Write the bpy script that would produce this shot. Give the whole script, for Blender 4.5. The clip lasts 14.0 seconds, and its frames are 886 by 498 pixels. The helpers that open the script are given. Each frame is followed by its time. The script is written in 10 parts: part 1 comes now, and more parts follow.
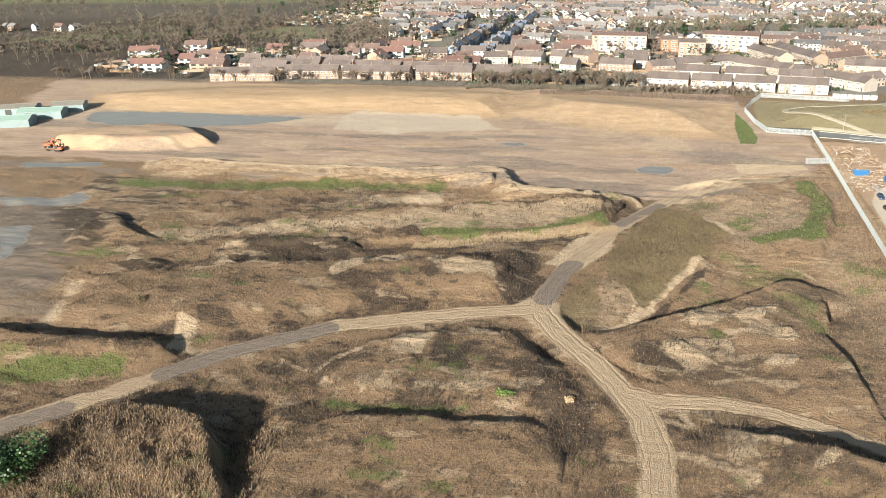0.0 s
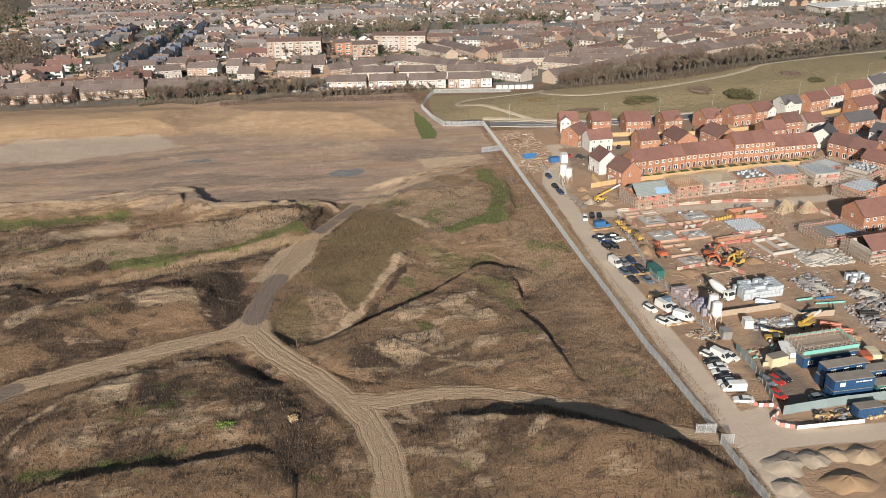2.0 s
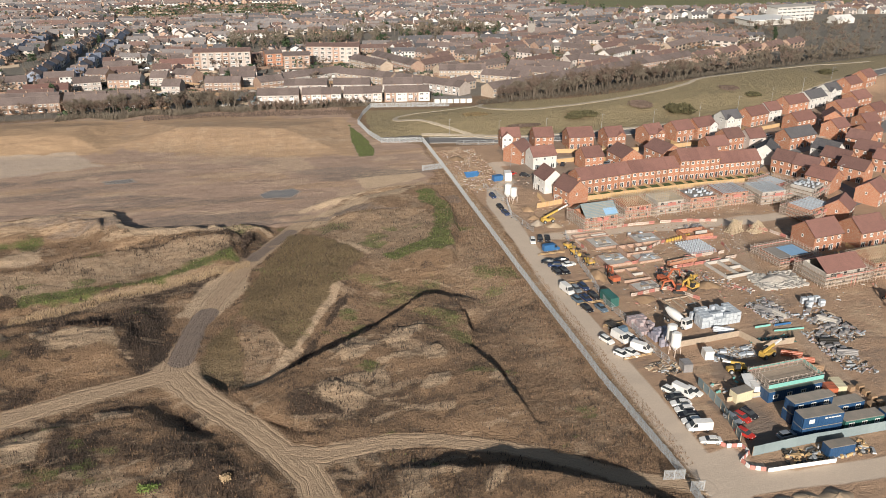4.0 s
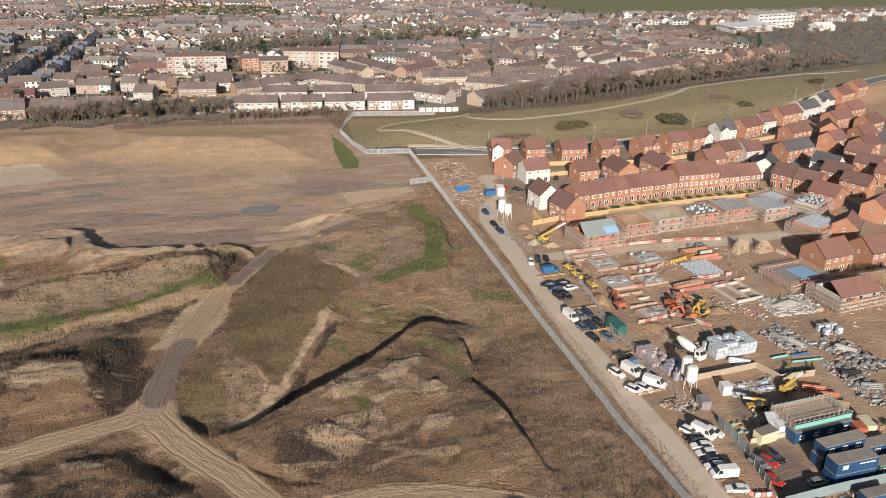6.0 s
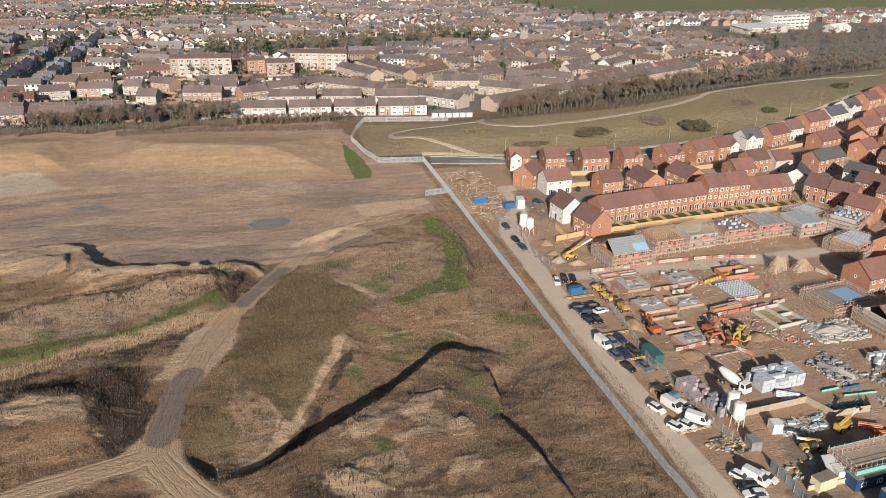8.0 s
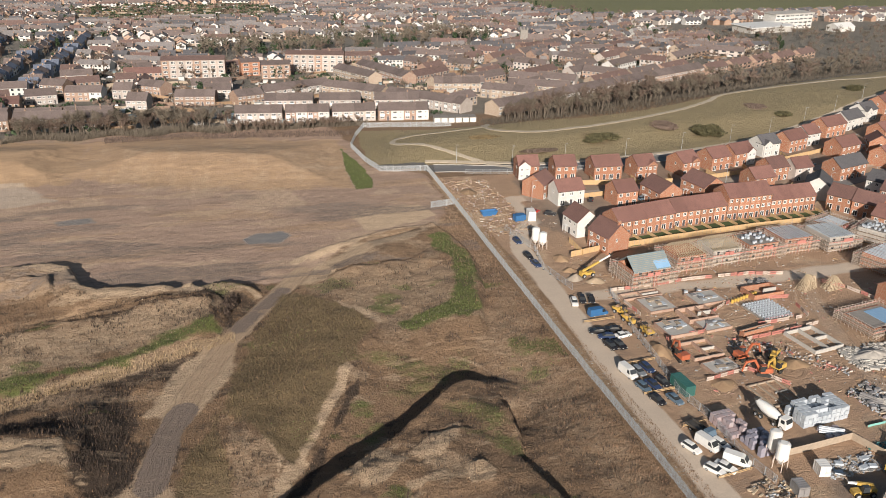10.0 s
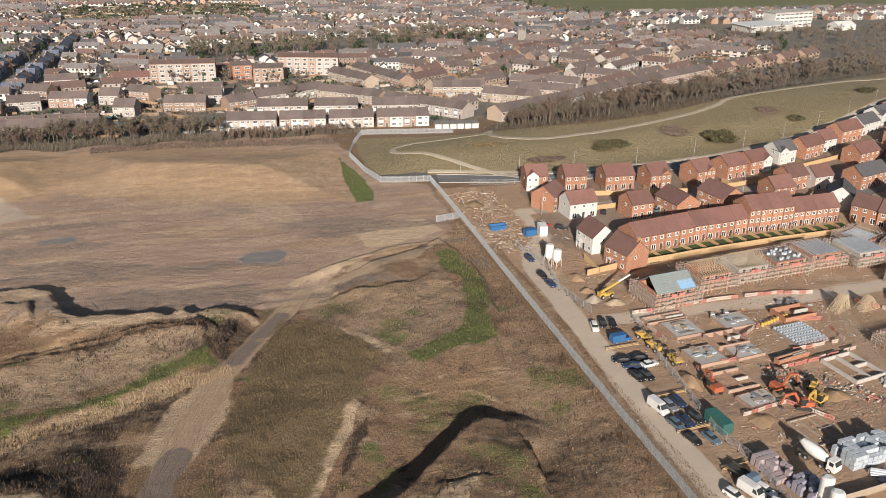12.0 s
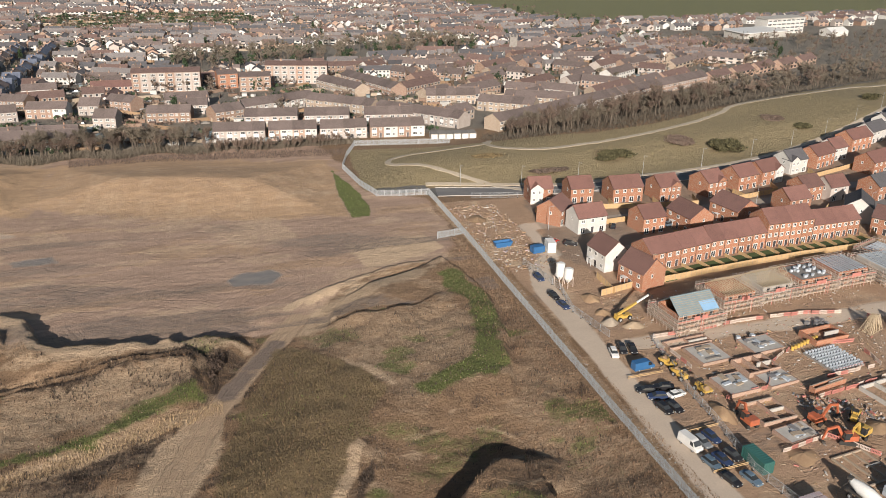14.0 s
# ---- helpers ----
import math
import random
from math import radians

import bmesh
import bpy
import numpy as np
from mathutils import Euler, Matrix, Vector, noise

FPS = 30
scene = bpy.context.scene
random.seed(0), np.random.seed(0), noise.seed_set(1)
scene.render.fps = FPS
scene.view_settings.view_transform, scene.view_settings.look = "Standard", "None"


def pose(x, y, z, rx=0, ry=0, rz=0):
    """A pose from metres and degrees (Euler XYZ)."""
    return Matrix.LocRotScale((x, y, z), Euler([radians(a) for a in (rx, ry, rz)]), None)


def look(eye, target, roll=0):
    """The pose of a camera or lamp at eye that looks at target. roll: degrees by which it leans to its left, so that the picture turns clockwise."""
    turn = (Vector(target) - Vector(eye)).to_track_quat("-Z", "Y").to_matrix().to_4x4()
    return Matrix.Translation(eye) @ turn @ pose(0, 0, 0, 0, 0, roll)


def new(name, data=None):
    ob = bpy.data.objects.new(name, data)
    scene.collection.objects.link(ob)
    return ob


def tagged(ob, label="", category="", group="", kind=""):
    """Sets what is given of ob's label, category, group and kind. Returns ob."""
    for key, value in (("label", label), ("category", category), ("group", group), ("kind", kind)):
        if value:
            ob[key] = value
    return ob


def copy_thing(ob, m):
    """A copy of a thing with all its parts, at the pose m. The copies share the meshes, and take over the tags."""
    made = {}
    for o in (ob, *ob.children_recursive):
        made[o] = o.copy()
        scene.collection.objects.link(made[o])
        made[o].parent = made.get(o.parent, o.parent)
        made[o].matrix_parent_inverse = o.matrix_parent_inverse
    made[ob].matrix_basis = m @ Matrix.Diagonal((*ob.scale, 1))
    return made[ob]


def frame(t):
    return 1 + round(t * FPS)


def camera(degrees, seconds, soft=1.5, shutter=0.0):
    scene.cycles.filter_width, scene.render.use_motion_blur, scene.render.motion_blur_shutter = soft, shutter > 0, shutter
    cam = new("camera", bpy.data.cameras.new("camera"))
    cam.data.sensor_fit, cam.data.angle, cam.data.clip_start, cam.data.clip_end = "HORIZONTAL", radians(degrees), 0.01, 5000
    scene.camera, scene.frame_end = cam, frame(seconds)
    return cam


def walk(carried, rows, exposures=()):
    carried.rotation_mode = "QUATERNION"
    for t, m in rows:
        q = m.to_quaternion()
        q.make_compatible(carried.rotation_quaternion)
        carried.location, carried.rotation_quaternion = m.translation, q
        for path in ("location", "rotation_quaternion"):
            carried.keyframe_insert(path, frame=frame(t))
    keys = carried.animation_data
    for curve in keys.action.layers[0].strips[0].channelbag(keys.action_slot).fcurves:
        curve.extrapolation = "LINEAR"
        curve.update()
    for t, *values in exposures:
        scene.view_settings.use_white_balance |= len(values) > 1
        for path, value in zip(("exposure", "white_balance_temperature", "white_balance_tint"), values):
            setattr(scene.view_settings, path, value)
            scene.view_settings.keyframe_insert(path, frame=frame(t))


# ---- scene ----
import functools, itertools, collections
cam = camera(55.1, 14.0, 0.9)
PATH = [
    (0, (1.239, -47.417, 108.735), (0.852, -45.633, 107.917), -1.8),
    (0.5, (1.332, -47.83, 109.076), (1.3, -46.007, 108.254), -1.4),
    (1, (1.505, -47.454, 108.991), (1.685, -45.646, 108.155), -1.2),
    (1.5, (1.64, -46.21, 109.238), (1.885, -44.409, 108.404), -1.2),
    (2, (1.776, -43.659, 109.067), (2.073, -41.86, 108.245), -0.8),
    (2.5, (2.334, -40.056, 108.894), (2.673, -38.263, 108.077), -0.6),
    (3, (2.453, -35.977, 108.701), (2.834, -34.19, 107.888), -0.2),
    (5.5, (0.563, -14.133, 107.363), (1.071, -12.371, 106.565), 1.0),
    (6, (0.234, -9.834, 107.164), (0.747, -8.074, 106.365), 1.2),
    (6.5, (-0.037, -5.622, 106.923), (0.478, -3.862, 106.124), 1.2),
    (7, (-0.36, -1.512, 106.911), (0.152, 0.248, 106.109), 1.2),
    (7.5, (-0.558, 2.599, 106.839), (-0.05, 4.36, 106.037), 1.3),
    (8, (-0.652, 6.762, 106.499), (-0.144, 8.522, 105.697), 1.3),
    (10.5, (-0.454, 28.112, 105.155), (0.079, 29.863, 104.348), 1.3),
    (11, (-0.6, 32.448, 104.933), (-0.058, 34.195, 104.126), 1.3),
    (11.5, (-0.553, 36.677, 104.691), (-0.019, 38.427, 103.882), 1.2),
    (12, (-0.598, 41.101, 104.519), (-0.056, 42.847, 103.71), 1.2),
    (12.5, (-0.648, 45.281, 104.248), (-0.096, 47.025, 103.439), 1.2),
    (13, (-0.515, 49.479, 104.136), (0.044, 51.22, 103.326), 1.2),
    (13.5, (-0.699, 53.72, 103.875), (-0.131, 55.458, 103.065), 1.2),
    (14, (-1.049, 57.459, 101.092), (-0.471, 59.202, 100.3), 1.2),
]
walk(cam, [(t, look(eye, target, roll)) for t, eye, target, roll in PATH],
     exposures=[(0, 1.17, 6350, 1), (0.5, 0.86, 6350, 2), (1.0, 0.56, 6400, 4), (1.5, 0.44, 6500, 8), (2.5, 0.40, 6500, 9), (6, 0.39, 6500, 11), (14, 0.36, 6500, 11)])

# ---- light ----
SUN_AZ, SUN_EL = radians(-17.0), radians(20.5)   # the sun stands behind the camera; az runs from -y towards +x
world = bpy.data.worlds.new("sky")
scene.world = world
world.use_nodes = True
wn = world.node_tree
sky = wn.nodes.new("ShaderNodeTexSky")
sky.sky_type, sky.sun_disc = "NISHITA", False
sky.sun_elevation, sky.sun_rotation = SUN_EL, math.pi - SUN_AZ
sky.air_density, sky.dust_density = 1.2, 1.5
wn.links.new(sky.outputs[0], wn.nodes["Background"].inputs[0])
wn.nodes["Background"].inputs[1].default_value = 0.05
sun_data = bpy.data.lights.new("sun", "SUN")
sun_data.energy, sun_data.angle, sun_data.color = 5.0, radians(0.6), (1.0, 0.91, 0.80)
sun_lamp = new("sun", sun_data)
sun_from = Vector((math.sin(SUN_AZ) * math.cos(SUN_EL), -math.cos(SUN_AZ) * math.cos(SUN_EL), math.sin(SUN_EL)))
sun_lamp.matrix_world = look(sun_from * 400, (0, 0, 0))

# ---- materials ----
def nodes_of(name):
    m = bpy.data.materials.new(name)
    m.use_nodes = True
    return m, m.node_tree.nodes, m.node_tree.links, m.node_tree.nodes["Principled BSDF"]


def ramp_mix(n, l, fac, a, b):
    mx = n.new("ShaderNodeMix")
    mx.data_type = "RGBA"
    for sock, val in ((mx.inputs[0], fac), (mx.inputs[6], a), (mx.inputs[7], b)):
        if isinstance(val, bpy.types.NodeSocket):
            l.new(val, sock)
        elif isinstance(val, tuple):
            sock.default_value = (*val[:3], 1)
        else:
            sock.default_value = val
    return mx.outputs[2]


def noise_tex(n, l, scale, detail=4.0, where=None, rough=0.6):
    t = n.new("ShaderNodeTexNoise")
    t.inputs["Scale"].default_value, t.inputs["Detail"].default_value, t.inputs["Roughness"].default_value = scale, detail, rough
    if where is not None:
        l.new(where, t.inputs["Vector"])
    return t.outputs["Fac"]


def contrast(n, l, val, lo, hi):
    m = n.new("ShaderNodeMapRange")
    l.new(val, m.inputs[0])
    m.inputs[1].default_value, m.inputs[2].default_value = lo, hi
    return m.outputs[0]


def surface(name, a, b, scale=1.0, rough=0.85, metal=0.0, bump=0.0, vary=0.15, fine=6.0, island=False):
    """A surface whose colour wanders between a and b at two scales, each piece a little different."""
    m, n, l, p = nodes_of(name)
    pos = n.new("ShaderNodeNewGeometry").outputs["Position"]
    big = contrast(n, l, noise_tex(n, l, scale, 3, pos), 0.3, 0.7)
    col = ramp_mix(n, l, big, a, b)
    small = contrast(n, l, noise_tex(n, l, scale * fine, 5, pos), 0.25, 0.75)
    dark = tuple(0.72 * (x + y) / 2 for x, y in zip(a, b))
    mx = n.new("ShaderNodeMath")
    mx.operation = "MULTIPLY"
    l.new(small, mx.inputs[0])
    mx.inputs[1].default_value = 0.45
    col = ramp_mix(n, l, mx.outputs[0], col, dark)
    hsv = n.new("ShaderNodeHueSaturation")
    rnd = n.new("ShaderNodeNewGeometry").outputs["Random Per Island"] if island else n.new("ShaderNodeObjectInfo").outputs["Random"]
    mr = n.new("ShaderNodeMapRange")
    l.new(rnd, mr.inputs[0])
    mr.inputs[3].default_value, mr.inputs[4].default_value = 1 - vary, 1 + vary
    l.new(mr.outputs[0], hsv.inputs["Value"])
    l.new(col, hsv.inputs["Color"])
    l.new(hsv.outputs[0], p.inputs["Base Color"])
    p.inputs["Roughness"].default_value, p.inputs["Metallic"].default_value = rough, metal
    if bump:
        bp = n.new("ShaderNodeBump")
        bp.inputs["Strength"].default_value, bp.inputs["Distance"].default_value = 0.6, bump
        l.new(noise_tex(n, l, scale * fine, 4, pos), bp.inputs["Height"])
        l.new(bp.outputs[0], p.inputs["Normal"])
    return m


def brickwork(name, a, b, mortar, rough=0.9):
    """Facing brick: courses of 75 mm in mixed shades with pale joints."""
    m, n, l, p = nodes_of(name)
    tc = n.new("ShaderNodeTexCoord").outputs["Object"]
    sep = n.new("ShaderNodeSeparateXYZ")
    l.new(tc, sep.inputs[0])
    add = n.new("ShaderNodeMath")
    l.new(sep.outputs[0], add.inputs[0]), l.new(sep.outputs[1], add.inputs[1])
    com = n.new("ShaderNodeCombineXYZ")
    l.new(add.outputs[0], com.inputs[0]), l.new(sep.outputs[2], com.inputs[1])
    br = n.new("ShaderNodeTexBrick")
    l.new(com.outputs[0], br.inputs["Vector"])
    br.inputs["Color1"].default_value, br.inputs["Color2"].default_value, br.inputs["Mortar"].default_value = (*a, 1), (*b, 1), (*mortar, 1)
    br.inputs["Scale"].default_value, br.inputs["Mortar Size"].default_value = 1.0, 0.008
    br.inputs["Brick Width"].default_value, br.inputs["Row Height"].default_value = 0.225, 0.075
    stain = contrast(n, l, noise_tex(n, l, 0.5, 4, tc), 0.35, 0.75)
    mx = n.new("ShaderNodeMath")
    mx.operation = "MULTIPLY"
    l.new(stain, mx.inputs[0])
    mx.inputs[1].default_value = 0.35
    col = ramp_mix(n, l, mx.outputs[0], br.outputs["Color"], tuple(0.7 * v for v in a))
    hsv = n.new("ShaderNodeHueSaturation")
    mr = n.new("ShaderNodeMapRange")
    l.new(n.new("ShaderNodeObjectInfo").outputs["Random"], mr.inputs[0])
    mr.inputs[3].default_value, mr.inputs[4].default_value = 0.85, 1.15
    l.new(mr.outputs[0], hsv.inputs["Value"]), l.new(col, hsv.inputs["Color"])
    l.new(hsv.outputs[0], p.inputs["Base Color"])
    p.inputs["Roughness"].default_value = rough
    return m


def tiled_roof(name, a, b, rough=0.75):
    """Concrete tiles: courses of 0.3 m that step down the slope, with moss and weathering."""
    m, n, l, p = nodes_of(name)
    tc = n.new("ShaderNodeTexCoord").outputs["Object"]
    br = n.new("ShaderNodeTexBrick")
    sep = n.new("ShaderNodeSeparateXYZ")
    l.new(tc, sep.inputs[0])
    com = n.new("ShaderNodeCombineXYZ")
    sc = n.new("ShaderNodeMath")
    sc.operation = "MULTIPLY"
    l.new(sep.outputs[2], sc.inputs[0])
    sc.inputs[1].default_value = 1.6
    l.new(sep.outputs[0], com.inputs[0]), l.new(sc.outputs[0], com.inputs[1])
    l.new(com.outputs[0], br.inputs["Vector"])
    br.inputs["Color1"].default_value, br.inputs["Color2"].default_value = (*a, 1), (*b, 1)
    br.inputs["Mortar"].default_value = (*(0.55 * v for v in a), 1)
    br.inputs["Scale"].default_value, br.inputs["Mortar Size"].default_value = 1.0, 0.012
    br.inputs["Brick Width"].default_value, br.inputs["Row Height"].default_value = 0.33, 0.3
    stain = contrast(n, l, noise_tex(n, l, 0.35, 5, n.new("ShaderNodeNewGeometry").outputs["Position"]), 0.35, 0.7)
    mx = n.new("ShaderNodeMath")
    mx.operation = "MULTIPLY"
    l.new(stain, mx.inputs[0])
    mx.inputs[1].default_value = 0.4
    col = ramp_mix(n, l, mx.outputs[0], br.outputs["Color"], tuple(1.25 * v for v in b))
    hsv = n.new("ShaderNodeHueSaturation")
    mr = n.new("ShaderNodeMapRange")
    l.new(n.new("ShaderNodeObjectInfo").outputs["Random"], mr.inputs[0])
    mr.inputs[3].default_value, mr.inputs[4].default_value = 0.82, 1.15
    l.new(mr.outputs[0], hsv.inputs["Value"]), l.new(col, hsv.inputs["Color"])
    l.new(hsv.outputs[0], p.inputs["Base Color"])
    bp = n.new("ShaderNodeBump")
    bp.inputs["Strength"].default_value, bp.inputs["Distance"].default_value = 0.5, 0.04
    l.new(br.outputs["Fac"], bp.inputs["Height"])
    l.new(bp.outputs[0], p.inputs["Normal"])
    p.inputs["Roughness"].default_value = rough
    return m


BRICK = brickwork("orange_red_brick", (0.40, 0.165, 0.090), (0.31, 0.115, 0.064), (0.42, 0.34, 0.26))
BRICK_PINK = brickwork("pale_red_brick", (0.38, 0.245, 0.19), (0.30, 0.185, 0.14), (0.45, 0.38, 0.30))
BRICK_BUFF = brickwork("buff_brick", (0.38, 0.295, 0.23), (0.31, 0.235, 0.18), (0.45, 0.40, 0.33))
BRICK_OLD = brickwork("weathered_brown_brick", (0.30, 0.19, 0.13), (0.24, 0.14, 0.10), (0.36, 0.31, 0.26))
RENDER_WHITE = surface("white_render", (0.66, 0.645, 0.615), (0.55, 0.535, 0.51), 0.6, 0.9, vary=0.06)
RENDER_CREAM = surface("cream_render", (0.50, 0.445, 0.405), (0.40, 0.35, 0.32), 0.5, 0.9, vary=0.15)
ROOF_RED = tiled_roof("red_brown_tiles", (0.175, 0.093, 0.080), (0.215, 0.11, 0.092))
ROOF_BROWN = tiled_roof("brown_tiles", (0.155, 0.09, 0.08), (0.19, 0.105, 0.09))
# slate and render tinted blue for the shadow that lies over their street
ROOF_SHADE_BLUE = tiled_roof("shade_blue_slate_tiles", (0.10, 0.122, 0.17), (0.13, 0.148, 0.195))
WALL_SHADE_BLUE = surface("shade_blue_render", (0.16, 0.20, 0.28), (0.24, 0.26, 0.31), 0.6, 0.9, vary=0.3)
ROOF_SLATE = tiled_roof("grey_slate_tiles", (0.085, 0.085, 0.095), (0.11, 0.105, 0.11))
ROOF_OLD = tiled_roof("weathered_brown_grey_tiles", (0.135, 0.107, 0.100), (0.180, 0.143, 0.132))
ROOF_GREY = tiled_roof("lichen_grey_tiles", (0.165, 0.152, 0.150), (0.215, 0.197, 0.194))
ROOF_OLD_RED = tiled_roof("weathered_red_tiles", (0.135, 0.090, 0.080), (0.175, 0.116, 0.102))
GLASS = surface("dark_window_glass", (0.03, 0.035, 0.04), (0.05, 0.055, 0.06), 0.4, 0.08, vary=0.4)
FRAME_WHITE = surface("white_plastic_frame", (0.76, 0.76, 0.75), (0.70, 0.70, 0.69), 3, 0.45, vary=0.05)
DOOR_DARK = surface("dark_painted_door", (0.05, 0.06, 0.08), (0.08, 0.06, 0.05), 2, 0.5, vary=0.4)
TIMBER = surface("fresh_softwood", (0.55, 0.38, 0.20), (0.46, 0.31, 0.16), 1.5, 0.8, vary=0.15, island=True)
TIMBER_PALE = surface("pale_truss_softwood", (0.60, 0.50, 0.36), (0.50, 0.40, 0.28), 1.5, 0.8, vary=0.15, island=True)
TIMBER_GREY = surface("greyed_plank_wood", (0.42, 0.34, 0.26), (0.32, 0.26, 0.20), 1.5, 0.9, vary=0.2, island=True)
TIMBER_BROWN = surface("weathered_brown_boards", (0.36, 0.24, 0.145), (0.26, 0.17, 0.105), 1.2, 0.85, vary=0.2, island=True)
STEEL = surface("galvanised_steel", (0.46, 0.48, 0.50), (0.38, 0.40, 0.42), 1.0, 0.5, 0.15, vary=0.12, island=True)
TUBE = surface("scaffold_tube", (0.62, 0.53, 0.47), (0.50, 0.41, 0.35), 1.0, 0.6, 0.05, vary=0.2, island=True)
SAFETY_RED = surface("red_plastic_guard", (0.52, 0.20, 0.17), (0.44, 0.20, 0.17), 1.0, 0.6, vary=0.1, island=True)
CONCRETE = surface("pale_concrete", (0.50, 0.48, 0.45), (0.40, 0.38, 0.35), 0.7, 0.9, bump=0.01, vary=0.1)
CONCRETE_DARK = surface("damp_concrete", (0.30, 0.28, 0.26), (0.22, 0.20, 0.18), 0.7, 0.85, vary=0.12)
BLOCK = surface("grey_blockwork", (0.48, 0.46, 0.43), (0.40, 0.38, 0.35), 2.0, 0.95, vary=0.12, island=True)
WRAP_WHITE = surface("white_plastic_wrap", (0.55, 0.60, 0.65), (0.36, 0.40, 0.45), 0.9, 0.35, vary=0.15, island=True)
WRAP_PINK = surface("shrink_wrapped_brick", (0.43, 0.32, 0.315), (0.36, 0.34, 0.37), 0.8, 0.4, vary=0.25, island=True)
WRAP_MAUVE = surface("mauve_wrapped_brick", (0.34, 0.33, 0.40), (0.27, 0.26, 0.31), 0.8, 0.4, vary=0.25, island=True)
WRAP_GREY = surface("grey_plastic_wrap", (0.28, 0.275, 0.285), (0.20, 0.19, 0.185), 0.8, 0.4, vary=0.25, island=True)
PAINT_BLUE = surface("blue_painted_steel", (0.018, 0.06, 0.145), (0.025, 0.075, 0.17), 0.5, 0.45, vary=0.15)
PAINT_BLUE_BRIGHT = surface("bright_blue_paint", (0.03, 0.125, 0.30), (0.04, 0.145, 0.33), 0.6, 0.45, vary=0.1)
PAINT_GREEN = surface("dull_green_painted_steel", (0.03, 0.12, 0.11), (0.05, 0.15, 0.13), 0.5, 0.5, vary=0.1)
PAINT_ORANGE = surface("orange_machine_paint", (0.48, 0.13, 0.06), (0.34, 0.11, 0.06), 0.8, 0.45, vary=0.08)
PAINT_YELLOW = surface("yellow_machine_paint", (0.62, 0.40, 0.08), (0.46, 0.31, 0.10), 0.8, 0.5, vary=0.08)
PAINT_RED = surface("red_paint", (0.50, 0.04, 0.03), (0.42, 0.04, 0.03), 0.8, 0.35, vary=0.1)
PAINT_WHITE = surface("white_paint", (0.80, 0.80, 0.79), (0.70, 0.70, 0.68), 0.8, 0.4, vary=0.06)
PAINT_CREAM = surface("cream_paint", (0.66, 0.60, 0.42), (0.58, 0.52, 0.36), 0.8, 0.5, vary=0.06)
PAINT_GREY = surface("blue_grey_hoarding_paint", (0.20, 0.26, 0.28), (0.25, 0.31, 0.33), 0.5, 0.6, vary=0.06)
ROOF_CABIN = surface("dirty_flat_roof", (0.20, 0.19, 0.17), (0.30, 0.26, 0.22), 0.5, 0.9, vary=0.15)
NET_TEAL = surface("teal_debris_net", (0.16, 0.42, 0.38), (0.22, 0.50, 0.45), 1.2, 0.8, vary=0.15, island=True)
TARP_BLUE = surface("blue_tarpaulin", (0.22, 0.40, 0.62), (0.28, 0.46, 0.66), 0.8, 0.5, vary=0.1)
RUBBER = surface("black_rubber", (0.02, 0.02, 0.02), (0.035, 0.033, 0.03), 2, 0.8, vary=0.2)
DARK_METAL = surface("dark_grease_steel", (0.06, 0.055, 0.05), (0.10, 0.09, 0.08), 1.5, 0.6, 0.3, vary=0.2)
LAMP_RED = surface("red_lens", (0.35, 0.02, 0.02), (0.3, 0.02, 0.02), 3, 0.25)
LAMP_CLEAR = surface("clear_lens", (0.75, 0.75, 0.72), (0.65, 0.65, 0.62), 3, 0.15)
SAND = surface("pale_sand", (0.42, 0.355, 0.285), (0.33, 0.275, 0.22), 0.8, 0.95, bump=0.03, vary=0.12)
SAND_ORANGE = surface("orange_sand", (0.44, 0.34, 0.235), (0.35, 0.265, 0.185), 0.8, 0.95, bump=0.03, vary=0.08)
SPOIL = surface("brown_spoil", (0.36, 0.25, 0.15), (0.28, 0.18, 0.11), 0.5, 0.95, bump=0.05, vary=0.1)
RUBBLE = surface("broken_concrete_rubble", (0.46, 0.43, 0.39), (0.34, 0.31, 0.28), 1.2, 0.95, vary=0.3, island=True)
TWIG = surface("bare_winter_twigs", (0.185, 0.155, 0.12), (0.118, 0.10, 0.078), 0.3, 0.95, vary=0.25)
TWIG_RED = surface("reddish_bare_twigs", (0.19, 0.14, 0.11), (0.135, 0.098, 0.08), 0.3, 0.95, vary=0.25)
BARK = surface("grey_brown_bark", (0.15, 0.12, 0.095), (0.11, 0.09, 0.07), 1.0, 0.95, vary=0.2)
EVERGREEN = surface("dark_evergreen_leaves", (0.045, 0.075, 0.03), (0.03, 0.05, 0.025), 0.5, 0.8, vary=0.3, island=True)
IVY = surface("glossy_ivy_leaves", (0.05, 0.10, 0.03), (0.03, 0.065, 0.02), 0.5, 0.45, vary=0.45, island=True)
STALK = surface("dry_grass_stalks", (0.33, 0.21, 0.123), (0.20, 0.127, 0.075), 0.08, 0.95, vary=0.32, island=True)
BRAMBLE = surface("dark_bramble_stems", (0.085, 0.058, 0.043), (0.05, 0.035, 0.028), 0.08, 0.95, vary=0.3, island=True)
STRAW = surface("bleached_straw", (0.56, 0.44, 0.31), (0.44, 0.33, 0.22), 0.1, 0.95, vary=0.25, island=True)
REED = surface("golden_reeds", (0.52, 0.39, 0.245), (0.44, 0.32, 0.19), 0.1, 0.95, vary=0.25, island=True)
GRASS_GREEN = surface("green_grass_blades", (0.21, 0.29, 0.075), (0.14, 0.195, 0.05), 0.1, 0.9, vary=0.3, island=True)
LAWN = surface("garden_lawn", (0.055, 0.085, 0.03), (0.075, 0.10, 0.035), 0.8, 0.95, bump=0.02, vary=0.25)
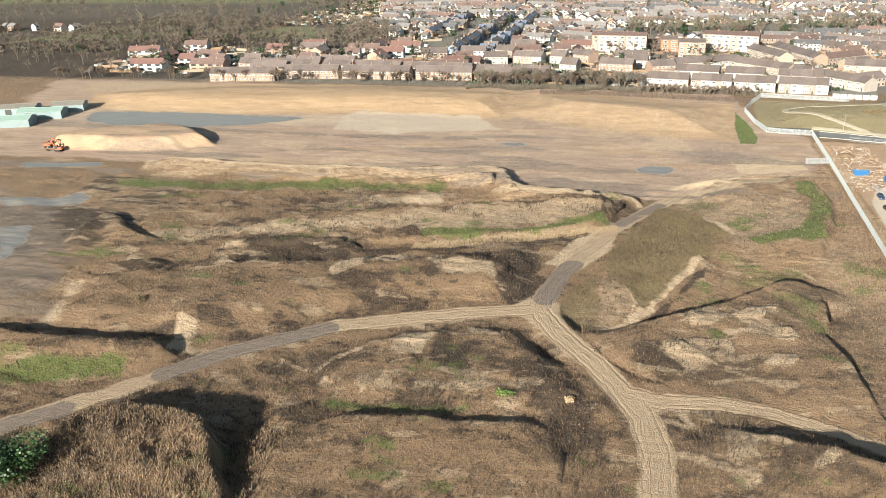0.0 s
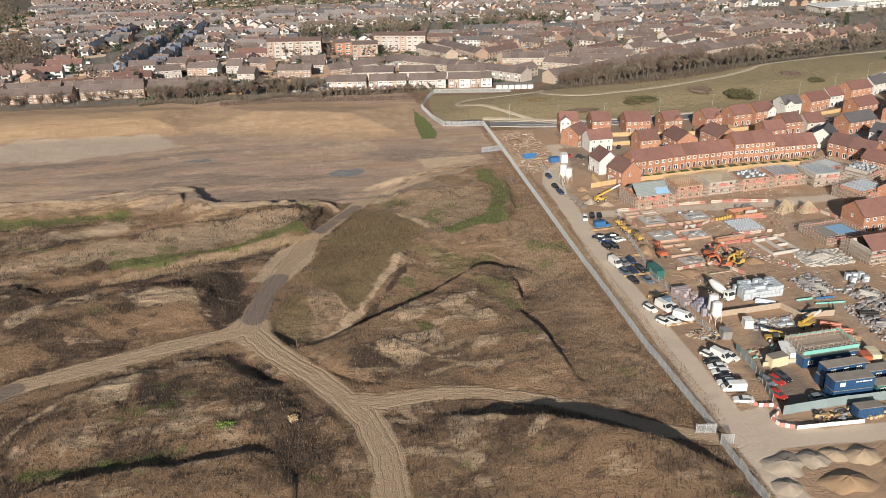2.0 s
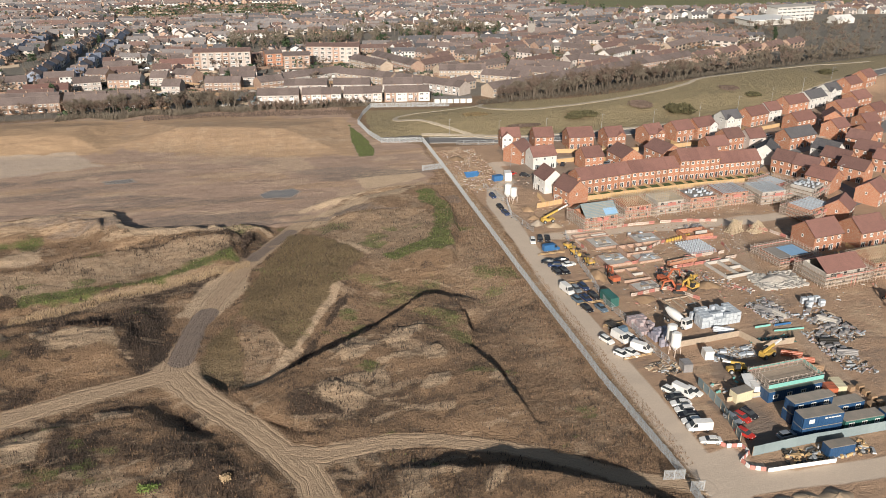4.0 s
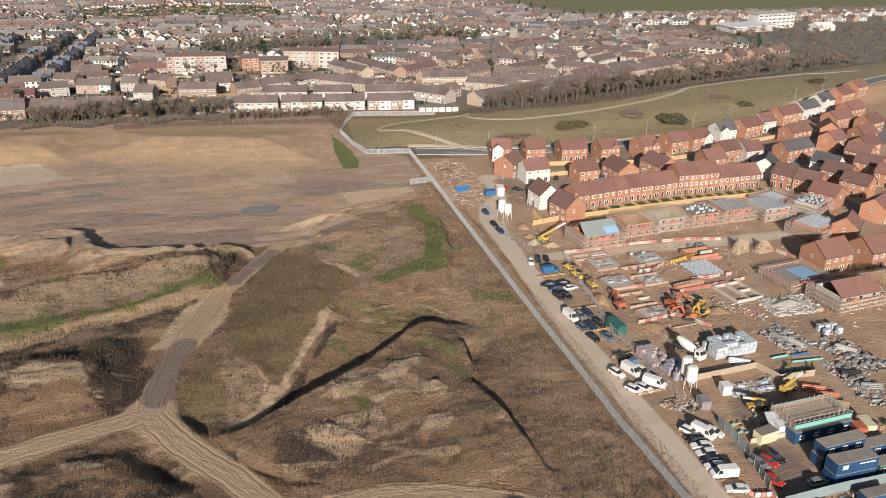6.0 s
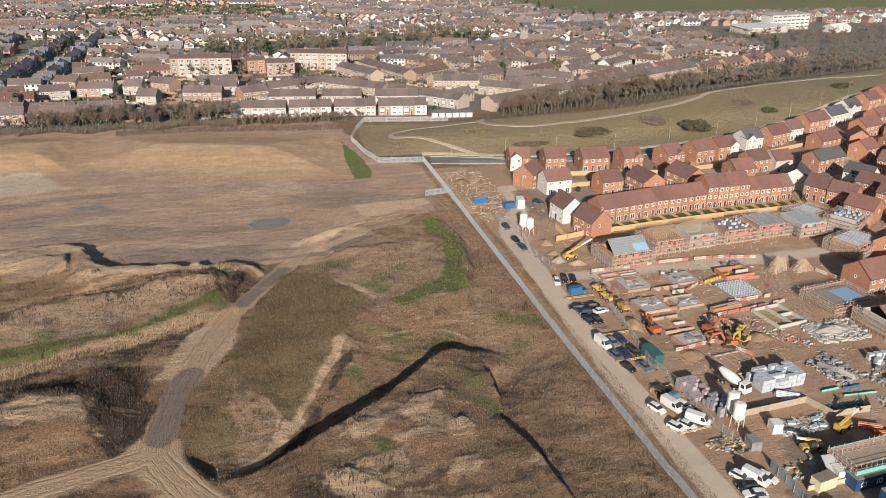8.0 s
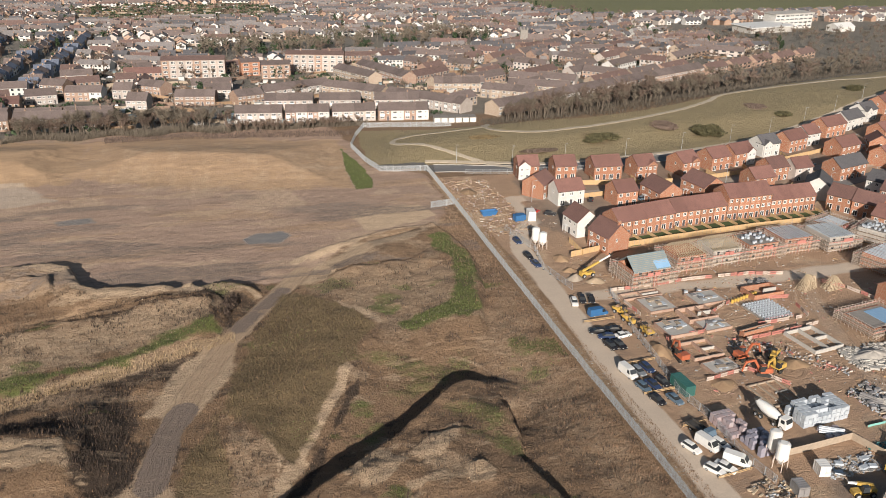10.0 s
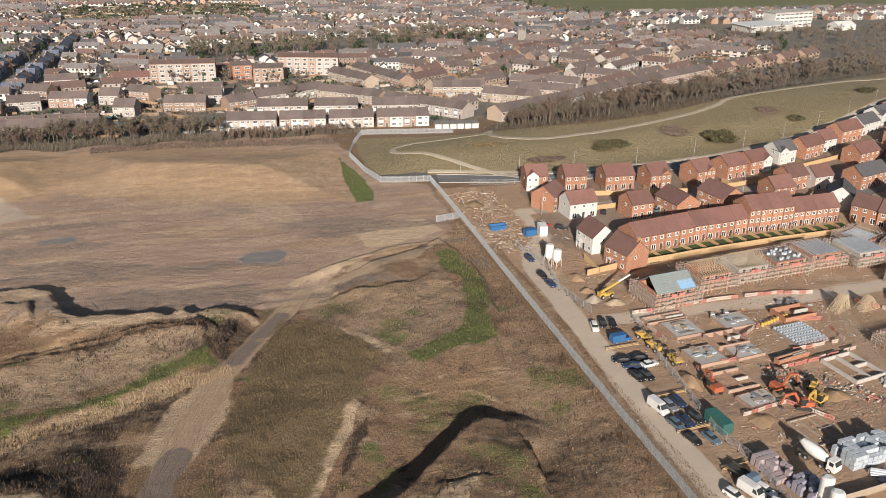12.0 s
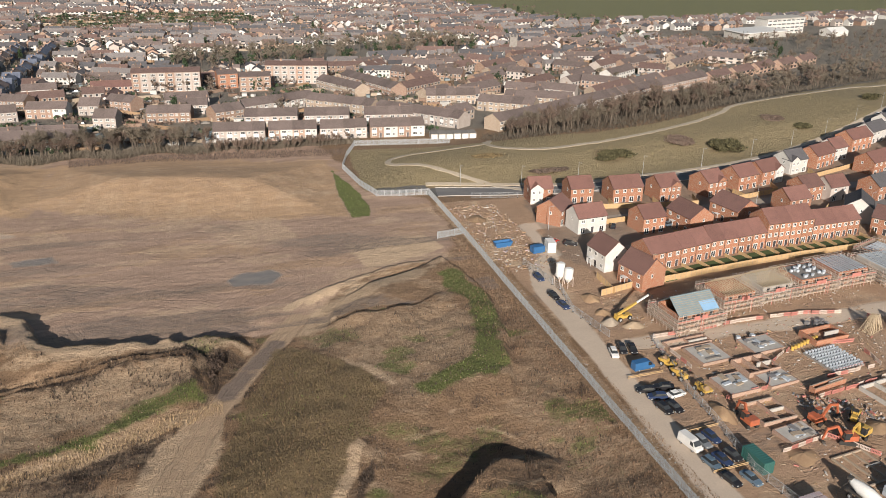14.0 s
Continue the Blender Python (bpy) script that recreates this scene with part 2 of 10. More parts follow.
PAVING = surface("grey_block_paving", (0.30, 0.28, 0.26), (0.25, 0.23, 0.21), 0.5, 0.9, vary=0.1)

# ---- the ground ----
def lattice(ix, iy, seed):
    h = (ix.astype(np.int64) * 374761393 + iy.astype(np.int64) * 668265263 + seed * 974634777) & 0x7FFFFFFF
    h = ((h ^ (h >> 13)) * 1274126177) & 0x7FFFFFFF
    return ((h ^ (h >> 16)) & 0xFFFF) / 65535.0


def vnoise(x, y, seed=0):
    ix, iy = np.floor(x), np.floor(y)
    u, v = x - ix, y - iy
    u, v = u * u * (3 - 2 * u), v * v * (3 - 2 * v)
    a, b = lattice(ix, iy, seed), lattice(ix + 1, iy, seed)
    c, d = lattice(ix, iy + 1, seed), lattice(ix + 1, iy + 1, seed)
    return (a * (1 - u) + b * u) * (1 - v) + (c * (1 - u) + d * u) * v


def fbm(x, y, size, octaves=4, seed=0):
    total, amp, s = 0.0, 0.5, 1.0 / size
    for o in range(octaves):
        total = total + amp * (vnoise(x * s, y * s, seed + o) - 0.5)
        amp, s = amp * 0.55, s * 2.03
    return total * 2


def smooth(a, b, v):
    u = np.clip((v - a) / (b - a), 0, 1)
    return u * u * (3 - 2 * u)


def line_dist(x, y, pts):
    best = np.full(x.shape, 1e9)
    for (ax, ay), (bx, by) in zip(pts, pts[1:]):
        dx, dy = bx - ax, by - ay
        t = np.clip(((x - ax) * dx + (y - ay) * dy) / (dx * dx + dy * dy + 1e-9), 0, 1)
        best = np.minimum(best, np.hypot(x - ax - t * dx, y - ay - t * dy))
    return best


def poly_depth(x, y, pts):
    """How deep inside the outline a point lies; negative outside."""
    d = line_dist(x, y, pts + pts[:1])
    inside = np.zeros(x.shape, bool)
    for (ax, ay), (bx, by) in zip(pts, pts[1:] + pts[:1]):
        if ay != by:
            inside ^= ((ay > y) != (by > y)) & (x < (bx - ax) * (y - ay) / (by - ay) + ax)
    return np.where(inside, d, -d)


def span(*parts):
    out = [np.arange(a, b, s) for a, b, s in parts]
    return np.concatenate(out)


XS = span((-4500, -700, 100), (-700, -300, 8), (-300, -135, 2.2), (-135, -80, 0.8), (-80, 83, 0.52), (83, 96, 1.0), (96, 270, 2.2), (270, 600, 6), (600, 4600, 100))
YS = span((-600, 40, 40), (40, 56, 2), (56, 200, 0.5), (200, 290, 0.65), (290, 440, 1.3), (440, 900, 10), (900, 4900, 60))
GX, GY = np.meshgrid(XS, YS)
NEAR = (GY < 420) & (GX > -330) & (GX < 110)

# the haul tracks
TRACK_WEST = [(-160, 62), (-127.7, 83.5), (-110, 99.6), (-91.4, 120.3), (-67.5, 137.7), (-39.4, 148.4), (-17, 154.5)]
TRACK_SOUTH = [(-17, 154.5), (-8.8, 139.8), (-1.4, 130.1), (5.4, 119), (10.3, 108.8), (12.5, 97), (12.8, 60)]
TRACK_EAST = [(6, 118), (14.7, 115.5), (25.3, 117.1), (38, 115), (50, 109.4), (60.8, 102.6), (70.5, 94.6), (84, 88)]
TRACK_NORTH = [(-17, 154.5), (-12.9, 175), (-7.3, 191.7), (0.8, 210.6), (13.6, 231.2), (24, 247)]
# banks and mounds
BUSH_MOUND = [(-112, 87), (-97.9, 93), (-78, 89), (-66, 70), (-64, 50), (-115, 50)]
BENCH = [(-147, 125), (-131, 124), (-105, 126), (-80, 139), (-60, 151), (-26, 159), (-23, 172), (-25, 184), (-46, 186), (-63, 182), (-97, 176), (-118, 174), (-131, 165), (-150, 154), (-150, 141)]
MIDDLE = [(-75, 122), (-50, 140), (-20, 146), (-6, 128), (2, 112), (-8, 106), (-60, 104)]
NORTH_MOUND = [(-6, 183), (14.8, 221), (22, 238), (41.2, 261), (69.2, 270), (74.4, 238), (62.8, 199), (42, 192), (22.4, 178), (3, 162), (-7, 164)]
GREEN_BERM = [(-120, 198), (-45, 225), (-30, 229), (-14, 231.5), (-0.5, 231.5), (0, 216), (-10, 209), (-21, 205), (-31, 201), (-120, 176)]
# crests of the steep-sided spoil heaps: the line, then the corners that close the gentle side
V_CREST = [(-2, 142), (2.6, 143.2), (7.6, 144.4), (14.8, 148.7), (22.6, 154.2), (31.2, 160.7), (41.2, 170.2), (48.3, 176.3), (51.9, 179.1), (55.4, 178.8), (58.1, 175.9)]
V_REST = [(57, 158), (50, 130), (20, 120), (2, 132)]
RECT_CREST = [(-63, 94.5), (-40, 98.3), (-30, 99), (-14, 101.5), (-10, 100.5), (-6, 97)]
RECT_REST = [(-6, 60), (-66, 60)]
EAST_CREST = [(18, 108), (29.5, 104.8), (37.1, 101.9), (44.5, 98.8), (54.5, 93.2), (64.1, 87.8), (71.3, 83.1), (84, 75)]
ARM_CREST = [(52.6, 161), (53.2, 156.5), (54.3, 144.9), (56.4, 130.9), (57.8, 119.9), (59, 104)]
ARM_REST = [(44, 104), (30, 130), (36, 160)]
SOUTH_BANK = [(-25.4, 148.4), (-19.5, 148.2), (-13.2, 143.7), (-8.2, 135.7), (-2, 126.5), (3.7, 117.7), (6.7, 110.4), (8.9, 102.5), (10.2, 93.3)]
SOUTH_BANK_REST = [(0, 90), (-30, 112), (-40, 132)]
SPUR_BANK = [(5.9, 124.7), (9.6, 123.9), (13.5, 119.5), (16.8, 115.9)]
SPUR_BANK_REST = [(28, 124), (14, 128)]
DITCH_CREST = [(-173.4, 174.6), (-173.5, 187.4), (-173.3, 199.3), (-168.4, 198.4), (-158, 188), (-150.1, 183.3), (-140.7, 184.6)]
DITCH_REST = [(-137.4, 178.2), (-162.7, 170.2)]
EAST_REST = [(74, 55), (16, 55)]
EDGE_CREST = [(-190, 262), (-150, 258), (-90, 256), (-56, 261.5), (-46, 262), (-40.5, 259), (-37.5, 250), (-35, 244), (-27, 241.3), (-9, 239.3), (4, 238), (10, 235.5), (14, 229)]
EDGE_REST = [(5, 215), (-190, 190)]
NOTCH_CREST = [(-80, 246), (-62, 251), (-50, 254), (-44, 252), (-43, 246), (-44, 238)]
NOTCH_REST = [(-80, 236)]
BERM_CREST = [(-120, 202), (-70, 218), (-45, 227), (-30, 230.5), (-14, 232.7), (-3, 233), (0, 230), (0.6, 218), (1, 208)]
BERM_REST = [(-30, 196), (-120, 174)]
CUT_CREST = [(22.7, 254.7), (26.3, 257.6), (36.8, 262.7), (51.7, 269.3), (65, 272.6), (69.6, 272.8)]
CUT_REST = [(76, 258), (30, 240)]
TOP_CREST = [(35, 252.4), (37.7, 254.4), (49.4, 259.2), (61, 264.6), (68.5, 269.3), (71.5, 258.5), (73, 247.6), (72.7, 237.9), (69.7, 224.9), (66.2, 213.4), (63.9, 205.4), (61.4, 195.6)]
TOP_REST = [(40, 195), (24, 225)]
LEDGE_CREST = [(24.4, 240), (35.8, 240.4), (44.9, 240.1), (48.2, 240.9), (54.9, 242), (61.1, 246.7), (67, 249.8)]
LEDGE_REST = [(66, 225), (28, 226)]
RIM_CREST = [(-190, 112), (-160, 115), (-151.8, 116), (-134, 114.5), (-120, 116.5), (-110, 117), (-100, 113)]
RIM_REST = [(-110, 100), (-190, 96)]
BASIN_CREST = [(-130, 172), (-121, 177), (-113, 181), (-100, 186), (-84, 187), (-70, 184)]
BASIN_REST = [(-70, 160), (-130, 160)]
GULLY_CREST = [(-38, 189), (-28, 187), (-24.5, 180), (-24, 170), (-25, 158)]
GULLY_REST = [(-46, 158), (-46, 186)]
WEST_CREST = [(-160, 150), (-152, 158), (-140, 163), (-128, 168)]
WEST_REST = [(-128, 150), (-150, 140)]
CLAY_HEAP = [(-249.9, 273.4), (-249.9, 288.2), (-232.9, 298.3), (-205.6, 306.7), (-186.6, 303.1), (-170.5, 285.5), (-178.6, 281.3), (-195.7, 272.8), (-219.5, 271.8)]
HILL = [(-56, 348), (-42.5, 393), (-3, 392), (56, 376), (55, 342), (51.6, 313.4), (14.7, 319.3), (-29, 335.7)]
PLATEAU = [(-320, 372), (-300, 262), (-150, 261), (-56, 266), (-42.5, 267), (-37.5, 247.5), (10, 241.5), (22, 243), (41, 263), (70, 273), (80.5, 290), (80.5, 325), (62, 336), (57, 400), (-330, 405)]
CLAY = [(-286, 372), (-248.7, 388), (-208.5, 398), (-136.7, 403), (-72, 398), (-44, 391), (-49, 340), (-133, 342), (-218, 331), (-268, 343)]
PALE = [(-126, 310.4), (-124, 340), (-63, 340), (-49.5, 322.6), (-97, 311.5)]
MEADOW = [(62, 336), (83, 333), (137, 325), (203, 330), (257, 346), (305, 366), (346, 386), (450, 440), (450, 475), (403, 452), (315, 425), (244, 396), (205, 381), (170, 374), (133, 377), (66, 388)]
ESTATE_ROAD = [(86, 328.5), (137, 320), (203, 325), (257, 341), (305, 361), (346, 381), (470, 440)]

# flattened, combed straw and reed pads with sharp edges
STRAW_PADS = [
    [(21.1, 149.3), (22.9, 152.9), (29.8, 154.3), (32.1, 153.3), (27.3, 147.8), (23.6, 146.8)],
    [(32.4, 154.7), (39.5, 160.6), (44.6, 160.5), (41.7, 154.5), (36.8, 152.5)],
    [(42.1, 147.1), (46, 149.8), (48.1, 146.6), (46.4, 143), (41.6, 143.3)],
    [(14.8, 138.2), (17.8, 139.7), (23.7, 135.9), (27.4, 132.5), (21.9, 132.2), (15, 135.6)],
    [(37.1, 133.4), (40.6, 137.9), (45.8, 137.5), (46.4, 133.7), (43.4, 131.8), (38.3, 131.7)],
    [(29.5, 147.2), (38.4, 149), (40.1, 146.6), (35.5, 144.8), (30.2, 145.1)],
    [(-47.6, 176.1), (-42.2, 178.1), (-31.8, 175.5), (-30.3, 168.9), (-38.8, 168.7), (-46.1, 170.9)],
    [(-70.5, 179.3), (-63, 183.4), (-58.3, 177.6), (-61, 173.6), (-69.4, 174.8)],
    [(-54, 180.7), (-49, 185.2), (-47.5, 180.6), (-52, 177.1)],
    [(-51.9, 129.3), (-48.9, 131.8), (-41.9, 131.3), (-41.9, 124), (-46.7, 123.1), (-50.4, 124.9)],
    [(21.7, 154.7), (29.3, 156.7), (29.1, 150.7), (22.3, 148.8)],
    [(43.1, 150.6), (47.7, 148.1), (46, 144.1), (41.4, 146.6)],
    [(15.7, 139.4), (25, 137.8), (25.6, 133.1), (19, 133.6)],
    [(41.3, 95.4), (47.6, 100.5), (47.1, 96.9), (44.9, 93.7), (41.2, 92.8)],
    [(-24.5, 136.4), (-27.4, 141.8), (-33.6, 140.8), (-31.9, 136.9)],
    [(-117, 164.2), (-116.3, 174.5), (-108.4, 165.4)],
    [(-106.4, 164.9), (-105.3, 173.1), (-98.5, 166.8)],
    [(-79.7, 167.5), (-73.4, 178.4), (-60.6, 184.4), (-57.4, 178.6), (-71.1, 170.7), (-77.1, 162.2)],
    [(-147, 167.3), (-148.5, 176.6), (-141.6, 168)],
]

def terrain(x, y):
    z = np.zeros(x.shape)
    wild = (1 - smooth(78, 82, x)) * (1 - smooth(238, 262, y))
    z += wild * (1.1 * fbm(x, y, 24, 3, 3) + 0.5 * fbm(x, y, 5, 4, 7))
    z += (1 - wild) * (0.22 * fbm(x, y, 12, 4, 5) + 0.10 * fbm(x / 3, y, 1.6, 3, 6) * (x < 82)) * (y < 420)
    wob = 2.2 * fbm(x, y, 9, 3, 11)
    jag = 1.5 * fbm(x, y, 7, 4, 13) + 0.8 * fbm(x, y, 2.2, 2, 14)

    def mound(pts, height, edge, front=None):
        d = poly_depth(x, y, pts) + wob * min(1, max(0.55, edge / 4))
        up = smooth(0, edge, d)
        if front:
            up = np.minimum(up, smooth(front[0], front[1], y))
        return height * up

    def scarp(crest, rest, height, run, drop=1.5, rough=1.0, fade=12):
        """A ridge with one steep side and one that runs out gently."""
        px, py = [q[0] for q in crest + rest], [q[1] for q in crest + rest]
        near = (x > min(px) - 8) & (x < max(px) + 8) & (y > min(py) - 8) & (y < max(py) + 8)
        u, v = x[near], y[near]
        d = line_dist(u, v, crest)
        d = np.where(poly_depth(u, v, crest + rest) > 0, d, -d) + rough * jag[near]
        ends = np.minimum(np.hypot(u - crest[0][0], v - crest[0][1]), np.hypot(u - crest[-1][0], v - crest[-1][1]))
        up = np.where(d > 0, 1 - smooth(0.5, run, d), 1 - smooth(0, drop, -d))
        out = np.zeros(x.shape)
        out[near] = height * up * smooth(0, fade, ends) * (0.9 + 0.35 * fbm(u, v, 18, 2, 17))
        return out
    z += scarp(V_CREST, V_REST, 3.2, 30, 2.0, 0.2)
    z += scarp(ARM_CREST, ARM_REST, 4.4, 26, 2.2, 0.25, 30)
    z += scarp(SOUTH_BANK, SOUTH_BANK_REST, 1.0, 7, 0.8, 0.5, 20)
    z += scarp(SPUR_BANK, SPUR_BANK_REST, 0.8, 5, 0.7, 0.4)
    z += scarp(DITCH_CREST, DITCH_REST, 3.0, 10, 2.0, 0.6)
    # the hollow on the far side of the long bank
    away = line_dist(x, y, V_CREST)
    beyond = poly_depth(x, y, V_CREST + V_REST) < 0
    tips = np.minimum(np.hypot(x - V_CREST[0][0], y - V_CREST[0][1]), np.hypot(x - V_CREST[-1][0], y - V_CREST[-1][1]))
    z -= 3.4 * beyond * smooth(0, 2.2, away) * (1 - smooth(4, 24, away)) * smooth(0, 10, tips)
    # hummocks and churned mounds over the wild ground
    z += wild * (0.35 * np.clip(np.abs(fbm(x, y, 7.5, 3, 61)) * 3 - 0.6, 0, 1.2) + 0.18 * fbm(x / 2.2, y, 1.7, 2, 62))
    z += scarp(RECT_CREST, RECT_REST, 2.2, 22, 2.0, 0.15)
    z += scarp(EAST_CREST, EAST_REST, 5.6, 24, 3.4, 0.35) * (0.3 + 0.7 * smooth(28, 52, x)) * (1 - 0.6 * smooth(66, 80, x))
    z += scarp(EDGE_CREST, EDGE_REST, 3.4, 16, 2.0, 1.3)
    z += scarp(NOTCH_CREST, NOTCH_REST, 1.6, 9, 1.2, 0.8)
    z += scarp(BERM_CREST, BERM_REST, 1.6, 14, 1.2, 0.5)
    z += scarp(CUT_CREST, CUT_REST, 1.5, 6, 0.7, 0.7)
    z += scarp(TOP_CREST, TOP_REST, 2.6, 16, 2.4, 0.5)
    z += scarp(LEDGE_CREST, LEDGE_REST, 1.3, 8, 1.0, 0.7)
    z += scarp(RIM_CREST, RIM_REST, 5.0, 14, 3.0, 0.8)
    z += scarp(BASIN_CREST, BASIN_REST, 2.4, 14, 2.0, 0.9)
    z += scarp(GULLY_CREST, GULLY_REST, 1.6, 20, 5.0, 0.8)
    z += scarp(WEST_CREST, WEST_REST, 2.6, 12, 1.6, 0.9)
    z += mound(BUSH_MOUND, 5.4, 4.5, (52, 82)) * (1 + 0.5 * fbm(x, y, 5, 3, 71))
    z += mound(BENCH, 3.0, 11.0)
    z += mound(MIDDLE, 2.0, 8.0)
    z += mound(NORTH_MOUND, 2.2, 14.0)
    z += mound(GREEN_BERM, 1.4, 2.2)
    z += mound(CLAY_HEAP, 5.0, 7.0)
    z += mound(HILL, 4.0, 40.0)
    z += mound(CLAY, 3.5, 26.0)
    for pts in STRAW_PADS:
        px, py = [q[0] for q in pts], [q[1] for q in pts]
        near = (x > min(px) - 3) & (x < max(px) + 3) & (y > min(py) - 3) & (y < max(py) + 3)
        z[near] += smooth(-0.4, 0.8, poly_depth(x[near], y[near], pts)) * (0.35 + 0.45 * fbm(x[near] / 3.5, y[near], 1.6, 2, 91))
    # the tracks are cut in level
    for pts, half in ((TRACK_WEST, 3.4), (TRACK_SOUTH, 3.6), (TRACK_EAST, 2.6), (TRACK_NORTH, 3.6)):
        d = line_dist(x, y, pts)
        flat = 1 - smooth(half, half + 3.5, d)
        z = z * (1 - flat) + flat * (0.25 * fbm(x, y, 20, 2, 9)) + (1 - smooth(half - 0.6, half + 0.6, d)) * 0.03 * np.cos(d * 3.4 + 5 * fbm(x, y, 9, 2, 31))
    # meadow, road to the estate and the town that falls away to the north
    side = smooth(60, 90, x) * (1 - smooth(-25, 8, (y - 385) - 0.3 * (x - 120)))
    z += 4.0 * side * smooth(327, 350, y - np.clip(0.16 * (x - 140), 0, 60))
    z -= 0.075 * np.clip(y - 400, 0, 1000)
    return z


MEADOW_EDGE = [(135, 385), (170, 384), (205, 392), (244, 408), (300, 434), (360, 455), (440, 478)]
GZ = terrain(GX, GY)


def gz(x, y):
    """The height of the ground at a place of the plan."""
    i = int(np.clip(np.searchsorted(XS, x) - 1, 0, len(XS) - 2))
    j = int(np.clip(np.searchsorted(YS, y) - 1, 0, len(YS) - 2))
    u, v = (x - XS[i]) / (XS[i + 1] - XS[i]), (y - YS[j]) / (YS[j + 1] - YS[j])
    return float((GZ[j, i] * (1 - u) + GZ[j, i + 1] * u) * (1 - v) + (GZ[j + 1, i] * (1 - u) + GZ[j + 1, i + 1] * u) * v)


# how much of each kind of cover lies where; dark: bramble and painted bank shade
COVER = {k: np.zeros(GX.shape) for k in ("bare", "track", "sand", "clay", "green", "dark", "straw", "site", "road", "asphalt", "meadow", "water", "town", "mud", "field", "olive")}
EDGE = 3.0 * fbm(GX, GY, 7, 4, 21)


def lay(kind, amount):
    COVER[kind] = np.maximum(COVER[kind], amount)


def area(kind, pts, soft=2.0, wobble=1.0, strength=1.0):
    x0, x1 = min(p[0] for p in pts) - 20, max(p[0] for p in pts) + 20
    y0, y1 = min(p[1] for p in pts) - 20, max(p[1] for p in pts) + 20
    i0, i1, j0, j1 = np.searchsorted(XS, x0), np.searchsorted(XS, x1), np.searchsorted(YS, y0), np.searchsorted(YS, y1)
    s = (slice(j0, j1), slice(i0, i1))
    d = poly_depth(GX[s], GY[s], pts) + wobble * EDGE[s]
    COVER[kind][s] = np.maximum(COVER[kind][s], strength * smooth(-soft, soft, d))


def strip(kind, pts, width, soft=0.5, wobble=0.2, strength=1.0):
    x0, x1 = min(p[0] for p in pts) - 20, max(p[0] for p in pts) + 20
    y0, y1 = min(p[1] for p in pts) - 20, max(p[1] for p in pts) + 20
    i0, i1, j0, j1 = np.searchsorted(XS, x0), np.searchsorted(XS, x1), np.searchsorted(YS, y0), np.searchsorted(YS, y1)
    s = (slice(j0, j1), slice(i0, i1))
    d = width / 2 - line_dist(GX[s], GY[s], pts) + wobble * EDGE[s]
    COVER[kind][s] = np.maximum(COVER[kind][s], strength * smooth(-soft, soft, d))


def spots(kind, x0, x1, y0, y1, size, level, strength=1.0, seed=0, soft=0.08, stretch=2.0):
    i0, i1, j0, j1 = np.searchsorted(XS, x0), np.searchsorted(XS, x1), np.searchsorted(YS, y0), np.searchsorted(YS, y1)
    s = (slice(j0, j1), slice(i0, i1))
    v = fbm(GX[s] / stretch, GY[s], size, 4, 40 + seed)
    COVER[kind][s] = np.maximum(COVER[kind][s], strength * smooth(level - soft, level + soft, v))


area("bare", PLATEAU, 2.0, 1.0)
area("clay", CLAY, 3.0, 1.5)
area("site", CLAY_HEAP, 2.0, 1.0, 1.0)
area("clay", HILL, 2.5, 1.5, 0.75)
area("road", [(-130, 340), (-124, 348), (-64, 344), (-50, 323), (-97, 312), (-128, 316)], 1.5, 1.0, 0.6)
area("sand", [(45.5, 290), (71, 293), (73.4, 280.5), (46.7, 270.3)], 0.8, 0.6, 0.85)
area("sand", [(-17, 184), (-15.2, 191), (-9.8, 203), (-1, 213), (3, 211), (2, 200), (-2, 188), (-8, 182)], 1.0, 0.6)
area("sand", [(20, 240), (41, 262), (68, 271), (66, 265), (45, 254), (28, 238)], 1.0, 1.0, 0.8)
area("sand", [(26.2, 194.1), (28.7, 191.1), (17.4, 170.6), (13, 163.4), (10.8, 163.9), (13.1, 169.8)], 0.5, 0.35, 0.95)
area("sand", [(10.8, 164.5), (13.7, 162.6), (7.9, 154), (-1.5, 146.3), (-1.7, 148.5), (4.3, 153.3), (7.5, 158.5)], 0.5, 0.4, 0.8)
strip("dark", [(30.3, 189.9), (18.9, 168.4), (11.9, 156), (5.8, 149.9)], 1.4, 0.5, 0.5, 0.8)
area("straw", [(-2.1, 179), (9.1, 165.5), (7.2, 157.9), (-0.7, 149.4), (-1.4, 157.5)], 0.8, 0.6, 0.5)
strip("sand", [(-3.3, 178.9), (2.4, 175.6), (7.3, 167.8), (8.6, 163.7), (7.2, 158.5)], 1.0, 0.4, 0.6, 0.95)
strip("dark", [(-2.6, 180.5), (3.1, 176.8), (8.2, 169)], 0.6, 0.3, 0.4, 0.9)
strip("sand", [(21.6, 230.6), (30.1, 222.7), (36.4, 214.1), (39.7, 206.4)], 1.3, 0.5, 0.7, 0.8)
strip("straw", [(36.2, 191.9), (45.7, 193.9), (53.3, 193), (58.6, 189.2), (62.9, 183.1)], 0.9, 0.4, 0.4, 0.8)
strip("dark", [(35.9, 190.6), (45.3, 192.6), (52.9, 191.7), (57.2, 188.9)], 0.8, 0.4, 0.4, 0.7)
strip("sand", [(28, 255), (45, 265), (70, 270)], 2.0, 0.6, 0.5, 0.9)
strip("sand", [(36.7, 253), (49.6, 262), (70, 268)], 2.4, 1.0, 0.8, 0.7)
area("sand", [(-148, 127), (-154, 149), (-150, 150), (-143, 128)], 2.0, 1.2, 0.8)
area("sand", [(-108, 119), (-109.5, 133), (-105, 131), (-101, 120)], 1.0, 1.0, 0.9)
